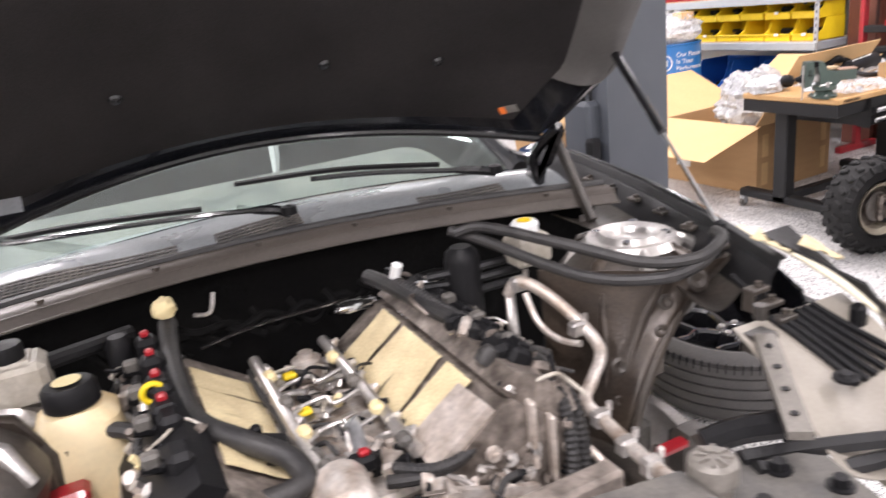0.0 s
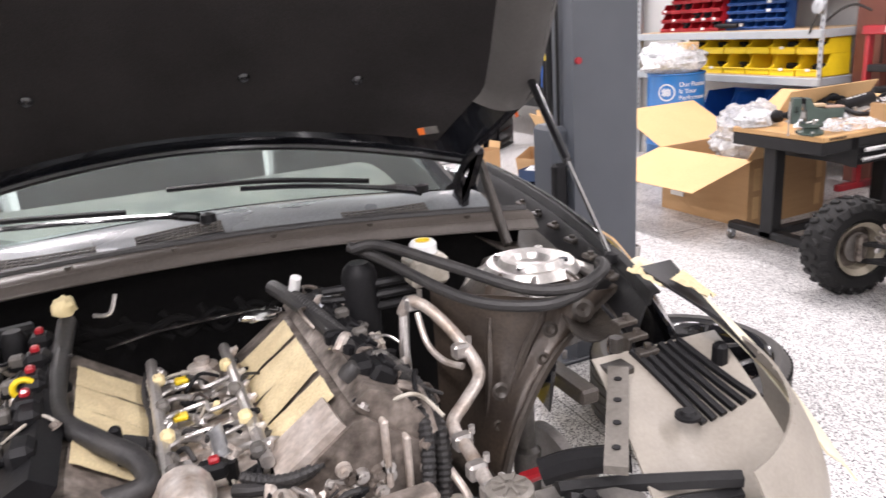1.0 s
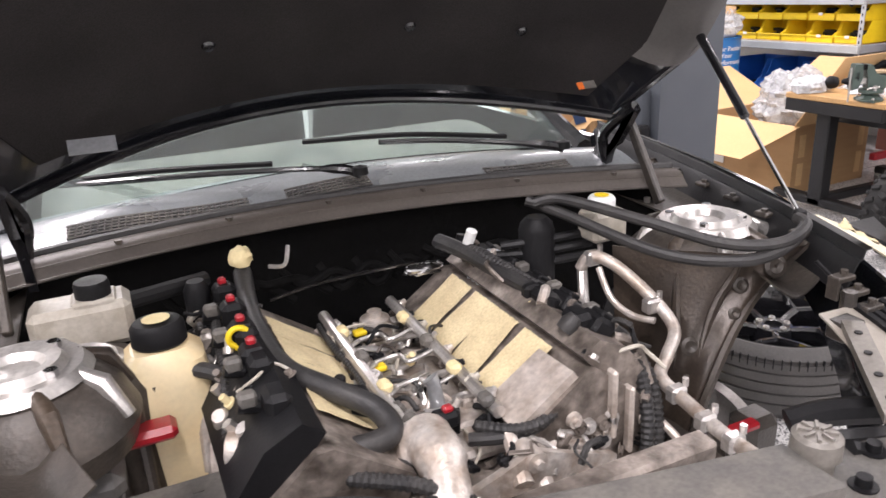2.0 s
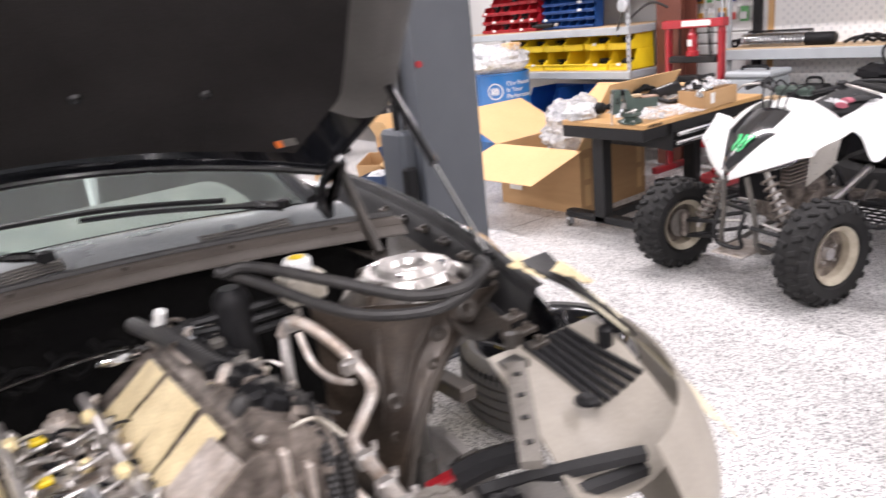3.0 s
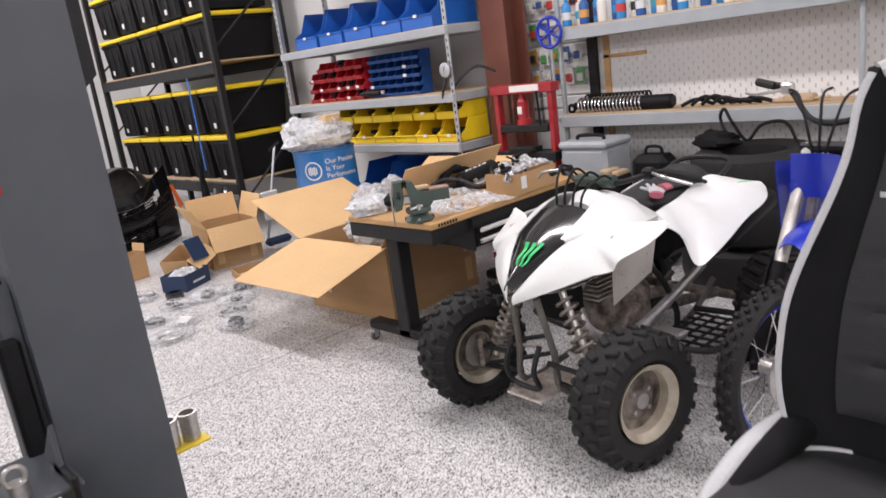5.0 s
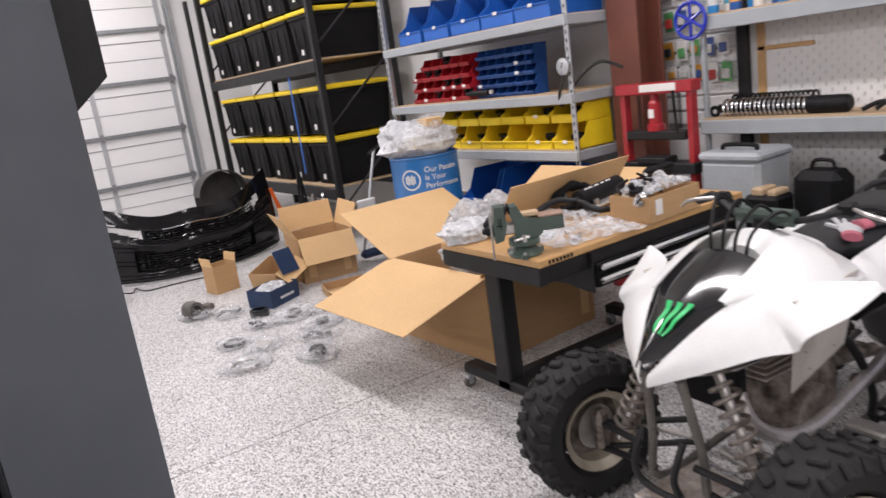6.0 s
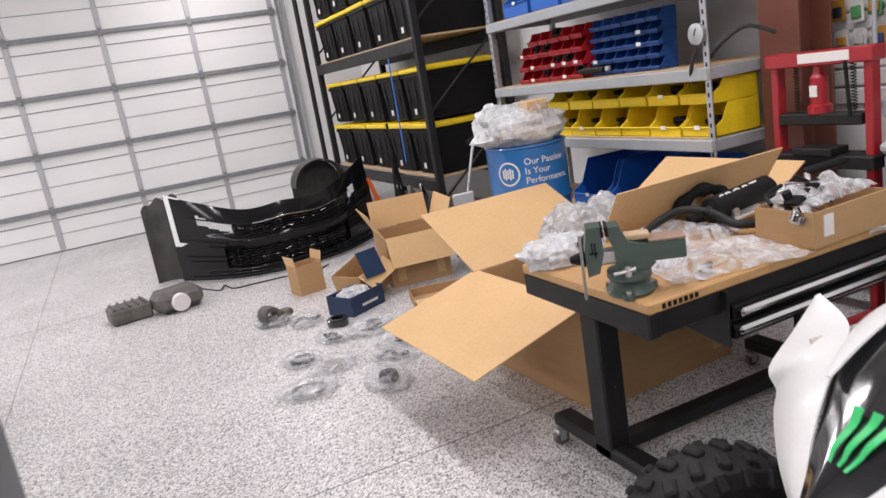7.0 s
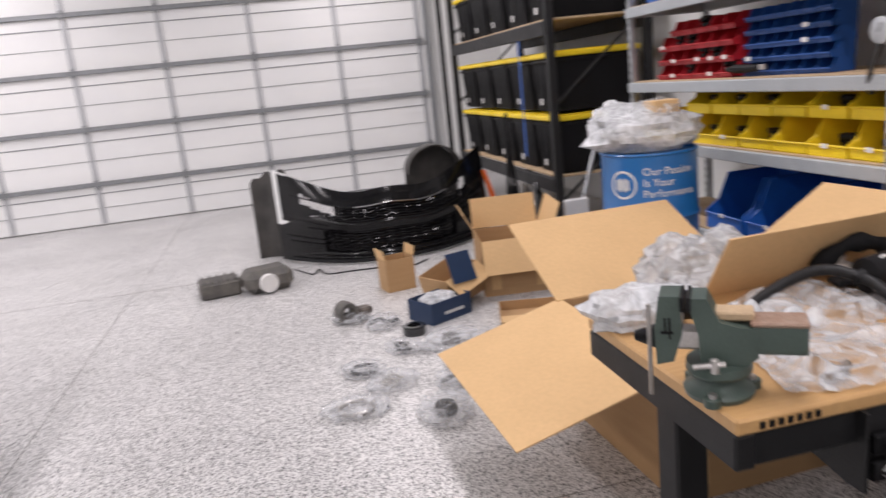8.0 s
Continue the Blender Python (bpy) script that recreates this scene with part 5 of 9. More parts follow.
    fl = cpart("receiver", Shape().tube([(1.72, 2.74, 0.74), (1.74, 2.735, 0.74), (1.83, 2.71, 0.75), (1.85, 2.705, 0.75)], [0.028, 0.036, 0.036, 0.03], 18), M_ALU, "aluminium canister")
    # tall dark cylinder and reservoir beside the tower
    cpart("expansion_cylinder", Shape().tube([(1.81, 3.2, 0.85), (1.81, 3.2, 1.12), (1.81, 3.2, 1.14), (1.81, 3.2, 1.155)], [0.045, 0.045, 0.04, 0.025], 18), M_BLACK, "black cylinder")
    for k in range(3):
        cpart("bracket_rail", Shape().tube([(1.72, 3.22 + 0.02 * k, 1.09 - 0.03 * k), (1.8, 3.18, 1.1 - 0.03 * k), (1.95, 3.17, 1.1 - 0.03 * k)], 0.011, 8), M_BLACKPAINT)
    rv = cpart("brake_reservoir", Shape().box((1.965, 3.145, 1.125), (0.1, 0.08, 0.075), 0.01), M_PALEPL, "pale fluid reservoir")
    part("cap", Shape().lathe([(0, 1.195), (0.028, 1.195), (0.034, 1.188), (0.034, 1.165), (0, 1.165)], pose(1.965, 3.15, 0), 20), M_WHITEPL, rv, "pale cap")
    part("cap_mark", Shape().lathe([(0, 1.1975), (0.018, 1.1975), (0.018, 1.196), (0, 1.196)], pose(1.965, 3.15, 0), 18), M_YELLOW, rv, "yellow cap mark")
    cpart("bellows", Shape().lathe([(0.05, 0.0), (0.062, 0.012), (0.05, 0.024), (0.062, 0.036), (0.05, 0.048), (0.062, 0.06), (0.05, 0.072)], pose(1.72, 3.3, 1.0, 90, 0, 0), 20), M_GALV, "ribbed bellows")

    # left side: tower cover, tank, reservoir, fuse box
    tc = cpart("tower_cover", Shape().lathe([(0, 1.03), (0.09, 1.035), (0.13, 1.02), (0.145, 0.99), (0.15, 0.7)], pose(0.76, 3.2, 0), 24), M_DARKSTEEL, "dusty ribbed tower cover")
    for a in range(9):
        w = radians(200 + 22 * a)
        part("rib", Shape().cyl((0.76 + 0.15 * math.cos(w), 3.2 + 0.15 * math.sin(w), 0.72), (0.76 + 0.15 * math.cos(w), 3.2 + 0.15 * math.sin(w), 0.99), 0.012, n=8), M_DARKSTEEL, tc)
    part("rim", Shape().lathe([(0.06, 1.03), (0.08, 1.045), (0.1, 1.03)], pose(0.76, 3.2, 0), 24), M_STEEL, tc)

    def tankring(z, w, d, ox=0.0):
        return [(0.955 + ox + w * sgn(math.cos(a)) * abs(math.cos(a)) ** 0.5, 3.19 + d * sgn(math.sin(a)) * abs(math.sin(a)) ** 0.5, z) for a in (2 * math.pi * i / 20 for i in range(20))]

    def sgn(v):
        return 1 if v >= 0 else -1
    tk = cpart("coolant_tank", Shape().rings([tankring(0.7, 0.055, 0.06), tankring(0.78, 0.07, 0.07), tankring(0.88, 0.076, 0.074), tankring(0.91, 0.085, 0.076), tankring(0.94, 0.074, 0.072), tankring(1.02, 0.066, 0.062), tankring(1.04, 0.045, 0.045)]), M_TANK, "yellowed translucent coolant tank")
    part("cap", Shape().lathe([(0, 1.085), (0.036, 1.083), (0.042, 1.075), (0.043, 1.045), (0.038, 1.04), (0, 1.04)], pose(0.957, 3.19, 0), 24), M_BLACK, tk, "black screw cap")
    part("cap_label", Shape().lathe([(0, 1.0875), (0.022, 1.0875), (0.022, 1.086), (0, 1.086)], pose(0.957, 3.19, 0), 18), M_TAPE, tk, "yellow-green cap label")
    part("tank_hose", Shape().tube(spline([(1.0, 3.14, 1.0), (1.04, 3.1, 0.985), (1.04, 3.06, 0.9), (1.02, 3.02, 0.82)], 6), 0.014, 10), M_HOSE, tk)
    tk.matrix_basis = tk.matrix_basis @ Matrix.Translation((0.955, 3.19, 1.0)) @ Matrix.Diagonal((1.25, 1.1, 1.18, 1)) @ Matrix.Translation((-0.985, -3.19, -1.0))
    br = cpart("washer_reservoir", Shape().box((0.78, 3.36, 1.06), (0.2, 0.11, 0.1), 0.015).box((0.81, 3.36, 1.1), (0.1, 0.09, 0.03), 0.01), M_PALEPL, "pale reservoir at the firewall")
    part("cap", Shape().lathe([(0, 1.15), (0.033, 1.148), (0.036, 1.14), (0.036, 1.11), (0, 1.11)], pose(0.81, 3.36, 0), 20), M_BLACK, br)
    fb = cpart("fuse_box", Shape().box((0.9, 2.82, 0.84), (0.26, 0.24, 0.1), 0.008).box((0.9, 2.82, 0.893), (0.22, 0.2, 0.01), 0.004).box((0.9, 2.82, 0.8), (0.275, 0.255, 0.02), 0.005), M_DUSTY, "dark grey fuse box lid")
    part("lid_mark", Shape().box((0.93, 2.88, 0.9), (0.02, 0.012, 0.003)), M_DUSTY, fb)
    jt = cpart("jump_terminal", Shape().lathe([(0, 0.96), (0.022, 0.958), (0.025, 0.95), (0.025, 0.92), (0, 0.92)], pose(0.79, 3.06, 0), 18), M_REDPAINT, "red terminal cap")
    part("terminal_cover", Shape().box((0.85, 3.06, 0.93), (0.14, 0.06, 0.03), 0.01), M_REDPAINT, jt)
    part("holder", Shape().box((0.76, 3.0, 0.9), (0.12, 0.12, 0.06), 0.02), M_DUSTY, jt)
    # dipstick
    dp = cpart("dipstick", Shape().tube(arc((1.065, 3.13, 1.05), 0.02, 0, 360, 18, "y")[:-1], 0.0065, 8, loop=True), M_YELLOW, "yellow dipstick ring")
    part("stem", Shape().cyl((1.065, 3.13, 1.03), (1.06, 3.14, 0.99), 0.009, n=8).cyl((1.06, 3.14, 0.99), (1.1, 3.22, 0.7), 0.006, n=8), M_YELLOW, dp)
    # left brace
    cpart("brace_rod", Shape().cyl((0.82, 3.36, 1.08), (1.05, 3.5, 1.05), 0.02, n=10), M_BLACKPAINT)
    cpart("brace_mount", Shape().lathe([(0, 0.0), (0.03, 0), (0.03, 0.08), (0.02, 0.1), (0, 0.1)], pose(1.02, 3.42, 0.98), 16), M_BLACK)
    # harness on firewall
    for k in range(9):
        x = 0.95 + 0.1 * k
        y = cowl_y(x) + 0.05
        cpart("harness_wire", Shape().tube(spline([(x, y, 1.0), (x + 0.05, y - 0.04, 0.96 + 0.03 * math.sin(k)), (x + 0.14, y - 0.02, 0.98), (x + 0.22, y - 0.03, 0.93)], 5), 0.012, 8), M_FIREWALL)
    cpart("fuel_line", Shape().tube(spline([(1.2, 3.52, 0.95), (1.35, 3.53, 0.965), (1.6, 3.5, 0.98)], 6), 0.005, 6), M_CHROME, "thin bright line")


FIT[0] = drawn_in(0.95)
bay()


def ribbed(pts, r, n=10, pitch=0.0065):
    """A corrugated conduit along a smooth line."""
    line = spline(pts, 10)
    out, acc = [line[0]], 0.0
    for a, b in zip(line, line[1:]):
        d = (b - a).length
        while acc + d >= pitch:
            f = (pitch - acc) / d
            a = a.lerp(b, f)
            out.append(a)
            d = (b - a).length
            acc = 0.0
        acc += d
    return Shape().tube(out, [r if k % 2 else r * 0.82 for k in range(len(out))], n)


def hex_bolt(r=0.009, h=0.01):
    sh = Shape().lathe([(0, 0), (r * 1.7, 0), (r * 1.7, 0.002), (0, 0.002)], n=14)
    return sh.lathe([(0, 0.002), (r, 0.002), (r, h), (r * 0.6, h + 0.001), (0, h + 0.001)], n=6)


def plug(w=0.03, d=0.022, h=0.02):
    """A two-part electrical plug with a locking tab and a short boot."""
    sh = Shape().box((0, 0, 0), (w, d, h), 0.004).box((w * 0.1, 0, h * 0.62), (w * 0.5, d * 0.4, h * 0.3), 0.002)
    return sh.tube([(-w * 0.45, 0, 0), (-w * 0.8, 0, -0.002)], [h * 0.42, h * 0.3], 8)


def engine_dressing(ep):
    rnd = random.Random(21)
    # corrugated looms along both banks and over the front
    for pts, r in (([(1.66, 3.52, 1.02), (1.7, 3.36, 1.035), (1.735, 3.2, 1.015), (1.77, 3.05, 0.99), (1.815, 2.94, 0.955), (1.835, 2.86, 0.9), (1.82, 2.8, 0.8), (1.8, 2.78, 0.68)], 0.017),
                   ([(1.73, 3.3, 1.0), (1.8, 3.12, 0.965), (1.86, 2.96, 0.92), (1.875, 2.86, 0.84), (1.85, 2.8, 0.7)], 0.02),
                   ([(1.05, 3.5, 0.96), (1.03, 3.36, 0.97), (1.02, 3.2, 0.95), (1.0, 3.08, 0.92), (0.98, 2.98, 0.86)], 0.013),
                   ([(1.3, 3.5, 0.86), (1.29, 3.34, 0.875), (1.3, 3.18, 0.87), (1.285, 3.02, 0.875), (1.31, 2.92, 0.87)], 0.009),
                   ([(1.09, 2.9, 0.86), (1.18, 2.82, 0.87), (1.28, 2.76, 0.86), (1.36, 2.7, 0.83)], 0.016),
                   ([(1.45, 2.88, 0.86), (1.52, 2.82, 0.865), (1.6, 2.83, 0.87), (1.66, 2.88, 0.9)], 0.013)):
        ep("conduit", ribbed(pts, r), M_HOSE, "corrugated black conduit", smooth=10)
    # injector plugs in two rows beside the valley
    for k in range(8):
        y = 2.92 + 0.075 * k
        x = 1.318 + 0.012 * rnd.uniform(-1, 1)
        p = ep("injector_plug", plug(0.034, 0.026, 0.024), [M_PALEPL, M_DUSTY, M_PALEPL, M_STEEL][k % 4], "pale injector plug")
        p.matrix_basis = pose(x, y, 0.872, rnd.uniform(-20, 20), -35, rnd.uniform(-25, 25))
        q = ep("injector_plug", plug(0.03, 0.022, 0.022), [M_STEEL, M_PALEPL, M_BLACK, M_ALU][k % 4], "injector plug")
        q.matrix_basis = pose(1.512 + 0.01 * rnd.uniform(-1, 1), y + 0.02, 0.878, rnd.uniform(-20, 20), 35, 180 + rnd.uniform(-25, 25))
    # cast head wall outside the ports, with its bosses and bolts
    for k in range(7):
        y = 2.84 + 0.11 * k
        b = ep("bolt", hex_bolt(), M_STEEL, "steel flange bolt")
        b.matrix_basis = pose(1.703, y, 0.962, 0, 40, 0)
        b = ep("bolt", hex_bolt(0.007, 0.012), M_ALUDARK)
        b.matrix_basis = pose(1.515 - 0.004, y, 0.842, 0, -35, 0)
        b = ep("bolt", hex_bolt(0.008), M_STEEL)
        b.matrix_basis = pose(1.31, y, 0.845, 0, 35, 0)
    ep("port_land", Shape().prism([(0.0, 0.0), (0.17, 0.0), (0.165, 0.125), (0.01, 0.13)], 0.022, pose(1.523, 2.83, 0.836, 0, -35, 0)), M_PALECAST, "pale machined head face")
    for k in range(3):
        ep("head_rib", Shape().box((1.735 + 0.045 * k, 2.815, 0.86 - 0.05 * k), (0.014, 0.03, 0.16), 0.005), M_PALECAST, "cast rib")
    for k in range(26):
        x, z = 1.56 + 0.26 * rnd.random(), 0.62 + 0.24 * rnd.random()
        b = ep("bolt", hex_bolt(rnd.uniform(0.006, 0.011), rnd.uniform(0.008, 0.016)), rnd.choice([M_STEEL, M_ALUDARK, M_ALU]))
        b.matrix_basis = pose(x, 2.818, z, 90, 0, rnd.uniform(0, 60))
    # coils and covers along the outer side of the near bank
    for k in range(5):
        y = 2.93 + 0.125 * k
        c = ep("coil_pack", Shape().box((0, 0, 0), (0.06, 0.075, 0.045), 0.01).box((0.0, 0, 0.027), (0.035, 0.045, 0.014), 0.004).cyl((0.02, 0.03, 0.01), (0.055, 0.04, 0.01), 0.012, n=10), M_BLACK, "black coil pack")
        c.matrix_basis = pose(1.775, y, 0.985, 0, 38, rnd.uniform(-8, 8))
        p = ep("coil_plug", plug(0.032, 0.024, 0.022), [M_DUSTY, M_PALEPL, M_DUSTY, M_HOSE, M_DUSTY][k])
        p.matrix_basis = pose(1.82, y + 0.035, 0.965, 0, 50, 160)
    # small hoses, wires, clips and fittings
    areas = ((1.7, 1.88, 2.84, 3.45, 0.9, 0.99, 46), (0.98, 1.14, 2.98, 3.5, 0.88, 0.99, 40), (1.3, 1.53, 2.88, 3.5, 0.82, 0.86, 60), (1.24, 1.66, 2.72, 2.86, 0.76, 0.86, 30))
    for x0, x1, y0, y1, z0, z1, n in areas:
        for k in range(n):
            x, y, z = rnd.uniform(x0, x1), rnd.uniform(y0, y1), rnd.uniform(z0, z1)
            r = k % 6
            if r == 0:
                sh, nm = Shape().tube(spline([(0, 0, 0), (0.02, 0.03, 0.02), (-0.01, 0.07, 0.015), (0.01, 0.11, -0.01)], 5), rnd.uniform(0.003, 0.006), 6), "wire"
            elif r == 1:
                sh, nm = plug(rnd.uniform(0.02, 0.034), 0.02, 0.018), "plug"
            elif r == 2:
                sh, nm = hex_bolt(rnd.uniform(0.006, 0.01), 0.012), "bolt"
            elif r == 3:
                sh, nm = Shape().tube([(0, 0, -0.015), (0, 0, 0.0), (0, 0, 0.001), (0, 0, 0.02)], [0.013, 0.013, 0.008, 0.008], 10), "fitting"
            elif r == 4:
                sh, nm = Shape().box((0, 0, 0), (0.05, 0.014, 0.004), 0.001).box((0.02, 0, 0.01), (0.006, 0.014, 0.022), 0.001), "bracket"
            else:
                sh, nm = ribbed([(0, 0, 0), (0.015, 0.03, 0.02), (0.035, 0.06, 0.005)], rnd.uniform(0.006, 0.009), 8), "conduit"
            mt = {"wire": [M_HOSE, M_BLACK, M_STEEL, M_PALEPL], "plug": [M_BLACK, M_PALEPL, M_DUSTY, M_BLACK], "bolt": [M_STEEL, M_ALUDARK], "fitting": [M_ALU, M_STEEL, M_ALUDARK, M_TAPE], "bracket": [M_STEEL, M_ALUDARK, M_DUSTY], "conduit": [M_HOSE, M_BLACK]}[nm]
            o = ep(nm, sh, rnd.choice(mt))
            o.matrix_basis = pose(x, y, z, rnd.uniform(-40, 40), rnd.uniform(-40, 40), rnd.uniform(0, 360))
    # chilled valley plate seams and a foil tag
    for k in range(3):
        ep("fuel_line", Shape().tube(spline([(1.31, 3.04 + 0.13 * k, 0.875), (1.35, 3.06 + 0.13 * k, 0.88), (1.36, 3.1 + 0.13 * k, 0.86), (1.42, 3.1 + 0.13 * k, 0.865), (1.43, 3.05 + 0.13 * k, 0.87), (1.5, 3.06 + 0.13 * k, 0.88)], 6), 0.006, 8), M_STEEL, "bent steel fuel line")
    ep("foil_shield", crumple(0.07, 0.05, 0.04, 33, 20, 12), M_CHROME, "crinkled foil shield").matrix_basis = pose(0.97, 3.4, 0.88)
    ep("foil_shield", crumple(0.06, 0.03, 0.02, 35, 20, 12), M_CHROME, "crinkled foil shield").matrix_basis = pose(1.62, 3.52, 0.95)


def engine():
    E = cpart("engine_block", Shape().box((1.46, 3.16, 0.55), (0.62, 0.72, 0.44), 0.04), M_ALUDARK, "oily engine block")

    def ep(name, sh, mat_, label="", smooth=35):
        return part(name, sh, mat_, E, label, None, smooth)
    # valley floor
    ep("valley_cover", Shape().box((1.42, 3.2, 0.79), (0.3, 0.66, 0.03), 0.01).box((1.42, 3.1, 0.81), (0.2, 0.3, 0.02), 0.008), M_ALU, "stained aluminium valley cover")
    for k in range(6):
        ep("valley_rib", Shape().box((1.42, 2.96 + 0.09 * k, 0.81), (0.25, 0.014, 0.014), 0.004), M_ALU)
    # heads: face towards the valley
    for sx, cx in ((1, 1.62), (-1, 1.2)):
        prof = [(-0.095, 0.84), (0.055, 0.945), (0.085, 0.945), (0.2, 0.85), (0.2, 0.62), (-0.02, 0.66)]
        hd = Shape().prism([(sx * a, b) for a, b in prof], 0.7, pose(cx, 3.52, 0, 90, 0, 0))
        h = ep("cylinder_head", hd, M_ALUDARK, "oily cast cylinder head")
        for k in range(4):
            y = 3.0 + 0.124 * k
            a0 = Vector((cx + sx * -0.085, y + random.uniform(-0.01, 0.01), 0.85))
            a1 = Vector((cx + sx * 0.052, y + random.uniform(-0.02, 0.02), 0.948))
            nrm = Vector((-0.57 * sx, 0, 0.82)) * 0.006
            sag = random.uniform(-0.01, 0.01)

            def tape(u, v, a0=a0, a1=a1, nrm=nrm, sag=sag, k=k):
                p = a0.lerp(a1, u) + Vector((0, (v - 0.5) * 0.114, 0)) + nrm * (1.1 + 0.4 * noise.noise(Vector((u * 4, v * 4, k * 3.1))))
                if u < 0.05 or u > 0.95:
                    p += Vector((0, sag, 0)) + Vector((0.003 * noise.noise(Vector((v * 7, k, 1))), 0, 0.003 * noise.noise(Vector((v * 9, k, 0)))))
                return p
            ep("tape_patch", Shape().sheet(tape, 16, 14, 0.001), M_OLDTAPE, "tan masking tape over an intake port")
        # valve cover outside
        vc = Shape().prism([(sx * a, b) for a, b in [(0.06, 0.97), (0.1, 1.0), (0.17, 0.965), (0.24, 0.87), (0.22, 0.82), (0.12, 0.9)]], 0.66, pose(cx, 3.5, 0, 90, 0, 0))
        ep("valve_cover", vc, M_ALUDARK if sx > 0 else M_BLACK, "dark valve cover")
        for k in range(4):
            y = 2.95 + 0.15 * k
            x = cx + sx * 0.12
            co = ep("ignition_coil", Shape().box((x, y, 0.995), (0.05, 0.07, 0.05), 0.012).cyl((x + sx * 0.03, y + 0.02, 0.98), (x + sx * 0.07, y + 0.02, 0.99), 0.014, n=10), M_BLACK)
            part("connector", Shape().box((x + sx * 0.05, y + 0.02, 1.0), (0.035, 0.03, 0.03), 0.006), M_DUSTY, co)
            ep("bolt", Shape().cyl((cx + sx * 0.2, y + 0.05, 0.93), (cx + sx * 0.21, y + 0.05, 0.945), 0.012, n=6), M_STEEL)
        # fuel rail and injectors along each bank
        rx = cx - sx * 0.115
        ep("fuel_rail", Shape().cyl((rx, 2.88, 0.875), (rx, 3.5, 0.885), 0.015, n=10), M_STEEL, "steel fuel rail")
        for k in range(4):
            y = 2.95 + 0.152 * k
            ij = ep("injector", Shape().tube([(rx, y, 0.875), (rx + sx * 0.02, y + 0.01, 0.85), (rx + sx * 0.035, y + 0.012, 0.82)], [0.019, 0.014, 0.01], 10), M_ALU)
            part("injector_plug", Shape().box((rx - sx * 0.012, y - 0.035, 0.89), (0.03, 0.04, 0.028), 0.008), M_TAPE if k % 2 else M_DUSTY, ij)
    # left bank coil row with red clips
    for k in range(4):
        y = 3.14 + 0.125 * k
        c = ep("plug_connector", Shape().box((1.075, y, 0.99), (0.055, 0.06, 0.07), 0.012, m=pose(0, 0, 0)), M_BLACK, "black connector")
        part("red_clip", Shape().box((1.075, y + 0.008, 1.03), (0.02, 0.022, 0.018), 0.005), M_REDPAINT, c, "red locking clip")
        part("boot", Shape().tube([(1.1, y, 0.96), (1.06, y - 0.03, 0.9), (1.03, y - 0.04, 0.84)], [0.026, 0.022, 0.02], 10), M_HOSE, c)
        ep("exhaust_runner", Shape().tube(spline([(1.02, y - 0.02, 0.88), (0.98, y - 0.04, 0.84), (0.97, y - 0.1, 0.74)], 5), 0.028, 10), M_ALU)
    # looms
    ep("left_loom", Shape().tube(spline([(1.135, 3.58, 1.02), (1.12, 3.45, 0.985), (1.115, 3.3, 0.975), (1.13, 3.12, 0.965), (1.2, 3.02, 0.945), (1.27, 2.95, 0.915), (1.27, 2.89, 0.89), (1.15, 2.9, 0.885), (1.02, 2.97, 0.9)], 8), 0.024, 12), M_HOSE, "thick taped black loom")
    ep("hose_end", Shape().cyl((1.035, 2.963, 0.897), (0.985, 2.985, 0.9), 0.034, n=14), M_ALU, "bright hose end")
    ep("right_loom", Shape().tube(spline([(1.66, 3.5, 1.03), (1.68, 3.4, 1.03), (1.71, 3.28, 1.015), (1.74, 3.12, 1.0), (1.79, 2.98, 0.975), (1.84, 2.9, 0.93), (1.845, 2.86, 0.84), (1.8, 2.84, 0.74)], 8), 0.021, 10), M_HOSE, "taped black loom")
    for k in range(16):
        t = k / 15
        p = Vector((1.83, 2.9, 0.92)).lerp(Vector((1.8, 2.83, 0.74)), t)
        ep("conduit_ring", Shape().lathe([(0.018, -0.004), (0.024, -0.003), (0.024, 0.003), (0.018, 0.004)], pose(p.x + 0.02, p.y, p.z, 20, 10, 0), 12, closed=True), M_BLACK)
    rp = ep("breather", Shape().cyl((1.695, 3.4, 1.03), (1.705, 3.38, 1.085), 0.015, n=12), M_WHITEPL, "white breather stub")
    tp = ep("taped_fitting", crumple(0.03, 0.035, 0.03, 91, 16, 10), M_TAPE, "taped-over fitting")
    tp.matrix_basis = pose(1.135, 3.58, 1.06)
    ep("sensor_line", Shape().tube(spline([(1.2, 3.56, 1.03), (1.24, 3.55, 1.03), (1.26, 3.58, 1.07)], 5), 0.006, 6), M_STEEL)
    # cross pipes over the valley
    for k in range(5):
        y = 3.0 + 0.11 * k
        ep("cross_pipe", Shape().tube(spline([(1.3, y, 0.84), (1.36, y + 0.012, 0.845), (1.42, y - 0.01, 0.84), (1.48, y + 0.02, 0.845), (1.53, y, 0.85)], 5), 0.009, 8), M_STEEL, "steel fuel line")
    for x, y in ((1.38, 3.4), (1.31, 3.39), (1.36, 3.2)):
        ep("yellow_clip", Shape().box((x, y, 0.862), (0.035, 0.028, 0.014), 0.004), M_YELLOW, "yellow clip")
    ep("pump", Shape().lathe([(0, 0), (0.04, 0), (0.045, 0.02), (0.04, 0.05), (0.02, 0.055), (0.02, 0.07), (0, 0.07)], pose(1.44, 3.45, 0.82), 18), M_ALU)
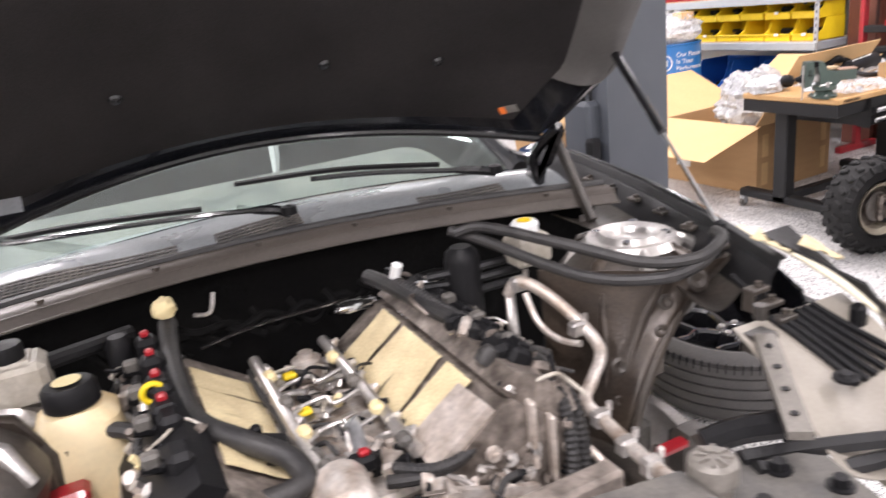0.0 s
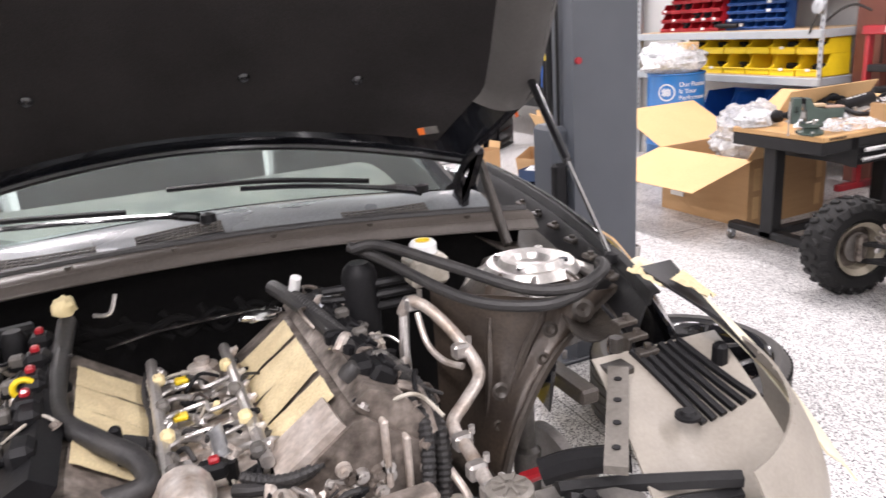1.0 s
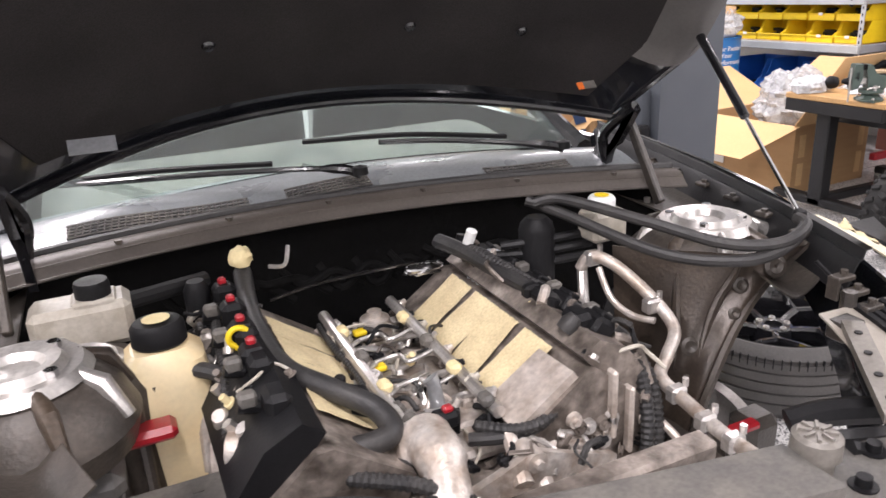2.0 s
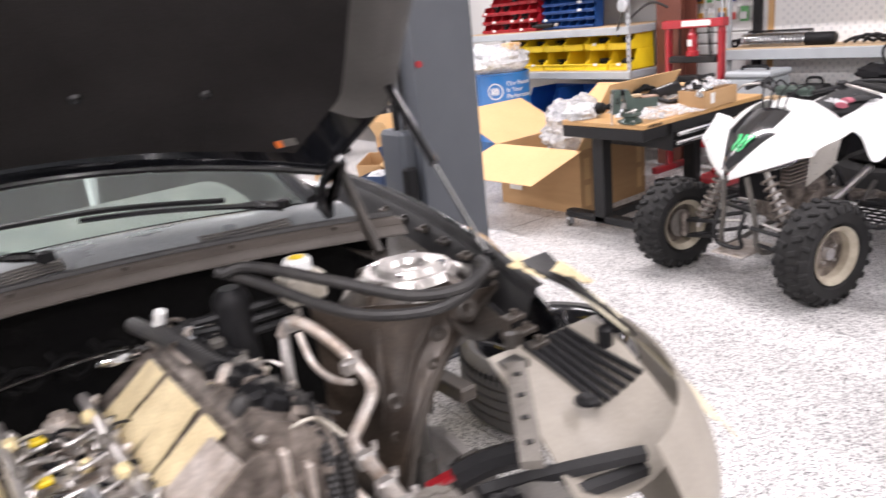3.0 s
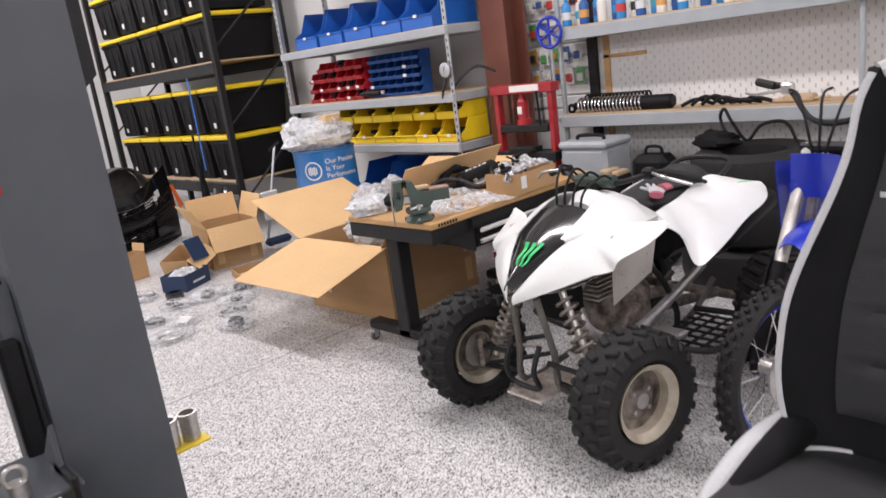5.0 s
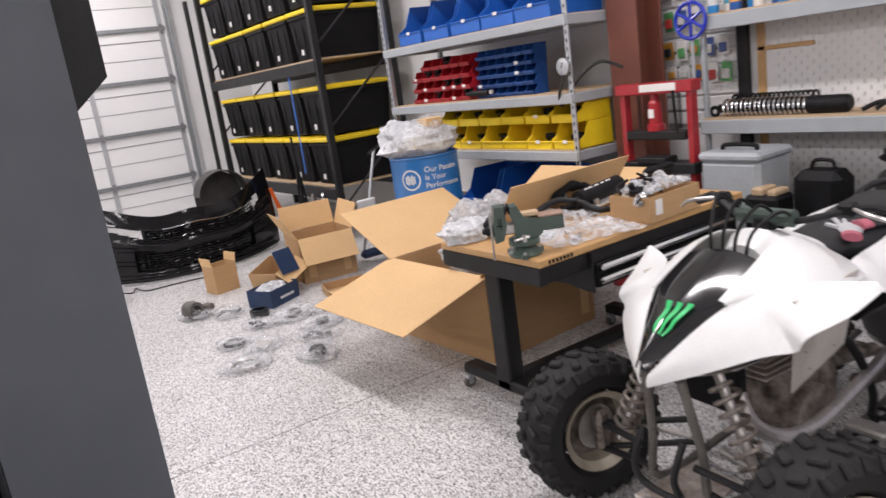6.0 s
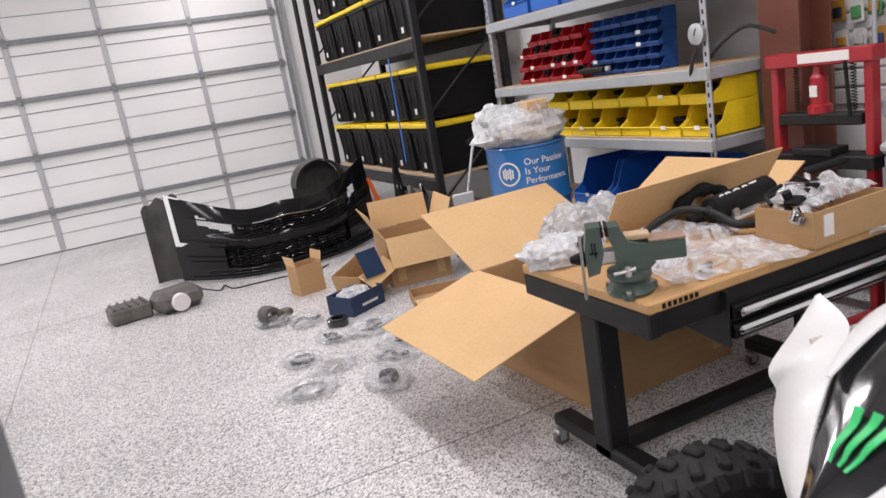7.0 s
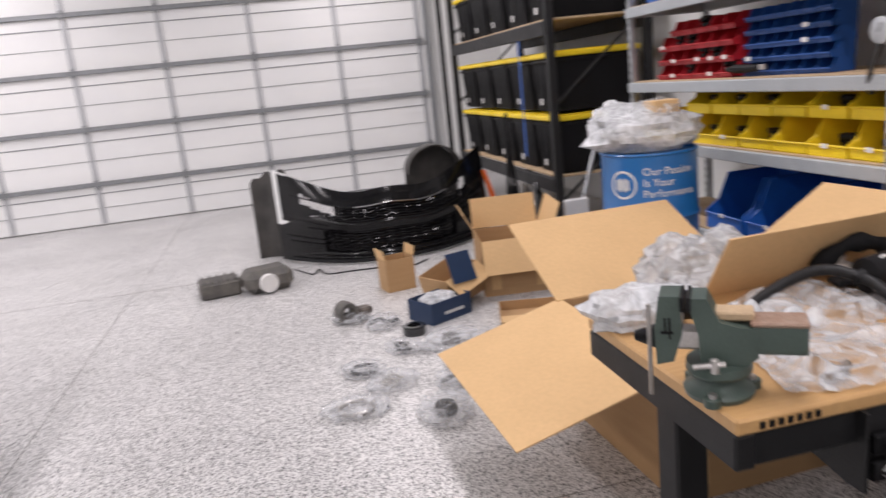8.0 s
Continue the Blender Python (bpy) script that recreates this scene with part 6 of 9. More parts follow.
    for k in range(26):
        x, y = random.uniform(1.28, 1.58), random.uniform(2.88, 3.5)
        s = random.uniform(0.012, 0.028)
        sh = Shape()
        r = k % 4
        if r == 0:
            sh.cyl((x, y, 0.8), (x, y, 0.83 + s), s * 0.6, n=6)
        elif r == 1:
            sh.box((x, y, 0.825), (s * 2, s * 1.4, s * 1.6), 0.005, m=None)
        elif r == 2:
            sh.tube(spline([(x, y, 0.82), (x + 0.03, y + 0.02, 0.86), (x + 0.06, y - 0.01, 0.85)], 4), s * 0.35, 6)
        else:
            sh.lathe([(0, 0), (s, 0), (s, s), (s * 0.5, s * 1.3), (0, s * 1.3)], pose(x, y, 0.81), 12)
        ep("fitting", sh, random.choice([M_STEEL, M_ALU, M_ALUDARK, M_BLACK, M_ALU]))
    ep("clear_stub", Shape().tube([(1.43, 3.02, 0.82), (1.425, 3.03, 0.89), (1.42, 3.035, 0.9)], [0.018, 0.016, 0.02], 12), M_GALV, "pale plastic stub")
    rs = ep("sensor", Shape().box((1.4, 2.92, 0.87), (0.06, 0.04, 0.04), 0.01), M_BLACK)
    part("red_tab", Shape().box((1.405, 2.915, 0.895), (0.022, 0.02, 0.014), 0.004), M_REDPAINT, rs, "red tab")
    # front of the engine
    ts = ep("thermostat_housing", Shape().tube(spline([(1.33, 2.92, 0.8), (1.34, 2.87, 0.86), (1.34, 2.8, 0.86), (1.32, 2.72, 0.82)], 6), [0.06] * 7 + [0.05] * 6 + [0.042] * 6, 16), M_ALU, "pale cast thermostat housing")
    ep("outlet_hose", Shape().tube(spline([(1.32, 2.74, 0.83), (1.26, 2.72, 0.84), (1.15, 2.76, 0.86), (1.05, 2.8, 0.86)], 6), 0.022, 10), M_HOSE, "grey-black hose")
    fc = ep("front_cover", Shape().sheet(lambda u, v: (1.3 + 0.42 * u, 2.8 - 0.03 * math.sin(math.pi * u) - 0.03 * v, 0.86 - 0.1 * abs(2 * u - 1) - 0.42 * v), 12, 10, 0.02), M_ALU, "cast front timing cover")
    for u, v in ((0.1, 0.1), (0.5, 0.05), (0.9, 0.15), (0.2, 0.5), (0.8, 0.5), (0.85, 0.8)):
        x, z = 1.3 + 0.42 * u, 0.86 - 0.1 * abs(2 * u - 1) - 0.42 * v
        part("boss", Shape().cyl((x, 2.74, z), (x, 2.8, z), 0.022, n=12).cyl((x, 2.728, z), (x, 2.745, z), 0.01, n=6), M_ALU, fc)
    for k in range(5):
        ep("front_rib", Shape().tube([(1.5 + 0.03 * k, 2.84, 0.86 - 0.015 * k), (1.48 + 0.05 * k, 2.74, 0.8 - 0.03 * k)], [0.014, 0.02], 8), M_ALU)
    ep("wire_guard", Shape().tube(spline([(1.43, 2.87, 0.84), (1.5, 2.83, 0.85), (1.58, 2.83, 0.86), (1.64, 2.86, 0.9)], 6), 0.014, 10), M_HOSE)
    ep("white_connector", Shape().box((1.645, 2.865, 0.905), (0.03, 0.03, 0.04), 0.006), M_WHITEPL, "white connector")
    pl = ep("intake_plate", Shape().prism([(0, 0), (0.22, 0.02), (0.24, 0.1), (0.2, 0.14), (0.02, 0.12)], 0.04, pose(1.06, 2.95, 0.86, 0, 0, 6)), M_BLACK, "black plastic plate")
    for k in range(3):
        part("nub", Shape().lathe([(0, 0), (0.013, 0), (0.013, 0.04), (0.009, 0.045), (0, 0.045)], pose(1.12 + 0.055 * k, 3.04 + 0.012 * k, 0.9), 12), M_BLACK, pl)
    ep("white_bracket", Shape().box((1.165, 3.07, 0.87), (0.1, 0.1, 0.06), 0.02), M_GALV, "pale bracket")
    # pulleys and lower parts
    for x, z, r in ((1.5, 0.5, 0.08), (1.28, 0.62, 0.06), (1.66, 0.62, 0.055)):
        ep("pulley", Shape().lathe([(0, -0.02), (r, -0.02), (r * 0.9, -0.01), (r * 0.9, 0.01), (r, 0.02), (0, 0.02)], pose(x, 2.7, z, 90, 0, 0), 24), M_STEEL)
    ep("accessory", Shape().tube([(1.1, 2.7, 0.62), (1.1, 2.72, 0.62), (1.1, 2.9, 0.62)], [0.07, 0.085, 0.08], 20), M_ALUDARK)
    # right side clutter on the head
    for k in range(14):
        y = 2.9 + 0.04 * k
        x = 1.8 + 0.04 * math.sin(k * 2.1)
        z = 0.9 + 0.06 * math.cos(k * 1.3)
        sh = Shape().box((x, y, z), (0.05, 0.035, 0.05), 0.01) if k % 2 else Shape().tube(spline([(x, y, z), (x + 0.04, y - 0.02, z - 0.02), (x + 0.05, y - 0.06, z - 0.1)], 4), 0.013, 8)
        ep("side_fitting", sh, [M_ALUDARK, M_BLACK, M_ALU, M_BLACK][k % 4])
    rnd = random.Random(5)
    for k in range(46):
        y = 2.84 + 0.64 * rnd.random()
        x = 1.7 + 0.17 * rnd.random()
        z = 1.0 - 0.75 * (x - 1.7) + 0.03 * rnd.random()
        r = k % 5
        sh = Shape()
        if r == 0:
            sh.box((x, y, z), (0.045, 0.03, 0.035), 0.008, m=None)
        elif r == 1:
            sh.tube(spline([(x, y, z), (x + 0.03, y + 0.03, z + 0.02), (x + 0.05, y + 0.07, z - 0.02)], 4), 0.008 + 0.006 * rnd.random(), 8)
        elif r == 2:
            sh.cyl((x, y, z - 0.02), (x + 0.01, y, z + 0.03), 0.014, n=10)
        elif r == 3:
            sh.lathe([(0, -0.02), (0.022, -0.02), (0.024, 0.0), (0.016, 0.02), (0, 0.022)], pose(x, y, z, rnd.uniform(-40, 40), 40, 0), 14)
        else:
            sh.tube(spline([(x, y, z), (x - 0.02, y + 0.05, z + 0.035), (x + 0.03, y + 0.1, z + 0.01), (x + 0.06, y + 0.12, z - 0.05)], 4), 0.006, 6)
        ep("bank_fitting", sh, [M_BLACK, M_HOSE, M_ALU, M_ALUDARK, M_BLACK][(k * 7) % 5])
    for k in range(9):
        x, z = 1.58 + 0.21 * rnd.random(), 0.66 + 0.2 * rnd.random()
        ep("head_boss", Shape().lathe([(0, 0), (0.018, 0), (0.016, 0.014), (0.008, 0.014), (0.008, 0.022), (0, 0.022)], pose(x, 2.822, z, 90, 0, 0), 12), [M_ALU, M_STEEL, M_ALUDARK][k % 3])
    rnd2 = random.Random(9)
    for k in range(30):
        y = 2.95 + 0.55 * rnd2.random()
        x = 0.98 + 0.13 * rnd2.random()
        z = 0.86 + 0.09 * rnd2.random()
        sh = Shape()
        if k % 3 == 0:
            sh.tube(spline([(x, y, z), (x + 0.03, y + 0.04, z + 0.03), (x + 0.05, y + 0.1, z)], 4), 0.012, 8)
        elif k % 3 == 1:
            sh.box((x, y, z), (0.04, 0.05, 0.045), 0.01)
        else:
            sh.lathe([(0, -0.02), (0.024, -0.02), (0.026, 0.0), (0.014, 0.03), (0, 0.03)], pose(x, y, z, rnd2.uniform(-40, 40), -30, 0), 14)
        ep("bank_fitting", sh, [M_ALU, M_BLACK, M_HOSE, M_ALUDARK, M_STEEL][(k * 3) % 5])
    engine_dressing(ep)
    ep("red_hose", Shape().tube(spline([(1.83, 2.98, 0.82), (1.86, 2.94, 0.86), (1.87, 2.9, 0.82)], 6), 0.012, 8), M_REDPAINT, "red cable sleeve")


FIT[0] = drawn_in(0.89)
engine()


def front_end():
    # radiator support and right front structure
    rs = cpart("radiator_support", Shape().tube([(0.6, 2.62, 0.96), (0.9, 2.56, 0.965), (1.3, 2.5, 0.97), (1.6, 2.44, 0.97), (1.74, 2.41, 0.97)], [0.03] * 5, 4), M_DUSTY, "grey radiator support")

    def rad(u, v):
        return (0.62 + 1.12 * u, 2.6 - 0.2 * u - 0.11 * v, 0.985 - 0.004 * v)
    part("radiator_cap_strip", Shape().sheet(rad, 20, 4, 0.03), M_DUSTY, rs, "grey plastic radiator top")
    for k in range(9):
        p = rad(0.06 + 0.11 * k, 0.3)
        part("clip", Shape().box((p[0], p[1], p[2] + 0.01), (0.05, 0.02, 0.022), 0.005), M_BLACK, rs)
    part("seam", Shape().tube([Vector(rad(k / 10, 0.62)) + Vector((0, 0, 0.003)) for k in range(11)], 0.004, 6), M_BLACK, rs)
    cpart("radiator", Shape().box((1.2, 2.53, 0.68), (1.05, 0.05, 0.56), 0.008, m=None), M_ALUDARK, "radiator core")
    wc = cpart("washer_filler", Shape().lathe([(0.0, 1.035), (0.03, 1.035), (0.037, 1.03), (0.038, 1.0), (0.03, 0.995), (0.025, 0.9), (0, 0.9)], pose(1.782, 2.375, 0), 24), M_BAR, "grey-tan ribbed filler cap")
    for a in range(8):
        w = radians(45 * a)
        part("cap_rib", Shape().box((0.018, 0, 1.037), (0.02, 0.005, 0.006), m=pose(1.782, 2.375, 0, 0, 0, 45 * a)), M_BAR, wc)
    plate = cpart("corner_plate", Shape().prism([(1.74, 2.42), (1.8, 2.46), (1.95, 2.44), (2.02, 2.36), (1.98, 2.2), (1.78, 2.24)], 0.012, pose(0, 0, 0.935)), M_DUSTY, "grey stamped corner plate")
    for x, y in ((1.84, 2.33), (1.93, 2.38), (1.9, 2.27), (1.97, 2.3)):
        part("bolt", Shape().lathe([(0, 0.965), (0.012, 0.965), (0.013, 0.95), (0.022, 0.95), (0.022, 0.947), (0, 0.947)], pose(x, y, 0), 12), M_BLACK, plate)
    # diagonal perforated bar
    a, b = Vector((2.15, 2.6, 1.03)), Vector((1.98, 2.38, 0.99))
    bar = Shape()
    d = (b - a).normalized()
    side = d.cross(Vector((0, 0, 1))).normalized() * 0.02
    up = Vector((0, 0, 0.008))
    bar.rings([[a + side + up, a - side + up, a - side - up, a + side - up], [b + side + up, b - side + up, b - side - up, b + side - up]])
    bb = cpart("support_bar", bar, M_BAR, "grey perforated support bar")
    for k in range(4):
        p = a.lerp(b, 0.15 + 0.23 * k) + up
        part("hole", Shape().lathe([(0, 0.0), (0.0075, 0), (0.0075, 0.002), (0, 0.002)], pose(*p), 12), M_BLACK, bb)
    cpart("bar_foot", Shape().box((2.16, 2.62, 1.01), (0.06, 0.045, 0.04), 0.004).cyl((2.16, 2.62, 1.06), (2.16, 2.62, 1.09), 0.014, n=6), M_DARKSTEEL)
    for k in range(2):
        cpart("bracket_arm", Shape().tube(spline([(1.9, 2.43 - 0.03 * k, 0.95), (2.02, 2.4 - 0.03 * k, 0.94 - 0.03 * k), (2.2, 2.33, 0.93 - 0.03 * k)], 4), 0.016, 6), M_BLACKPAINT)
    cpart("lower_bracket", Shape().tube(spline([(1.94, 2.55, 0.9), (2.0, 2.52, 0.92), (2.08, 2.47, 0.93)], 5), 0.026, 8), M_BLACK, "black bracket")
    # liner sheet with ribs
    def liner(u, v):
        return (2.13 + 0.3 * u - 0.1 * v, 2.66 - 0.02 * u - 0.32 * v, 1.03 - 0.06 * v - 0.06 * math.sin(math.pi * u) * v - 0.05 * v * v)
    ln = cpart("bumper_liner", Shape().sheet(liner, 14, 14, 0.004), M_CREAMGREY, "grey-beige plastic bumper liner")
    for k in range(6):
        u = 0.3 + 0.075 * k
        pts = [Vector(liner(u + 0.27 * t, 0.03 + 0.55 * t)) + Vector((0, 0, 0.01)) for t in (0, 0.25, 0.5, 0.75, 1)]
        part("rib", Shape().tube(pts, 0.0085, 6), M_BLACK, ln, "dark moulded rib")
    part("sensor", Shape().lathe([(0, 0.014), (0.012, 0.014), (0.016, 0.008), (0.024, 0.006), (0.024, 0), (0, 0)], pose(2.2, 2.46, 0.982), 16), M_BLACK, ln)
    part("peg", Shape().box((2.37, 2.56, 1.02), (0.03, 0.03, 0.06), 0.008), M_BLACK, ln)

    def edge(u, v):
        a0 = radians(8 + 80 * u)
        r = 0.31 + 0.075 * math.sin(math.pi * min(1, v * 1.1)) 
        cx, cy = 2.14, 2.6
        return (cx + r * 1.02 * math.cos(a0 - math.pi / 2 + 0.0) * 1.0, cy + r * math.sin(a0 - math.pi / 2), 1.03 - 0.06 * (1 - u) - 0.42 * v)
    eg = cpart("bumper_edge", Shape().sheet(edge, 20, 14, 0.005), M_CREAMGREY, "pale translucent curved bumper edge")
    for k in range(7):
        p = Vector(edge(0.1 + 0.13 * k, 0.02))
        part("edge_clip", Shape().box((p.x, p.y, p.z + 0.002), (0.012, 0.009, 0.006), 0.002), M_CREAMGREY, eg)
    # headlamp corner of the fender with masking
    cpart("fender_tip", Shape().sheet(lambda u, v: (2.34 + 0.09 * v + 0.02 * u, 2.78 - 0.24 * u, 1.155 - 0.05 * u - 0.1 * v * u), 10, 6, 0.006), M_BLACKPAINT, "black fender corner")
    for k, (tx, ty) in enumerate(((2.3, 2.77), (2.36, 2.7))):
        cpart("tape_strip", Shape().sheet(lambda u, v, tx=tx, ty=ty, k=k: (tx + 0.06 * u + 0.03 * v, ty - 0.075 * v + 0.03 * u, 1.158 - 0.012 * k + 0.01 * noise.noise(Vector((u * 4, v * 4, k))) - 0.02 * v - 0.025 * u * v), 10, 10, 0.001), M_OLDTAPE, "crumpled masking tape on the fender corner")
    edge_in = spline([(2.33, 2.84, 1.15), (2.35, 2.72, 1.13), (2.365, 2.6, 1.085), (2.36, 2.46, 1.03), (2.31, 2.28, 0.97)], 6)
    edge_out = spline([(2.39, 2.86, 1.145), (2.415, 2.72, 1.11), (2.43, 2.57, 1.04), (2.41, 2.43, 0.98), (2.35, 2.25, 0.92)], 6)
    cpart("masked_edge", Shape().sheet(lambda u, v: edge_in[int(u * 24)].lerp(edge_out[int(u * 24)], v) + Vector((0, 0, 0.008 * math.sin(math.pi * v))), 24, 6, 0.004), M_MASK, "cream masked fender edge", CAR)
    for k in range(3):
        cpart("corner_bracket", Shape().box((2.24, 2.7 - 0.035 * k, 1.075 - 0.02 * k), (0.05, 0.03, 0.012), 0.002).box((2.218, 2.7 - 0.035 * k, 1.055 - 0.02 * k), (0.008, 0.03, 0.05), 0.002).cyl((2.245, 2.7 - 0.035 * k, 1.08 - 0.02 * k), (2.245, 2.7 - 0.035 * k, 1.092 - 0.02 * k), 0.008, n=6), M_DARKSTEEL)
    cpart("cable", Shape().tube(spline([(2.22, 2.75, 1.1), (2.25, 2.68, 1.02), (2.2, 2.6, 0.9), (2.24, 2.5, 0.75)], 6), 0.005, 6), M_BLACK)
    cpart("crash_bar", Shape().box((1.2, 2.35, 0.72), (1.3, 0.08, 0.12), 0.02), M_ALUDARK)
    cpart("frame_rail", Shape().box((1.98, 2.75, 0.6), (0.1, 0.9, 0.14), 0.02), M_DARKSTEEL)
    cpart("frame_rail", Shape().box((0.92, 2.75, 0.6), (0.1, 0.9, 0.14), 0.02), M_DARKSTEEL)


M_MASK = material("cream_masking_paper", (0.7, 0.65, 0.5), 0.6, var=0.06, scale=8, bump=0.1, col2=(0.6, 0.53, 0.36))
M_BAR = material("worn_grey_bracket_paint", (0.2, 0.185, 0.165), 0.45, 0.2, var=0.15, scale=9, bump=0.15, col2=(0.1, 0.09, 0.075), mix=0.7)
M_CREAMGREY = material("dusty_beige_plastic", (0.34, 0.31, 0.265), 0.45, var=0.08, scale=6, bump=0.08, col2=(0.2, 0.18, 0.155), mix=0.6)
FIT[0] = drawn_in(0.91)
front_end()


# ---- two-post lift ----
def lift():
    L = thing("car_lift", "dark grey two-post car lift with yellow arms", "car lift", pose(-0.055, -0.14, 0))
    for x0, sx in ((3.48, 1), (-0.6, -1)):
        sh = Shape()
        sh.prism([(-0.18, 0), (0.18, 0), (0.18, 0.22), (0.06, 0.22), (0.06, 0.2), (0.165, 0.2), (0.165, 0.015), (-0.165, 0.015), (-0.165, 0.2), (-0.06, 0.2), (-0.06, 0.22), (-0.18, 0.22)], 4.2, pose(x0, 4.56, 0))
        p = part("post", sh, M_LIFT, L, "dark grey folded steel post")
        part("base_plate", Shape().box((x0, 4.8, 0.01), (0.56, 0.5, 0.02), 0.004), M_LIFT, p)
        for dx in (-0.23, 0.23):
            part("anchor_bolt", Shape().cyl((x0 + dx, 4.6, 0.02), (x0 + dx, 4.6, 0.06), 0.014, n=6), M_STEEL, p)
        # carriage and its padded block
        cb = part("carriage", Shape().box((x0 - 0.21 * sx, 4.72, 0.84), (0.09, 0.2, 0.72), 0.02), M_LIFT, L, "dark grey lift carriage")
        part("door_pad", Shape().box((x0 - 0.235 * sx, 4.61, 0.75), (0.07, 0.05, 0.56), 0.012), M_BLACK, cb, "black rubber door guard")
        part("cable", Shape().cyl((x0 - 0.2 * sx, 4.66, 1.2), (x0 - 0.2 * sx, 4.66, 4.2), 0.008, n=8).cyl((x0 - 0.22 * sx, 4.7, 1.2), (x0 - 0.22 * sx, 4.7, 4.2), 0.016, n=8), M_BLACK, p)
        sf = Shape().prism([(0, 0), (0.14, 0.12), (0.14, 0.7), (0, 0.7)], 0.22, pose(x0 + 0.18 * sx, 5.06, 1.7, 90, 0, 0) if sx > 0 else pose(x0 - 0.18, 4.94, 1.72, 90, 0, 180))
        part("control_box", sf, M_BLACKPAINT, L, "black control box")
        part("red_button", Shape().cyl((x0 - 0.155 * sx, 4.56, 1.5), (x0 - 0.155 * sx, 4.548, 1.5), 0.016, n=14), M_REDPAINT, L, "red release button")
        # swivel bracket and arms
        piv = Vector((x0 - 0.36 * sx, 4.34, 0.6))
        br = part("arm_bracket", Shape().box((piv.x + 0.04 * sx, 4.45, 0.62), (0.24, 0.36, 0.02), 0.006).box((piv.x + 0.04 * sx, 4.45, 0.42), (0.24, 0.36, 0.02), 0.006).prism([(0, 0), (0.2, 0), (0, 0.18)], 0.014, pose(piv.x + 0.12 * sx, 4.34, 0.63, 90, 0, 90)), M_LIFT, L, "dark grey swivel bracket")
        part("pivot_pin", Shape().cyl((piv.x, piv.y, 0.38), (piv.x, piv.y, 0.68), 0.03, n=16).tube(arc((piv.x, piv.y, 0.7), 0.03, 0, 360, 16, "y")[:-1], 0.008, 8, loop=True), M_STEEL, br, "bright pivot pin")
        for dy in (-1, 1):
            e = Vector((x0 - (1.0 if dy < 0 else 0.95) * sx, 3.86 if dy < 0 else 5.3, 0.36))
            s = piv + Vector((0, 0, -0.12))
            d = (e - s).normalized()
            n = d.cross(Vector((0, 0, 1))).normalized()
            rg = []
            for p0, w, h in ((s, 0.06, 0.05), (e, 0.045, 0.04)):
                rg.append([p0 + n * w + Vector((0, 0, h)), p0 - n * w + Vector((0, 0, h)), p0 - n * w - Vector((0, 0, h)), p0 + n * w - Vector((0, 0, h))])
            am = part("swing_arm", Shape().rings(rg), M_YELLOWPAINT, L, "yellow swing arm")
            part("pad_screw", Shape().cyl(e - d * 0.05, e - d * 0.05 + Vector((0, 0, 0.06)), 0.03, n=14), M_STEEL, am)
            part("lift_pad", Shape().lathe([(0, 0.09), (0.06, 0.09), (0.065, 0.08), (0.065, 0.06), (0, 0.06)], pose(*(e - d * 0.05)), 20), M_BLACK, am, "round rubber pad")
        part("toe_guard", Shape().tube(spline([(piv.x - 0.02 * sx, 4.24, 0.44), (piv.x - 0.16 * sx, 4.26, 0.46), (piv.x - 0.22 * sx, 4.38, 0.43), (piv.x - 0.16 * sx, 4.5, 0.4)], 5), 0.016, 8), M_YELLOWPAINT, L, "yellow toe guard")
        part("arm_gusset", Shape().prism([(0, 0), (0.12, 0), (0.09, 0.12), (0.03, 0.13)], 0.08, pose(piv.x - 0.04 * sx, 4.3, 0.33, 90, 0, 20)), M_YELLOWPAINT, L, "yellow folded arm end")
        part("upright_tab", Shape().box((piv.x + 0.13 * sx, 4.33, 0.52), (0.02, 0.2, 0.3), 0.006), M_BLACKPAINT, L)
        part("under_rail", Shape().box((x0 - (0.75) * sx, 4.5, 0.4), (0.08, 1.75, 0.06), 0.01), M_DARKSTEEL, L)
    # pad adapters in a holder on the post
    h = thing("pad_adapter_holder", "yellow holder with steel lift pad adapters fixed to the post", "adapter holder", pose(3.7, 4.62, 0.36))
    part("ring", Shape().box((0, 0, 0), (0.2, 0.12, 0.012), 0.003).box((-0.09, 0, 0.05), (0.012, 0.12, 0.14), 0.003), M_YELLOWPAINT, h)
    for k in range(2):
        part("adapter", Shape().lathe([(0.03, 0), (0.038, 0), (0.038, 0.1), (0.042, 0.1), (0.042, 0.115), (0.03, 0.115)], pose(-0.02 + 0.085 * k - 0.02, 0.0, 0.008), 20, closed=True), M_STEEL, h, "hollow steel adapter")


lift()


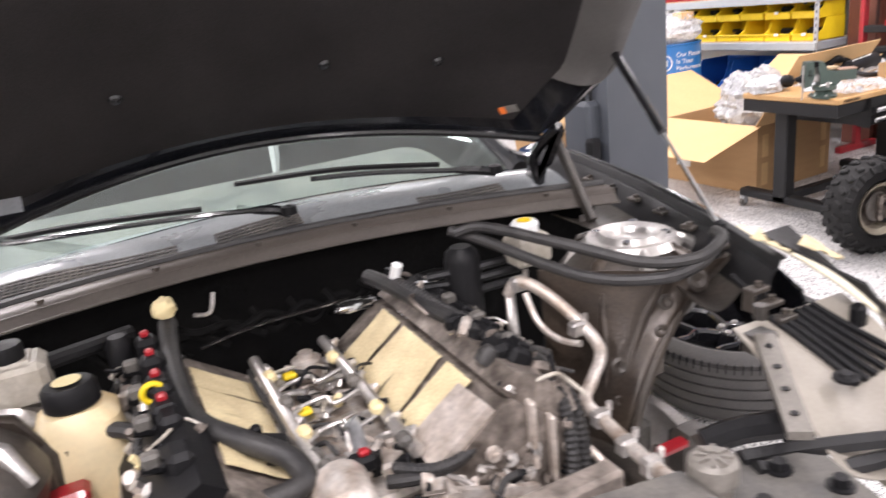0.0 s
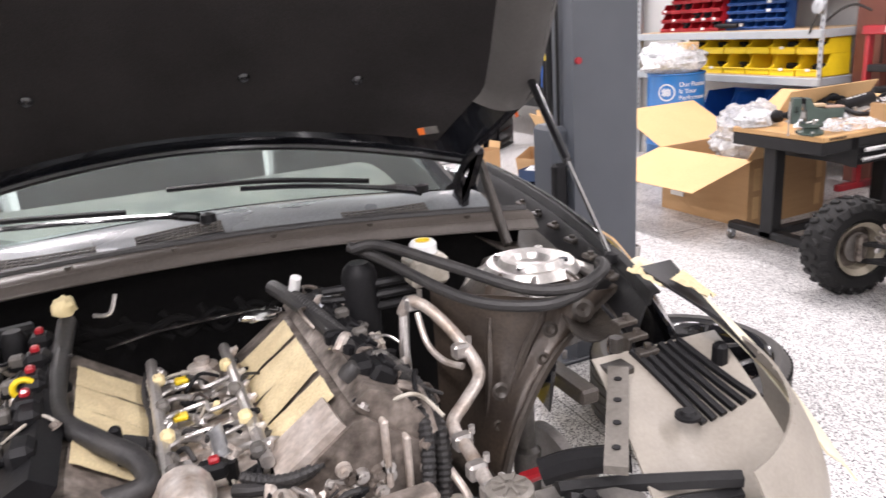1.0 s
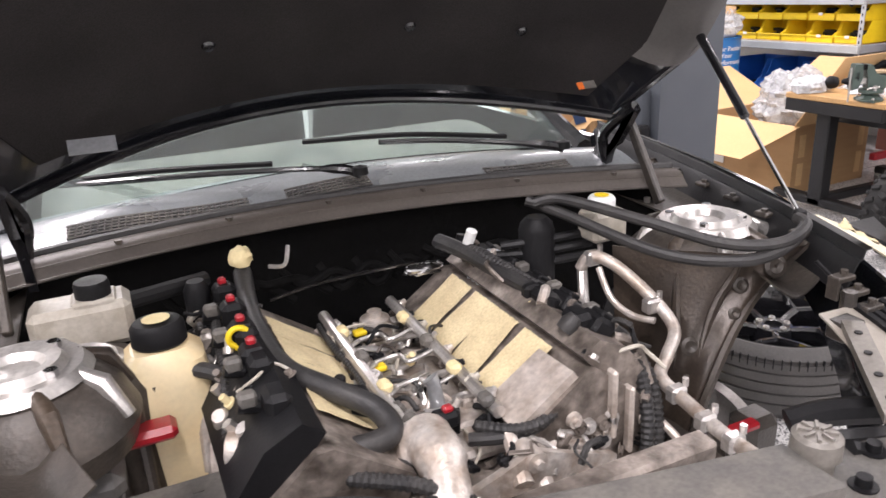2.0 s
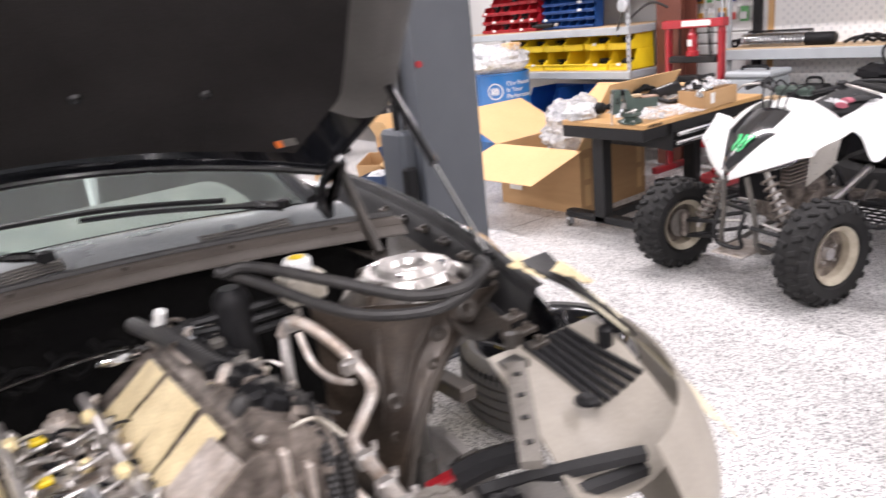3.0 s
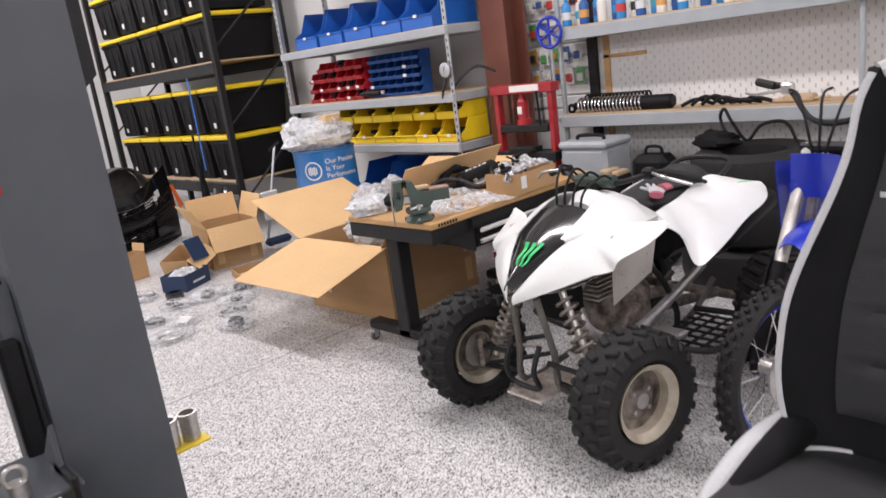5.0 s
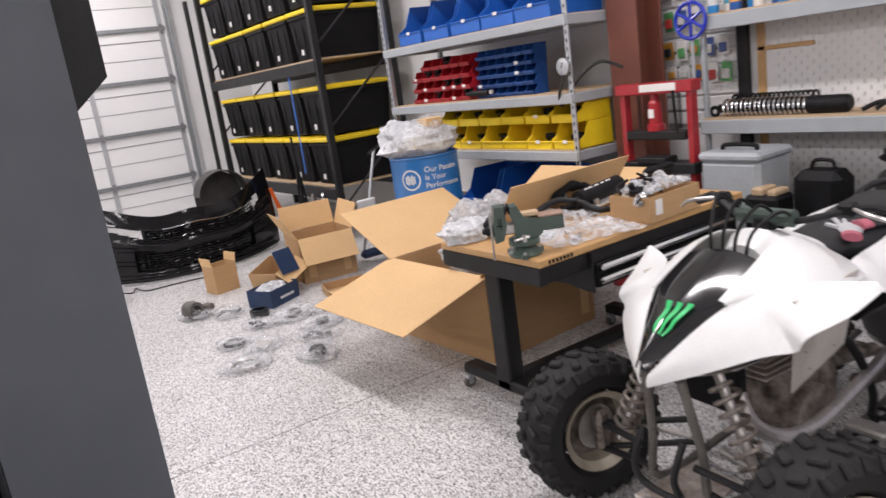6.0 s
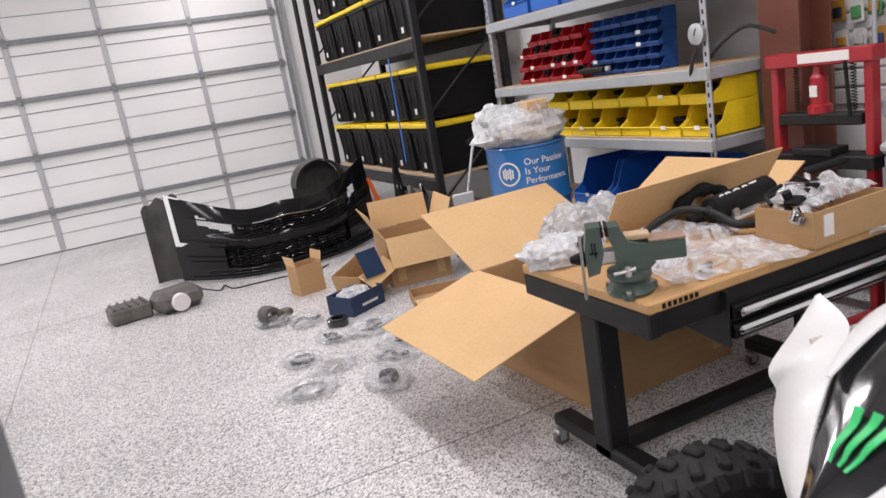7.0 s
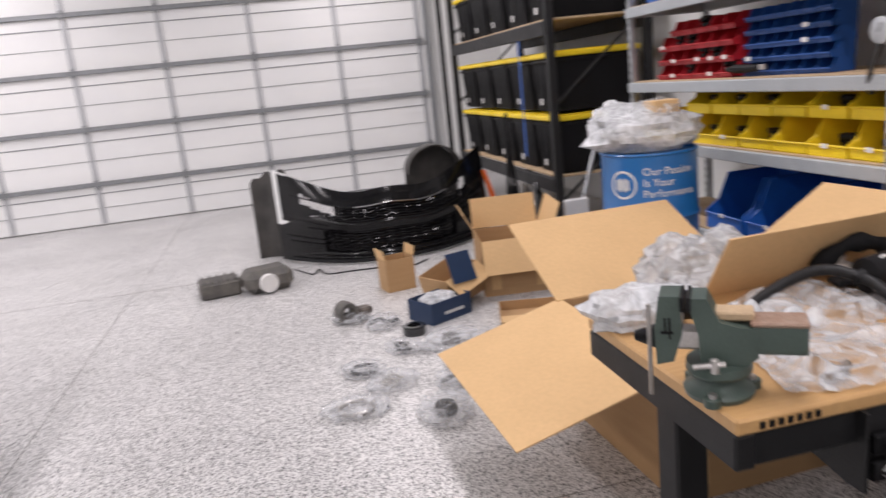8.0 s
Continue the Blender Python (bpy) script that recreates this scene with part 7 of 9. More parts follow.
def road_wheel():
    w = thing("road_wheel", "black five-spoke alloy wheel with low-profile tyre lying flat on the floor", "wheel", pose(3.36, 3.76, 0, 0, 0, 12))
    R, W, r = 0.41, 0.315, 0.335
    prof = [(r - 0.03, 0.02), (r + 0.01, 0.002), (R - 0.035, 0.012), (R - 0.012, 0.035)]
    for k in range(5):
        z = 0.07 + 0.044 * k
        prof += [(R, z - 0.017), (R, z + 0.017), (R - 0.01, z + 0.019), (R - 0.01, z + 0.025)]
    prof += [(R - 0.006, W - 0.035), (R - 0.022, W - 0.012), (R - 0.045, W + 0.002), (r + 0.006, W - 0.004), (r - 0.008, W - 0.02), (r - 0.012, 0.03)]
    ty = part("tyre", Shape().lathe(prof, n=96, closed=True), M_TREAD, w, "dusty low-profile tyre")
    cut = mesh_of(Shape().box((R - 0.006, 0, W - 0.05), (0.014, 0.005, 0.04)), "sipe")
    for k in range(84):
        part("sipe", cut, M_BLACK, ty, m=pose(0, 0, 0, 0, 0, 360 / 84 * k))
    rim = part("rim", Shape().lathe([(r - 0.03, 0.03), (r - 0.02, 0.04), (r - 0.04, 0.07), (r - 0.045, 0.16), (r - 0.035, W - 0.05), (r - 0.018, W - 0.022), (r - 0.012, W - 0.01), (r + 0.002, W - 0.002), (r + 0.004, W - 0.012), (r - 0.006, W - 0.024), (r - 0.014, 0.03)], n=96, closed=True), M_BLACKGLOSS, w, "gloss black rim")
    zh = W - 0.055

    def beam(pts, hw, dp=0.055):
        sp, rg = Shape(), []
        for j, p in enumerate(pts):
            a = pts[min(j + 1, len(pts) - 1)]
            b = pts[max(j - 1, 0)]
            t = Vector((a[0] - b[0], a[1] - b[1], 0)).normalized()
            n = Vector((-t.y, t.x, 0))
            c = Vector(p)
            q = hw[j]
            rg.append([c + n * q * 0.45, c - n * q * 0.45, c - n * q + Vector((0, 0, -0.012)), c - n * q * 0.7 + Vector((0, 0, -dp)), c + n * q * 0.7 + Vector((0, 0, -dp)), c + n * q + Vector((0, 0, -0.012))])
        return sp.rings(rg)
    root = mesh_of(beam([(0.055, 0, zh - 0.015), (0.12, 0, zh + 0.002), (0.185, 0, zh + 0.012)], (0.02, 0.017, 0.018)), "spoke_root", 20)
    forks = [mesh_of(beam([(0.176, s_ * 0.004, zh + 0.011), (0.235, s_ * 0.075, zh + 0.022), (0.296, s_ * 0.108, zh + 0.034)], (0.014, 0.013, 0.015)), "spoke_fork", 20) for s_ in (-1, 1)]
    for k in range(5):
        sp = part("spoke", root, M_BLACKGLOSS, rim, m=pose(0, 0, 0, 0, 0, 72 * k))
        for f in forks:
            part("fork", f, M_BLACKGLOSS, rim, m=pose(0, 0, 0, 0, 0, 72 * k))
        a = radians(72 * k + 36)
        part("lug_hole", Shape().lathe([(0.008, -0.004), (0.0135, -0.004), (0.0135, 0.004), (0.008, 0.004)], pose(0.058 * math.cos(a), 0.058 * math.sin(a), zh - 0.008), 16, closed=True), M_STEEL, rim)
    part("hub", Shape().lathe([(0, zh - 0.03), (0.034, zh - 0.03), (0.036, zh - 0.012), (0.042, zh - 0.01), (0.078, zh - 0.014), (0.09, zh - 0.09), (0, zh - 0.09)], n=40), M_BLACKGLOSS, rim)
    part("inner_barrel", Shape().lathe([(0, 0.03), (r - 0.03, 0.03), (r - 0.03, 0.045), (0, 0.045)], n=32), M_BLACK, rim)


road_wheel()


def chair():
    c = thing("seat_chair", "black and silver high-back vehicle seat on a black four-leg frame", "chair", pose(4.347, 2.356, 0, 0, 0, -5))

    def puff(w, d, h, e=5.0, n=28, dome=0.0):
        rings = []
        for j in range(9):
            t = -1 + 2 * j / 8
            k = (1 - abs(t) ** e) ** (1 / e) if abs(t) < 1 else 0.0
            k = max(k, 0.86)
            ring = []
            for i in range(n):
                a = 2 * math.pi * i / n
                cx, sy = math.cos(a), math.sin(a)
                rr = (abs(cx) ** e + abs(sy) ** e) ** (-1 / e)
                ring.append((w / 2 * rr * cx * k, d / 2 * rr * sy * k, t * h / 2 + dome * (1 - (rr * 0 + 1) * 0)))
            rings.append(ring)
        return rings
    seat = Shape().rings(puff(0.5, 0.52, 0.13), m=pose(-0.05, 0, 0.585, 0, 3, 0))
    s = part("seat_cushion", seat, M_CLOTHGREY, c, "charcoal padded seat cushion")
    for sy in (-1, 1):
        part("seat_bolster", Shape().tube(spline([(-0.262, sy * 0.225, 0.545), (-0.235, sy * 0.24, 0.61), (-0.14, sy * 0.25, 0.645), (0.02, sy * 0.252, 0.672), (0.2, sy * 0.235, 0.675)], 6), [0.019 + 0.0006 * k for k in range(25)], 12), M_SILVER, s, "silver side bolster")
        part("bolster_pad", Shape().tube(spline([(-0.2, sy * 0.21, 0.615), (0.0, sy * 0.212, 0.652), (0.18, sy * 0.2, 0.672)], 5), [0.028 + 0.0026 * k for k in range(11)], 12), M_CLOTH, s)
    part("front_patch", Shape().sheet(lambda u, v: (-0.303 + 0.012 * abs(2 * u - 1) ** 3, 0.082 * (2 * u - 1) * math.sqrt(1 - 0.8 * v ** 4), 0.53 + 0.09 * v - 0.012 * (2 * u - 1) ** 2 * v), 10, 6, 0.006), M_SILVER, s, "silver front patch")
    part("seat_pan", Shape().rings(puff(0.46, 0.46, 0.05), m=pose(-0.04, 0, 0.5)), M_BLACK, c)
    # back: outline tapers upward and leans back
    def back(u, v):
        k = min(1, max(0, (v - 0.34) / 0.5))
        half = 0.243 - 0.1 * k * k * (3 - 2 * k) - 2.0 * max(0, v - 0.88) ** 2 - 1.15 * max(0, 0.26 - v) ** 2
        s_ = 2 * u - 1
        y = s_ * half
        wing = -0.07 * abs(s_) ** 3 * (1 - 0.5 * v)
        return (0.17 + 0.26 * v + wing - 0.03 * math.sin(math.pi * v), y, 0.62 + 0.97 * v - 0.03 * s_ * s_ * v)
    b = part("backrest", Shape().sheet(back, 20, 26, -0.09), M_CLOTH, c, "black cloth high backrest")
    for sy in (0, 1):
        part("back_trim", Shape().tube([Vector(back(sy, 0.02 + 0.96 * k / 24)) + Vector((0.02, 0.008 if sy else -0.008, 0)) for k in range(25)], [0.019] * 25, 10), M_SILVER, b, "silver vinyl edge")
    for sy in (-1, 1):
        part("lower_trim", Shape().tube([Vector(back(0.5 + sy * (0.5 - 0.28 * k / 8), 0.015)) + Vector((0.01, 0, -0.004)) for k in range(9)], 0.017, 10), M_SILVER, b, "silver vinyl edge")
    part("top_trim", Shape().tube([Vector(back(k / 14, 0.985)) + Vector((0.02, 0, 0.0)) for k in range(15)], 0.024, 10), M_SILVER, b, "silver vinyl edge")

    def panel(u, v):
        return Vector(back(0.24 + 0.52 * u, 0.12 + 0.8 * v)) + Vector((-0.007 - 0.01 * math.sin(math.pi * u) * (1 if (v * 6) % 1 > 0.06 else 0.2), 0, 0))
    part("centre_panel", Shape().sheet(panel, 12, 48, 0.004), M_CLOTHGREY, b, "charcoal quilted centre panel")
    lt = Shape()
    for k in range(9):
        p = Vector(panel(0.12 + 0.095 * k, 0.69))
        lt.box((p.x - 0.005, p.y, p.z), (0.003, 0.014, 0.013))
    part("lettering_bar", lt, M_SILVER, b, "grey embroidered lettering")
    for sx in (-1, 1):
        for sy in (-1, 1):
            part("leg", Shape().tube(spline([(sx * 0.12 - 0.03, sy * 0.2, 0.48), (sx * 0.2, sy * 0.225, 0.4), (sx * 0.225, sy * 0.25, 0.3), (sx * 0.23, sy * 0.255, 0.02)], 5), 0.014, 10), M_BLACKGLOSS, c, "black tube leg")
            part("foot", Shape().cyl((sx * 0.23, sy * 0.255, 0), (sx * 0.23, sy * 0.255, 0.05), 0.02, n=12), M_BLACK, c)
    part("rail", Shape().tube([(-0.22, -0.2, 0.49), (-0.22, 0.2, 0.49)], 0.014, 8).tube([(0.16, -0.2, 0.49), (0.16, 0.2, 0.49)], 0.014, 8), M_BLACKPAINT, c)
    part("hinge_plate", Shape().box((0.19, 0.24, 0.62), (0.06, 0.02, 0.16), 0.006).box((0.19, -0.24, 0.62), (0.06, 0.02, 0.16), 0.006), M_GALV, c)


chair()


# ---- quad bike ----
M_SHIELD = material("dull_grey_shield", (0.66, 0.63, 0.57), 0.45, 0.3, var=0.1, scale=9, bump=0.1, col2=(0.5, 0.46, 0.4))
def knobby(R, W, rr):
    """Carcass and the two kinds of lug of a knobby tyre."""
    prof = [(rr, -W / 2 + 0.02), (rr + 0.02, -W / 2), (R * 0.82, -W / 2 - 0.005), (R * 0.94, -W / 2 + 0.015), (R * 0.975, -W / 2 + 0.04), (R * 0.98, 0), (R * 0.975, W / 2 - 0.04), (R * 0.94, W / 2 - 0.015), (R * 0.82, W / 2 + 0.005), (rr + 0.02, W / 2), (rr, W / 2 - 0.02)]
    crown = mesh_of(Shape().box((0, 0, 0), (0.024, 0.034, W * 0.3), 0.006), "crown_lug")
    side = mesh_of(Shape().box((0, 0, 0), (0.05, 0.028, 0.022), 0.006), "side_lug")
    return mesh_of(Shape().lathe(prof, n=48, closed=True), "knobby_tyre"), crown, side, R, W


def put_tyre(kit, wheel):
    body, crown, side, R, W = kit
    part("tyre", body, M_RUBBER, wheel, "black knobby tyre")
    n = 22
    for k in range(n):
        a = 360 / n * k
        for s in (-1, 1):
            part("tread_lug", crown, M_RUBBER, wheel, m=pose(0, 0, 0, 0, 0, a + (s * 4)) @ pose(R * 0.985, 0, s * W * 0.2, s * 22, 0, 0))
            part("side_lug", side, M_RUBBER, wheel, m=pose(0, 0, 0, 0, 0, a + 8 + s * 4) @ pose(R * 0.9, 0, s * (W * 0.47), 0, s * 38, 0))


def quad():
    Q = thing("quad_bike", "white sport quad bike with knobby tyres and cream wheels", "quad bike", pose(5.11, 3.89, 0, 0, 0, -3.5) @ Matrix.Scale(1.04, 4))
    qp = lambda n, s, m_, l="", parent=None, mm=None: part(n, s, m_, parent or Q, l, mm)
    R, W = 0.275, 0.185
    tm, tr = knobby(R, W, 0.158), knobby(0.255, 0.27, 0.145)
    rimp = Shape().lathe([(1.07 * r_, z_) for r_, z_ in [(0.118, -W / 2 + 0.03), (0.14, -W / 2 + 0.012), (0.146, -W / 2 + 0.005), (0.14, -W / 2 + 0.02), (0.126, -W / 2 + 0.04), (0.12, 0.02), (0.126, W / 2 - 0.04), (0.14, W / 2 - 0.02), (0.147, W / 2 - 0.004), (0.14, W / 2 - 0.006), (0.118, W / 2 - 0.03)]], n=40, closed=True)
    rim_m = mesh_of(rimp, "rim")
    disc_m = mesh_of(Shape().lathe([(0.02, 0.02), (0.07, 0.03), (0.09, 0.015), (0.14, 0.02), (0.14, 0.005), (0.02, 0.005)], n=32, closed=True), "wheel_disc")
    for x, ys, z, tmesh, w_ in ((0, 0.465, R, tm, W), (1.27, 0.45, 0.255, tr, 0.27)):
        for s in (-1, 1):
            wh = new("wheel")
            wh.parent = Q
            wh.matrix_basis = pose(x, s * ys, z, -90 * s, 0, -9 if x == 0 else 0)
            put_tyre(tmesh, wh)
            part("rim", rim_m, M_CREAM, wh, "cream painted rim")
            part("wheel_disc", disc_m, M_ALUDARK, wh)
            hb = Shape().cyl((0, 0, -0.03), (0, 0, 0.05), 0.032, n=16)
            for k in range(4):
                a = radians(90 * k + 45)
                hb.cyl((0.055 * math.cos(a), 0.055 * math.sin(a), 0.02), (0.055 * math.cos(a), 0.055 * math.sin(a), 0.045), 0.009, n=6)
            part("hub", hb, M_STEEL, wh)
    # front plastics
    def lerp_path(pts, t):
        k = min(int(t * (len(pts) - 1)), len(pts) - 2)
        f = t * (len(pts) - 1) - k
        return Vector(pts[k]).lerp(Vector(pts[k + 1]), f)
    for s in (-1, 1):
        inner = spline([(-0.16, s * 0.02, 0.675), (-0.06, s * 0.085, 0.775), (0.04, s * 0.135, 0.845), (0.15, s * 0.185, 0.885), (0.26, s * 0.27, 0.893), (0.345, s * 0.42, 0.9)], 6)
        outer = spline([(-0.165, s * 0.015, 0.635), (-0.07, s * 0.16, 0.69), (0.03, s * 0.27, 0.735), (0.1, s * 0.33, 0.745), (0.11, s * 0.36, 0.79), (0.24, s * 0.41, 0.83), (0.35, s * 0.44, 0.885)], 6)

        def fender(u, v, inner=inner, outer=outer):
            p = lerp_path(inner, u).lerp(lerp_path(outer, u), v)
            return p + Vector((-0.008 * math.sin(math.pi * v), 0, 0.014 * math.sin(math.pi * v) * math.sin(math.pi * min(1, u * 1.15))))
        f = qp("front_fender", Shape().sheet(fender, 34, 12, 0.005), M_WHITEPL, "white front fender")
        sin_ = spline([(0.04, s * 0.125, 0.872), (0.16, s * 0.13, 0.925), (0.32, s * 0.12, 0.985), (0.46, s * 0.115, 0.965), (0.64, s * 0.14, 0.86)], 6)
        sout = spline([(0.05, s * 0.135, 0.862), (0.18, s * 0.22, 0.865), (0.32, s * 0.285, 0.86), (0.48, s * 0.28, 0.835), (0.64, s * 0.22, 0.81)], 6)
        qp("tank_shroud", Shape().sheet(lambda u, v, a=sin_, b=sout: lerp_path(a, u).lerp(lerp_path(b, u), v) + Vector((0, s * 0.01 * math.sin(math.pi * v), 0.012 * math.sin(math.pi * v) * math.sin(math.pi * u))), 28, 10, 0.005), M_WHITEPL, "white tank shroud")
        # side shield below tank
        qp("side_shield", Shape().sheet(lambda u, v, s=s: (0.16 + 0.36 * u + 0.05 * v * (1 - u), s * (0.285 - 0.02 * u - 0.05 * v), 0.87 - (0.32 - 0.06 * u) * v - 0.03 * math.sin(math.pi * v) * (1 - u)), 14, 12, 0.005), M_SHIELD, "pale heat shield with rivets")
        for ru, rv_ in ((0.15, 0.2), (0.5, 0.12), (0.85, 0.2), (0.2, 0.55), (0.8, 0.55), (0.3, 0.85), (0.75, 0.85)):
            q = Vector((0.16 + 0.36 * ru + 0.05 * rv_ * (1 - ru), s * (0.285 - 0.02 * ru - 0.05 * rv_), 0.87 - (0.32 - 0.06 * ru) * rv_ - 0.03 * math.sin(math.pi * rv_) * (1 - ru)))
            qp("rivet", Shape().lathe([(0, 0.006), (0.006, 0.004), (0.007, 0), (0, 0)], pose(q.x, q.y, q.z, -85 * s, 0, 0), 10), M_DARKSTEEL)
        # headlamp
        qp("headlamp", Shape().rings([[(-0.08 + 0.05 * k + 0.02 * math.cos(a), s * (0.11 + 0.035 * k) + 0.03 * r * math.cos(a), 0.68 + 0.014 * k + 0.035 * r * math.sin(a)) for a in (2 * math.pi * i / 14 for i in range(14))] for k, r in enumerate((0.3, 0.8, 1.0, 0.95, 0.6))]), M_CHROME, "clear chromed headlamp")
        # rear fender
        inr = spline([(0.6, s * 0.17, 0.83), (0.72, s * 0.15, 0.845), (0.86, s * 0.15, 0.865), (1.0, s * 0.15, 0.9), (1.14, s * 0.15, 0.92), (1.28, s * 0.18, 0.88), (1.4, s * 0.25, 0.83)], 6)
        our = spline([(0.6, s * 0.23, 0.8), (0.67, s * 0.28, 0.74), (0.66, s * 0.36, 0.61), (0.78, s * 0.405, 0.66), (1.0, s * 0.415, 0.75), (1.24, s * 0.39, 0.785), (1.4, s * 0.31, 0.81)], 6)
        qp("rear_fender", Shape().sheet(lambda u, v, inr=inr, our=our: lerp_path(inr, u).lerp(lerp_path(our, u), v) + Vector((0, 0, 0.018 * math.sin(math.pi * v))), 26, 10, 0.005), M_WHITEPL, "white rear fender")
        # green scuffs
        qp("decal", Shape().sheet(lambda u, v, inr=inr, our=our: lerp_path(inr, 0.8 + 0.12 * u).lerp(lerp_path(our, 0.8 + 0.12 * u), 0.35 + 0.12 * v) + Vector((0, 0, 0.022)), 6, 4), M_GREEN, "worn green decal")
        # A-arms, shocks, tie rods
        for za, xa in ((0.3, -0.02), (0.2, 0.02)):
            qp("a_arm", Shape().tube([(xa - 0.06, s * 0.1, za + 0.06), (0.0, s * 0.4, za)], 0.012, 8).tube([(xa + 0.18, s * 0.1, za + 0.06), (0.0, s * 0.4, za)], 0.012, 8), M_BLACKPAINT, "black suspension arm")
        t0, t1 = Vector((0.02, s * 0.12, 0.66)), Vector((0.0, s * 0.3, 0.28))
        sk = qp("shock_absorber", Shape().tube([t0, t1], 0.016, 10), M_STEEL, "coil-over shock")
        ax = (t1 - t0).normalized()
        e1 = ax.cross(Vector((1, 0, 0))).normalized()
        e2 = ax.cross(e1)
        part("spring", Shape().tube([t0.lerp(t1, 0.1 + 0.78 * k / 120) + (e1 * math.cos(k * 0.42) + e2 * math.sin(k * 0.42)) * 0.04 for k in range(121)], 0.0075, 8), M_ALUDARK, sk, "bright coil spring")
        qp("tie_rod", Shape().cyl((0.1, s * 0.06, 0.33), (0.07, s * 0.4, 0.29), 0.009, n=8), M_STEEL)
        qp("knuckle", Shape().box((0.0, s * 0.4, 0.275), (0.06, 0.05, 0.16), 0.015), M_ALUDARK)
        qp("brake_disc", Shape().lathe([(0.03, -0.003), (0.085, -0.003), (0.085, 0.003), (0.03, 0.003)], pose(0, s * 0.43, 0.275, 90, 0, 0), 24, closed=True), M_STEEL)
        # frame, bumper, footwell
        qp("frame_tube", Shape().tube(spline([(-0.08, s * 0.07, 0.64), (-0.04, s * 0.1, 0.4), (0.0, s * 0.12, 0.2), (0.4, s * 0.15, 0.2), (0.9, s * 0.15, 0.24), (1.2, s * 0.12, 0.36)], 5), 0.015, 8), M_DUSTY, "dusty steel frame tube")
        qp("frame_tube", Shape().tube(spline([(0.3, s * 0.07, 0.82), (0.6, s * 0.16, 0.6), (0.75, s * 0.18, 0.36), (0.78, s * 0.16, 0.22)], 5), 0.015, 8), M_BLACKPAINT)
        qp("nerf_bar", Shape().tube(spline([(0.42, s * 0.18, 0.28), (0.45, s * 0.42, 0.3), (0.55, s * 0.52, 0.29), (0.9, s * 0.5, 0.28), (0.98, s * 0.42, 0.28), (0.95, s * 0.16, 0.28)], 6), 0.016, 8), M_BLACKPAINT, "black nerf bar")
        nt = Shape()
        for k in range(7):
            nt.box((0.5 + 0.065 * k, s * 0.34, 0.282), (0.02, 0.28, 0.008), 0.002)
        for k in range(4):
            nt.box((0.7, s * (0.24 + 0.065 * k), 0.277), (0.44, 0.02, 0.006), 0.002)
        qp("foot_net", nt, M_BLACK, "black footwell webbing")
        qp("foot_peg", Shape().box((0.52, s * 0.3, 0.33), (0.07, 0.14, 0.03), 0.008), M_STEEL)
    qp("front_bumper", Shape().tube(spline([(-0.1, 0.08, 0.44), (-0.15, 0.08, 0.34), (-0.12, 0.07, 0.25), (-0.12, -0.07, 0.25), (-0.15, -0.08, 0.34), (-0.1, -0.08, 0.44)], 6), 0.012, 8), M_BLACKPAINT, "black front bumper tube")
    qp("skid_plate", Shape().box((0.0, 0, 0.2), (0.3, 0.2, 0.012), 0.004), M_ALU)
    # nose cover with green mark
    qp("nose_cover", Shape().sheet(lambda u, v: (-0.175 + 0.42 * u, (2 * v - 1) * (0.02 + 0.135 * min(1, u * 1.6)), 0.692 + 0.3 * u - 0.06 * u * u + 0.032 * math.sin(math.pi * v)), 16, 10, 0.006), M_BLACKGLOSS, "gloss black nose cover")
    mk = Shape()
    for k in range(3):
        yy = -0.045 + 0.035 * k
        mk.sheet(lambda u, v, yy=yy, k=k: (-0.1 + 0.11 * u + 0.008 * math.sin(u * 9 + k), yy * (0.55 + 0.5 * u) + 0.014 * (v - 0.5) * (0.5 + u), 0.778 + 0.074 * u + 0.004), 8, 2, 0.002)
    qp("green_mark", mk, M_GREEN, "green claw-shaped decal")
    # handlebar, cables
    hb = qp("handlebar", Shape().tube(spline([(0.62, 0.4, 1.02), (0.55, 0.28, 1.06), (0.46, 0.1, 1.02), (0.46, -0.1, 1.02), (0.55, -0.28, 1.06), (0.62, -0.4, 1.02)], 6), 0.012, 10), M_BLACKPAINT, "black handlebar")
    for s in (-1, 1):
        part("grip", Shape().tube([(0.56, s * 0.3, 1.055), (0.63, s * 0.42, 1.015)], 0.018, 10), M_RUBBER, hb)
        part("lever", Shape().tube(spline([(0.52, s * 0.25, 1.06), (0.48, s * 0.34, 1.05), (0.54, s * 0.43, 1.01)], 5), 0.007, 6), M_STEEL, hb)
        part("switch_box", Shape().box((0.53, s * 0.23, 1.055), (0.05, 0.06, 0.05), 0.012), M_BLACK, hb)
    part("bar_pad", Shape().tube([(0.45, 0.1, 1.03), (0.45, -0.1, 1.03)], 0.03, 10), M_VISE, hb, "dark green bar pad")
    for k in range(4):
        y = -0.09 + 0.06 * k
        qp("cable", Shape().tube(spline([(0.46, y, 1.03), (0.36, y * 1.2, 1.07 + 0.015 * k), (0.26, y * 0.8, 1.0), (0.26, y * 0.6, 0.8)], 6), 0.006, 6), M_BLACK)
    # tank, seat
    qp("tank_cover", Shape().rings([[(x, w * math.cos(a), z + h * max(-0.5, math.sin(a))) for a in (2 * math.pi * i / 20 for i in range(20))] for x, w, z, h in ((0.32, 0.08, 0.9, 0.06), (0.4, 0.12, 0.92, 0.08), (0.52, 0.13, 0.9, 0.07), (0.66, 0.1, 0.86, 0.05))]), M_WHITEPL, "white tank cover with worn green print")
    qp("tank_cap", Shape().lathe([(0, 0.04), (0.035, 0.035), (0.04, 0), (0, 0)], pose(0.44, 0, 0.99), 18), M_BLACK)
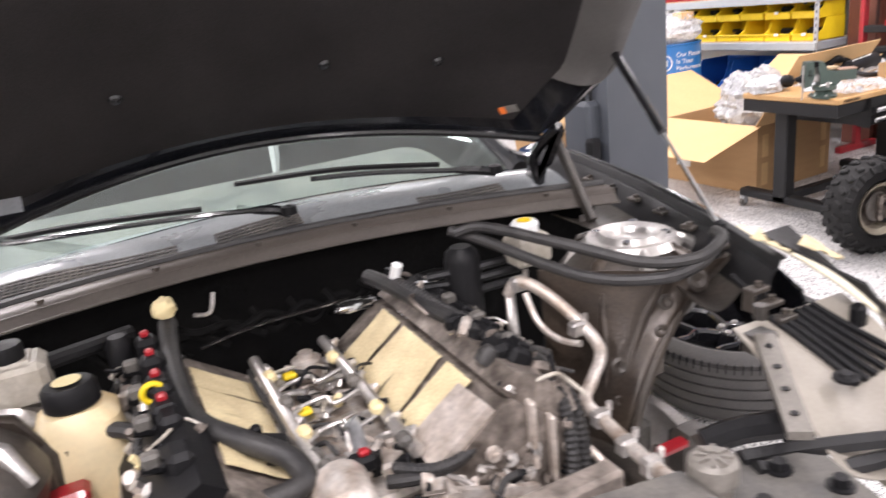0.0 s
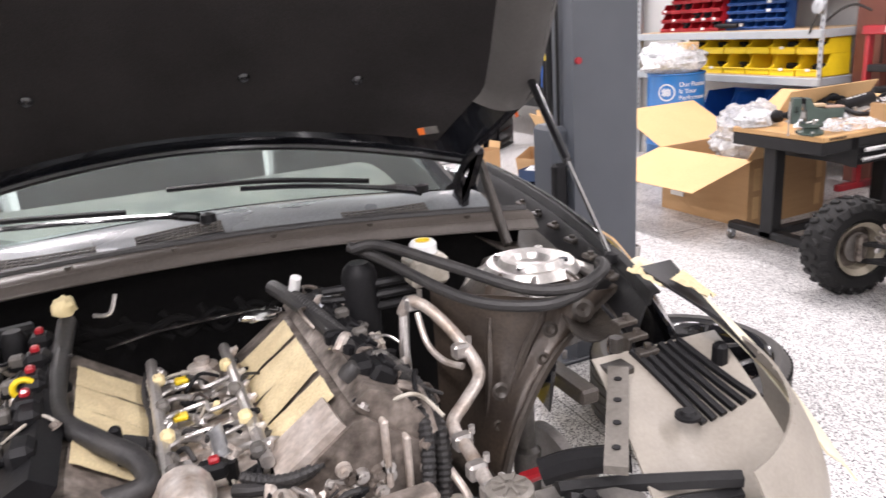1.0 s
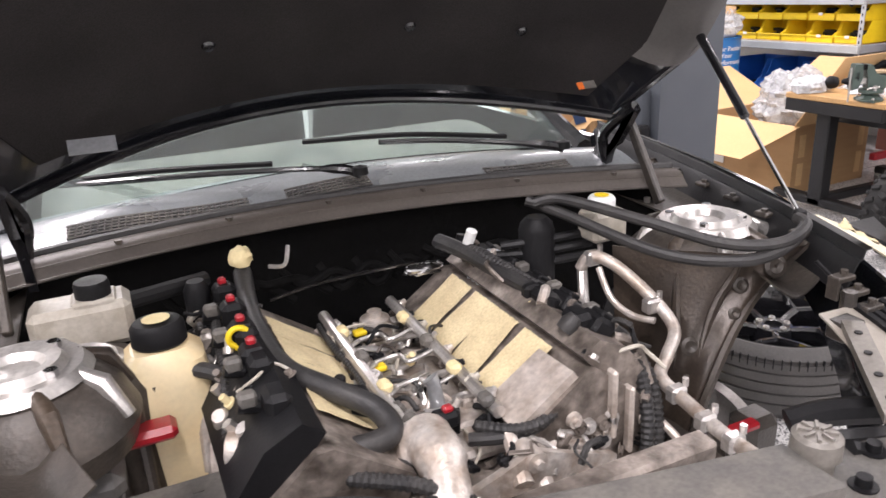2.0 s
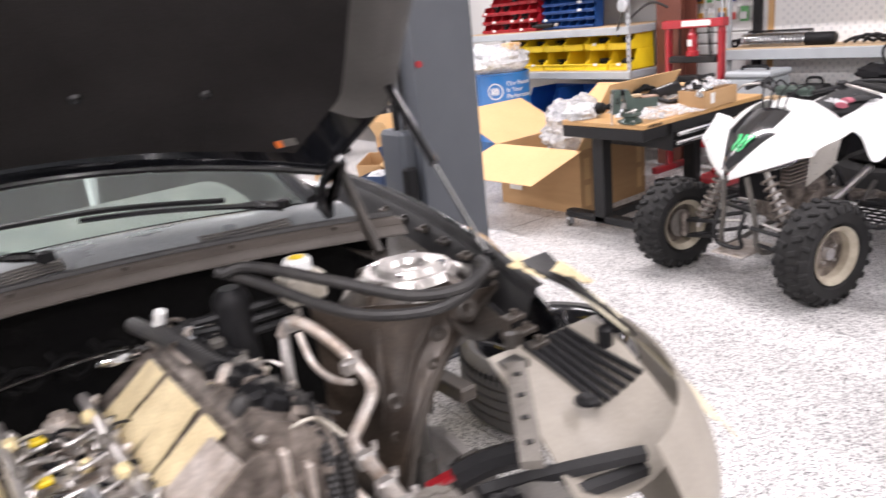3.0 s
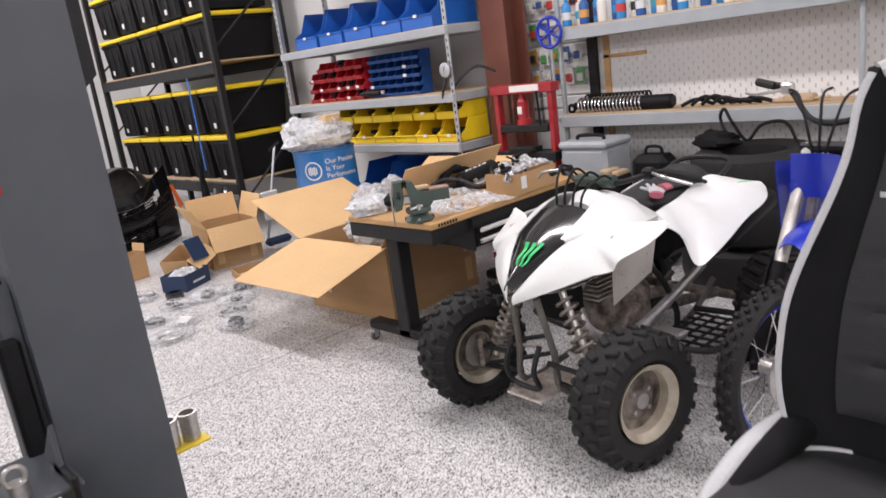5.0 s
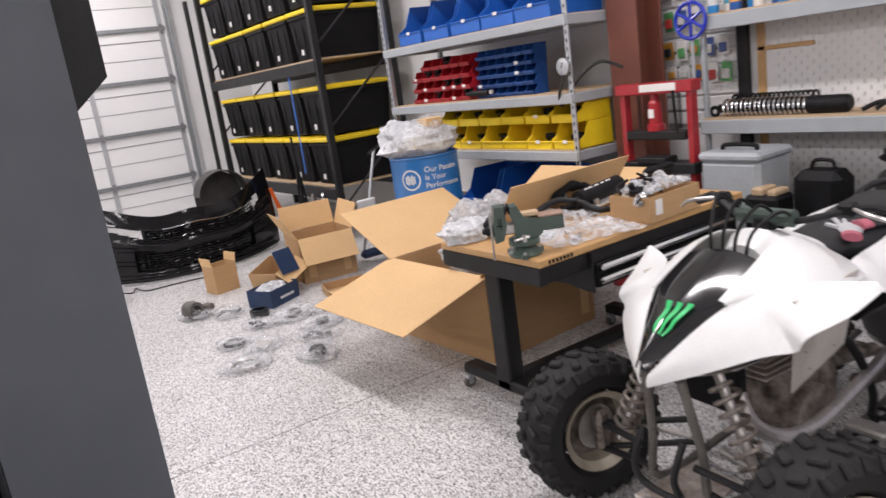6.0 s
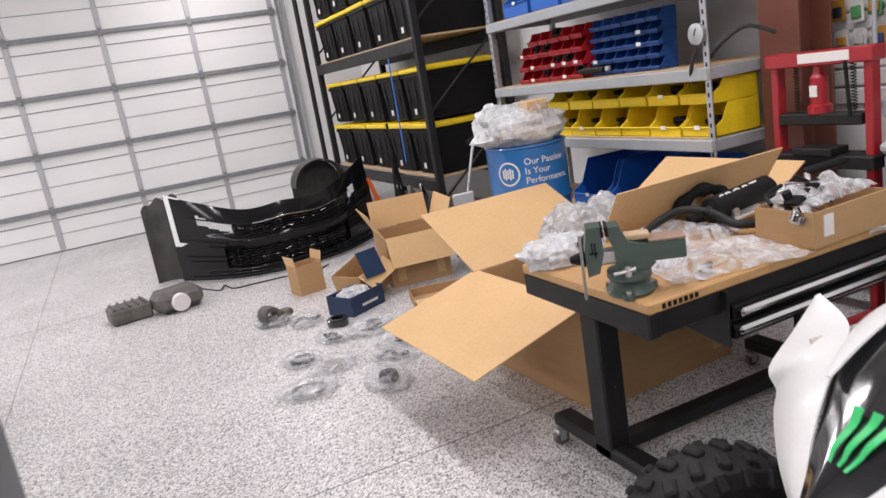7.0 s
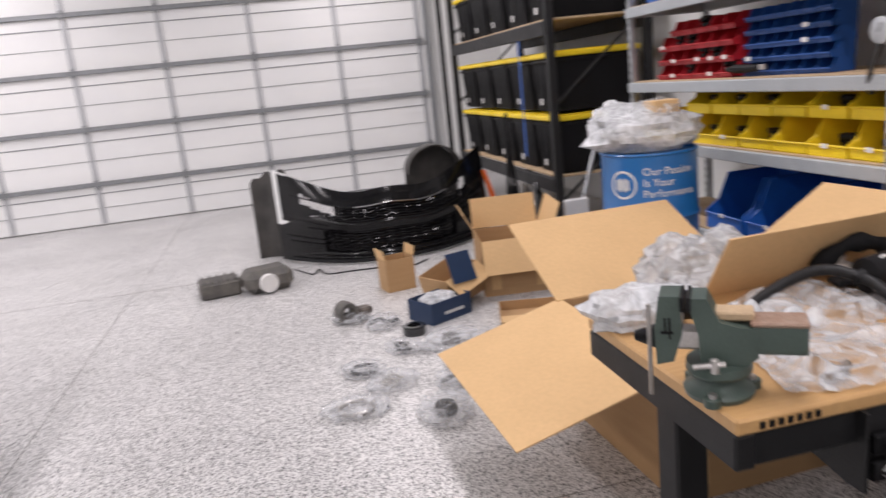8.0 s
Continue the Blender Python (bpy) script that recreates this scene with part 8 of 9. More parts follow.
    qp("seat", Shape().rings([[(x, w * math.cos(a), z + h * max(-0.6, math.sin(a))) for a in (2 * math.pi * i / 20 for i in range(20))] for x, w, z, h in ((0.56, 0.06, 0.89, 0.03), (0.64, 0.11, 0.87, 0.05), (0.8, 0.14, 0.86, 0.06), (1.0, 0.155, 0.875, 0.075), (1.16, 0.145, 0.9, 0.075), (1.24, 0.1, 0.89, 0.04))]), M_CLOTHGREY, "black vinyl seat")
    # engine
    en = qp("engine", Shape().box((0.5, 0, 0.4), (0.36, 0.24, 0.26), 0.04).cyl((0.46, -0.16, 0.36), (0.46, 0.16, 0.36), 0.1, n=20), M_ALUDARK, "oily engine casing")
    for k in range(8):
        part("fin", Shape().box((0.38, 0, 0.52 + 0.022 * k), (0.2, 0.2, 0.008), 0.002), M_ALU, en)
    part("header", Shape().tube(spline([(0.28, -0.03, 0.62), (0.16, -0.08, 0.56), (0.16, -0.16, 0.42), (0.4, -0.2, 0.36), (1.0, -0.18, 0.5)], 6), 0.024, 10), M_STEEL, en)
    qp("radiator", Shape().box((0.14, 0, 0.58), (0.05, 0.24, 0.24), 0.01), M_BLACK)
    qp("airbox", Shape().box((1.0, 0, 0.66), (0.4, 0.24, 0.22), 0.05), M_BLACK)
    qp("swingarm", Shape().tube([(0.8, 0.1, 0.34), (1.27, 0.1, 0.26)], 0.03, 8).tube([(0.8, -0.1, 0.34), (1.27, -0.1, 0.26)], 0.03, 8).cyl((1.27, -0.4, 0.255), (1.27, 0.4, 0.255), 0.024, n=12), M_ALUDARK)
    qp("silencer", Shape().tube([(1.0, -0.2, 0.55), (1.1, -0.22, 0.6), (1.55, -0.24, 0.72), (1.58, -0.24, 0.73)], [0.03, 0.06, 0.06, 0.04], 16), M_BLACK)
    qp("grab_bar", Shape().tube(spline([(1.18, 0.16, 0.88), (1.36, 0.15, 0.95), (1.42, 0, 0.96), (1.36, -0.15, 0.95), (1.18, -0.16, 0.88)], 5), 0.014, 8), M_BLACKPAINT)
    # gloves on the seat
    for k, (dx, dy, rz) in enumerate(((0.86, -0.02, 30), (1.0, -0.07, -20))):
        g = Shape().rings([[(x, w * math.cos(a), 0.012 + 0.014 * math.sin(a)) for a in (2 * math.pi * i / 12 for i in range(12))] for x, w in ((-0.09, 0.03), (-0.05, 0.035), (0, 0.045), (0.03, 0.045), (0.04, 0.03))])
        for j in range(4):
            g.tube(spline([(0.03, -0.033 + 0.022 * j, 0.014), (0.08, -0.045 + 0.03 * j, 0.02), (0.11, -0.05 + 0.034 * j, 0.008)], 4), 0.01, 6)
        g.tube([(-0.01, 0.04, 0.014), (0.03, 0.075, 0.012)], 0.01, 6)
        gl = thing("work_glove", "grey and black work glove with a pink cuff on the seat", "glove", pose(5.08 + dx, 3.86 - 0.09 * dx + dy, 0.937 + 0.01 * k, 8, 0, rz), group="gloves on the quad seat")
        part("glove_body", g, M_CLOTHGREY if k else M_SILVER, gl)
        part("cuff", Shape().rings([[(x, 0.034 * math.cos(a), 0.012 + 0.016 * math.sin(a)) for a in (2 * math.pi * i / 12 for i in range(12))] for x in (-0.125, -0.085)]), material("pink_cuff", (0.45, 0.12, 0.16), 0.8), gl, "pink knitted cuff")


quad()


def dirt_bike():
    B = thing("dirt_bike", "blue off-road motorcycle with blue rims parked beside the quad", "motorcycle", pose(5.47, 3.0, 0, 0, 0, -9))
    bp = lambda n, s, m_, l="", parent=None: part(n, s, m_, parent or B, l)
    for x, R in ((0.0, 0.35), (1.45, 0.33)):
        w = new("wheel")
        w.parent = B
        w.matrix_basis = pose(x, 0, R, 90, 0, 0)
        prof = [(R - 0.07, -0.035), (R - 0.03, -0.048), (R - 0.012, -0.03), (R - 0.008, 0), (R - 0.012, 0.03), (R - 0.03, 0.048), (R - 0.07, 0.035)]
        sh = Shape().lathe(prof, n=48, closed=True)
        for k in range(36):
            for zz in (-0.026, 0.0, 0.026):
                sh.box((R - 0.002, 0, zz), (0.022, 0.022, 0.018), 0.004, m=pose(0, 0, 0, 0, 0, 10 * k + (5 if zz else 0)))
        part("tyre", sh, M_RUBBER, w, "knobby off-road tyre")
        part("rim", Shape().lathe([(R - 0.09, -0.022), (R - 0.066, -0.03), (R - 0.066, 0.03), (R - 0.09, 0.022)], n=48, closed=True), M_BIKEBLUE, w, "anodised blue rim")
        part("hub", Shape().lathe([(0, -0.05), (0.035, -0.05), (0.025, 0), (0.035, 0.05), (0, 0.05)], n=18), M_STEEL, w)
        for k in range(18):
            a, b = radians(20 * k), radians(20 * k + (35 if k % 2 else -35))
            part("spoke", Shape().cyl((0.03 * math.cos(a), 0.03 * math.sin(a), 0.04 * (1 if k % 2 else -1)), ((R - 0.09) * math.cos(b), (R - 0.09) * math.sin(b), 0), 0.0025, n=5), M_CHROME, w)
        part("disc", Shape().lathe([(0.06, 0.052), (0.125, 0.052), (0.125, 0.056), (0.06, 0.056)], n=32, closed=True), M_STEEL, w)
    for s in (-1, 1):
        a, b = Vector((0.0, s * 0.085, 0.35)), Vector((0.42, s * 0.085, 1.18))
        f = bp("fork_leg", Shape().tube([a, a.lerp(b, 0.02), a.lerp(b, 0.46)], [0.02, 0.032, 0.032], 14), M_BLACK, "black fork guard")
        part("upper_tube", Shape().tube([a.lerp(b, 0.44), a.lerp(b, 1.0)], 0.027, 14), M_STEEL, f, "bright fork tube")
        part("axle_lug", Shape().box((0.01, s * 0.08, 0.34), (0.08, 0.04, 0.07), 0.014), M_BLACK, f)
        bp("guard", Shape().sheet(lambda u, v, s=s: (-0.05 + 0.09 * v + 0.22 * u, s * (0.115 + 0.012 * math.sin(math.pi * v)), 0.34 + 0.42 * u), 10, 5, 0.004), M_BLACK, "black fork guard")
        # radiator shroud
        bp("shroud", Shape().sheet(lambda u, v, s=s: (0.34 + 0.5 * u, s * (0.12 + 0.09 * math.sin(math.pi * (0.3 + 0.6 * u)) - 0.03 * v), 1.12 - 0.08 * u - (0.38 - 0.22 * u) * v), 14, 10, 0.005), M_BIKEBLUE, "blue radiator shroud")
        bp("side_plate", Shape().sheet(lambda u, v, s=s: (0.95 + 0.4 * u, s * 0.13, 0.92 - 0.28 * v + 0.04 * u), 6, 6, 0.005), M_BIKEBLUE)
    for t in (0.88, 0.99):
        c = Vector((0.0, 0, 0.35)).lerp(Vector((0.42, 0, 1.18)), t)
        bp("fork_clamp", Shape().box((c.x, 0, c.z), (0.06, 0.24, 0.04), 0.012), M_BLACKPAINT)
    bp("number_plate", Shape().sheet(lambda u, v: (0.3 + 0.03 * math.sin(math.pi * v), -0.1 + 0.2 * v, 0.98 + 0.18 * u), 8, 8, 0.004), M_BIKEBLUE, "blue front plate")
    bp("front_fender", Shape().sheet(lambda u, v: (0.12 + 0.4 * u, (2 * v - 1) * (0.05 + 0.04 * math.sin(math.pi * u)), 0.84 + 0.05 * math.sin(math.pi * u * 0.8) - 0.03 * (2 * v - 1) ** 2), 18, 6, 0.004), M_BIKEBLUE, "blue front fender")
    hb = bp("handlebar", Shape().tube(spline([(0.6, 0.4, 1.42), (0.5, 0.22, 1.4), (0.43, 0.08, 1.28), (0.43, -0.08, 1.28), (0.5, -0.22, 1.4), (0.6, -0.4, 1.42)], 6), 0.012, 10), M_BLACKPAINT, "black handlebar")
    for s in (-1, 1):
        part("grip", Shape().cyl((0.54, s * 0.3, 1.41), (0.61, s * 0.43, 1.425), 0.019, n=10), M_RUBBER, hb)
        part("lever", Shape().tube(spline([(0.48, s * 0.24, 1.4), (0.44, s * 0.33, 1.39), (0.5, s * 0.42, 1.39)], 5), 0.007, 6), M_STEEL, hb)
        part("clamp", Shape().box((0.49, s * 0.22, 1.405), (0.05, 0.05, 0.05), 0.01), M_STEEL, hb)
    part("master_cylinder", Shape().box((0.47, -0.2, 1.43), (0.06, 0.06, 0.05), 0.012), M_GALV, hb)
    for k in range(3):
        bp("cable", Shape().tube(spline([(0.47, 0.2 - 0.18 * k, 1.4), (0.4, 0.12 - 0.1 * k, 1.38), (0.34, 0.05 - 0.05 * k, 1.25), (0.36, 0.02, 1.05)], 6), 0.006, 6), M_BLACK)
    bp("tank_seat", Shape().rings([[(x, w * math.cos(a), z + h * max(-0.7, math.sin(a))) for a in (2 * math.pi * i / 18 for i in range(18))] for x, w, z, h in ((0.5, 0.09, 1.08, 0.06), (0.65, 0.12, 1.04, 0.09), (0.85, 0.1, 0.98, 0.06), (1.2, 0.1, 0.97, 0.05), (1.5, 0.09, 1.02, 0.04))]), M_BLACK, "black seat and tank")
    bp("rear_fender", Shape().sheet(lambda u, v: (1.3 + 0.6 * u, (2 * v - 1) * 0.1, 0.96 + 0.1 * u - 0.03 * (2 * v - 1) ** 2), 10, 6, 0.005), M_BIKEBLUE, "blue rear fender")
    bp("engine", Shape().box((0.72, 0, 0.5), (0.36, 0.24, 0.36), 0.06).cyl((0.8, -0.17, 0.42), (0.8, 0.17, 0.42), 0.11, n=20), M_ALUDARK)
    bp("frame", Shape().tube(spline([(0.42, 0.06, 1.05), (0.44, 0.12, 0.6), (0.55, 0.12, 0.3), (0.95, 0.12, 0.34), (0.98, 0.12, 0.9)], 5), 0.022, 8).tube(spline([(0.42, -0.06, 1.05), (0.44, -0.12, 0.6), (0.55, -0.12, 0.3), (0.95, -0.12, 0.34), (0.98, -0.12, 0.9)], 5), 0.022, 8), M_ALU)
    bp("swingarm", Shape().tube([(0.9, 0.1, 0.42), (1.45, 0.1, 0.33)], 0.03, 8).tube([(0.9, -0.1, 0.42), (1.45, -0.1, 0.33)], 0.03, 8), M_ALU)
    bp("stand", Shape().box((0.75, 0, 0.14), (0.4, 0.34, 0.28), 0.02), M_BLACK, "black stand under the engine")


dirt_bike()


# ---- bumper cover by the roller door ----
def bumper_cover():
    M_SKIN = material("bumper_gloss_black", (0.006, 0.006, 0.007), 0.1, var=0.15, scale=5, bump=0.02, spec=0.32)
    M_DARKDUST = material("dusty_black_plastic", (0.06, 0.055, 0.05), 0.5, var=0.2, scale=7, bump=0.15, col2=(0.015, 0.014, 0.014), mix=0.8)
    C = thing("bumper_cover", "gloss black car bumper cover with grilles standing on the floor", "bumper cover")

    def base(u, v):
        s = 2 * u - 1
        a = abs(s)
        x = 5.36 + 1.0 * s + 0.06 * s * a ** 4
        y = 10.2 + 0.5 * a ** 2.3 + (0.14 if s < 0 else 0.02) * a ** 3
        top = 0.64 + 0.25 * a ** 2.2 + 0.03 * math.cos(s * 7) * (1 - a)
        z = 0.015 + top * v
        nose = 0.07 * math.sin(math.pi * min(1, max(0, (v - 0.05) / 0.95)) * 0.9) * (1 - 0.5 * a ** 3)
        lip = 0.05 * math.exp(-((v - 0.05) / 0.06) ** 2) * (1 - a ** 4)
        ledge = 0.03 * math.exp(-((v - 0.55) / 0.05) ** 2) * (1 - a ** 3)
        recess = 0.045 * (1 if 0.16 < v < 0.42 and a < 0.62 else 0) + 0.035 * (1 if 0.62 < v < 0.76 and -0.62 < s < 0.7 else 0)
        return Vector((x, y - nose - lip - ledge + recess + 0.12 * v * v, z))
    NU, NV = 72, 48
    skin = Shape().sheet(base, NU, NV, 0.006)
    # lamp openings go right through the skin
    gone = set()
    for i in range(NU):
        for j in range(NV):
            u, v = (i + 0.5) / NU, (j + 0.5) / NV
            if (0.1 < u < 0.235 or 0.78 < u < 0.9) and 0.68 < v + (u - 0.17 if u < 0.5 else 0.84 - u) * 0.5 < 0.79:
                gone |= {i * NV + j, NU * NV + i * NV + j}
    skin.f = [f for k, f in enumerate(skin.f) if k not in gone]
    part("skin", skin, M_SKIN, C, "gloss black bumper skin", smooth=50)
    for v0, v1, u0, u1, n in ((0.18, 0.4, 0.21, 0.79, 6), (0.63, 0.75, 0.24, 0.84, 4)):
        for k in range(n):
            v = v0 + (v1 - v0) * k / (n - 1)
            pts = [base(u0 + (u1 - u0) * i / 40, v) + Vector((0, -0.034 + 0.01 * math.sin(i * 1.57), 0.006 * math.sin(i * 1.57 + k))) for i in range(41)]
            part("grille_bar", Shape().tube(pts, 0.009, 6), M_SKIN, C)
        for k in range(11):
            u = u0 + (u1 - u0) * (k + 0.5) / 11
            part("grille_rib", Shape().tube([base(u, v0 + (v1 - v0) * j / 6) + Vector((0, -0.028, 0)) for j in range(7)], 0.006, 6), M_SKIN, C)
    for v, u0, u1, r_ in ((0.785, 0.06, 0.86, 0.007), (0.6, 0.2, 0.84, 0.006), (0.44, 0.12, 0.88, 0.006), (0.1, 0.1, 0.9, 0.01), (0.5, 0.03, 0.2, 0.007), (0.3, 0.03, 0.19, 0.009), (0.24, 0.04, 0.2, 0.009), (0.5, 0.82, 0.96, 0.007), (0.3, 0.82, 0.95, 0.009)):
        part("moulded_line", Shape().tube([base(u0 + (u1 - u0) * i / 30, v) + Vector((0, -0.008, 0)) for i in range(31)], r_, 6), M_SKIN, C, "raised moulded line")
    part("chrome_line", Shape().tube([base(0.33 + 0.45 * i / 24, 0.795) + Vector((0, -0.012, 0)) for i in range(25)], 0.005, 6), M_CHROME, C, "thin bright trim line")
    part("lip", Shape().tube([base(0.03 + 0.94 * i / 30, 0.02) + Vector((0, -0.03, 0.006)) for i in range(31)], 0.018, 8), M_BLACK, C, "matt black lower lip")
    part("white_edge", Shape().sheet(lambda u, v: base(0.003 + 0.016 * u, 0.46 + 0.54 * v) + Vector((-0.004, -0.014, 0.004)), 3, 14, 0.006), M_WHITEPL, C, "white unpainted edge")
    part("top_edge", Shape().tube([base(0.004 + 0.05 * i / 10, 0.995) + Vector((0, -0.006, 0.004)) for i in range(11)], 0.009, 8), M_WHITEPL, C, "white unpainted edge")
    part("side_tab", Shape().sheet(lambda u, v: base(0.003 + 0.045 * u * (0.4 + 0.6 * v), 0.42 + 0.05 * v) + Vector((-0.004, -0.014, 0)), 4, 3, 0.006), M_WHITEPL, C, "white unpainted tab")
    whole("wheel_liner", Shape().sheet(lambda u, v: (4.07 + 0.36 * u, 11.05 + 0.12 * math.sin(math.pi * u) - 0.25 * u + 0.12 * v, 0.004 + (0.82 + 0.06 * u - 0.2 * max(0, 0.3 - u)) * v + 0.025 * math.sin(u * 16) * v), 16, 18, 0.01), M_DARKDUST, "dusty grey wheel liner leaning on the bumper cover", "wheel liner")
    arch = Shape().sheet(lambda u, v: (6.0 - 0.3 * math.cos(math.pi * u), 11.1 + 0.26 * v, 0.66 + 0.28 * math.sin(math.pi * u)), 24, 5, 0.014)
    arch.sheet(lambda u, v: (6.0 + 0.29 * (2 * u - 1), 11.37, 0.02 + (0.63 + 0.27 * math.sqrt(max(0, 1 - (2 * u - 1) ** 2))) * v), 18, 4, 0.012)
    whole("wheel_liner", arch, M_DARKDUST, "round black wheel arch liner behind the bumper cover", "wheel liner")
    part("side_reflector", Shape().prism([(0, 0), (0.05, 0.02), (-0.04, 0.3), (-0.08, 0.3)], 0.015, pose(6.47, 10.72, 0.36, 90, 0, 10)), material("orange_plastic", (0.8, 0.14, 0.02), 0.35), C, "orange side reflector")
    whole("cable", Shape().tube(spline([(4.4, 10.35, 0.006), (4.55, 10.05, 0.006), (4.62, 10.2, 0.008), (4.68, 9.98, 0.006), (4.9, 9.95, 0.006), (5.2, 9.9, 0.006), (5.35, 9.75, 0.006), (5.6, 9.95, 0.006)], 8), 0.007, 6), M_BLACK, "black wiring lead on the floor", "cable")
    for k in range(3):
        whole("trim_part", Shape().prism([(0, 0), (0.2, 0.05), (0.26, 0.5), (0.18, 0.62), (0.05, 0.3)], 0.03, pose(6.3 + 0.12 * k, 9.75 - 0.1 * k, 0.0, 82, 0, 20 + 12 * k)), [M_BLACK, M_DUSTY, M_BLACKGLOSS][k], "black plastic trim part leaning by the rack", "trim part")


bumper_cover()


# small blue bike frame and stand between rack and drum
kb = thing("kick_scooter", "blue and white folded scooter leaning behind the drum", "scooter")
part("stem", Shape().tube([(6.5, 8.75, 0.05), (6.85, 8.85, 1.05)], 0.014, 8), M_GALV, kb)
part("bar", Shape().tube([(6.7, 8.72, 1.03), (6.98, 8.98, 1.07)], 0.014, 8), M_BLACK, kb)
part("panel", Shape().box((6.55, 8.62, 0.48), (0.2, 0.03, 0.3), 0.012, m=None), M_WHITEPL, kb, "white panel")
part("deck", Shape().box((6.56, 8.62, 0.1), (0.3, 0.1, 0.08), 0.03), M_NAVYCARD, kb, "blue body")


# ---- press, wall shelf and hanging goods ----
def shop_press():
    P = thing("shop_press", "red hydraulic shop press with bottle jack against the wall", "shop press")
    x, y0, y1 = 7.4, 5.5, 6.06
    for y in (y0, y1):
        part("upright", Shape().box((x, y, 0.72), (0.07, 0.045, 1.44), 0.006), M_REDPAINT, P)
        part("foot", Shape().box((x, y, 0.03), (0.5, 0.06, 0.06), 0.006), M_REDPAINT, P)
    part("top_beam", Shape().box((x, (y0 + y1) / 2, 1.4), (0.11, y1 - y0 + 0.08, 0.075), 0.006), M_REDPAINT, P)
    part("name_strip", Shape().box((x - 0.057, (y0 + y1) / 2 - 0.05, 1.405), (0.003, 0.3, 0.05)), M_PAPER, P, "pale strip with unreadable writing")
    part("jack_plate", Shape().box((x, (y0 + y1) / 2, 1.08), (0.1, y1 - y0 - 0.06, 0.06), 0.006), M_BLACKPAINT, P)
    part("bed", Shape().box((x, (y0 + y1) / 2, 0.86), (0.16, y1 - y0 + 0.1, 0.07), 0.006).box((x - 0.04, (y0 + y1) / 2, 0.915), (0.14, 0.24, 0.04), 0.004), M_BLACKPAINT, P)
    part("lower_beam", Shape().box((x, (y0 + y1) / 2, 0.3), (0.08, y1 - y0, 0.08), 0.006), M_REDPAINT, P)
    j = part("bottle_jack", Shape().lathe([(0, 1.11), (0.06, 1.11), (0.06, 1.15), (0.045, 1.16), (0.045, 1.3), (0.03, 1.32), (0.025, 1.36), (0, 1.36)], pose(x, (y0 + y1) / 2 + 0.02, 0), 22), M_REDPAINT, P, "red bottle jack")
    part("jack_label", Shape().box((x - 0.046, (y0 + y1) / 2 + 0.02, 1.23), (0.004, 0.045, 0.06)), M_PAPER, j)
    for y in (y0 + 0.1, y1 - 0.12):
        part("return_spring", Shape().tube([(x + 0.014 * math.cos(k * 0.9), y + 0.014 * math.sin(k * 0.9), 1.12 + 0.0022 * k) for k in range(110)], 0.003, 5), M_BLACK, P)
    part("pump_handle", Shape().cyl((x - 0.1, y0 + 0.05, 1.1), (x - 0.1, y0 + 0.07, 1.38), 0.01, n=8), M_BLACK, P)


shop_press()


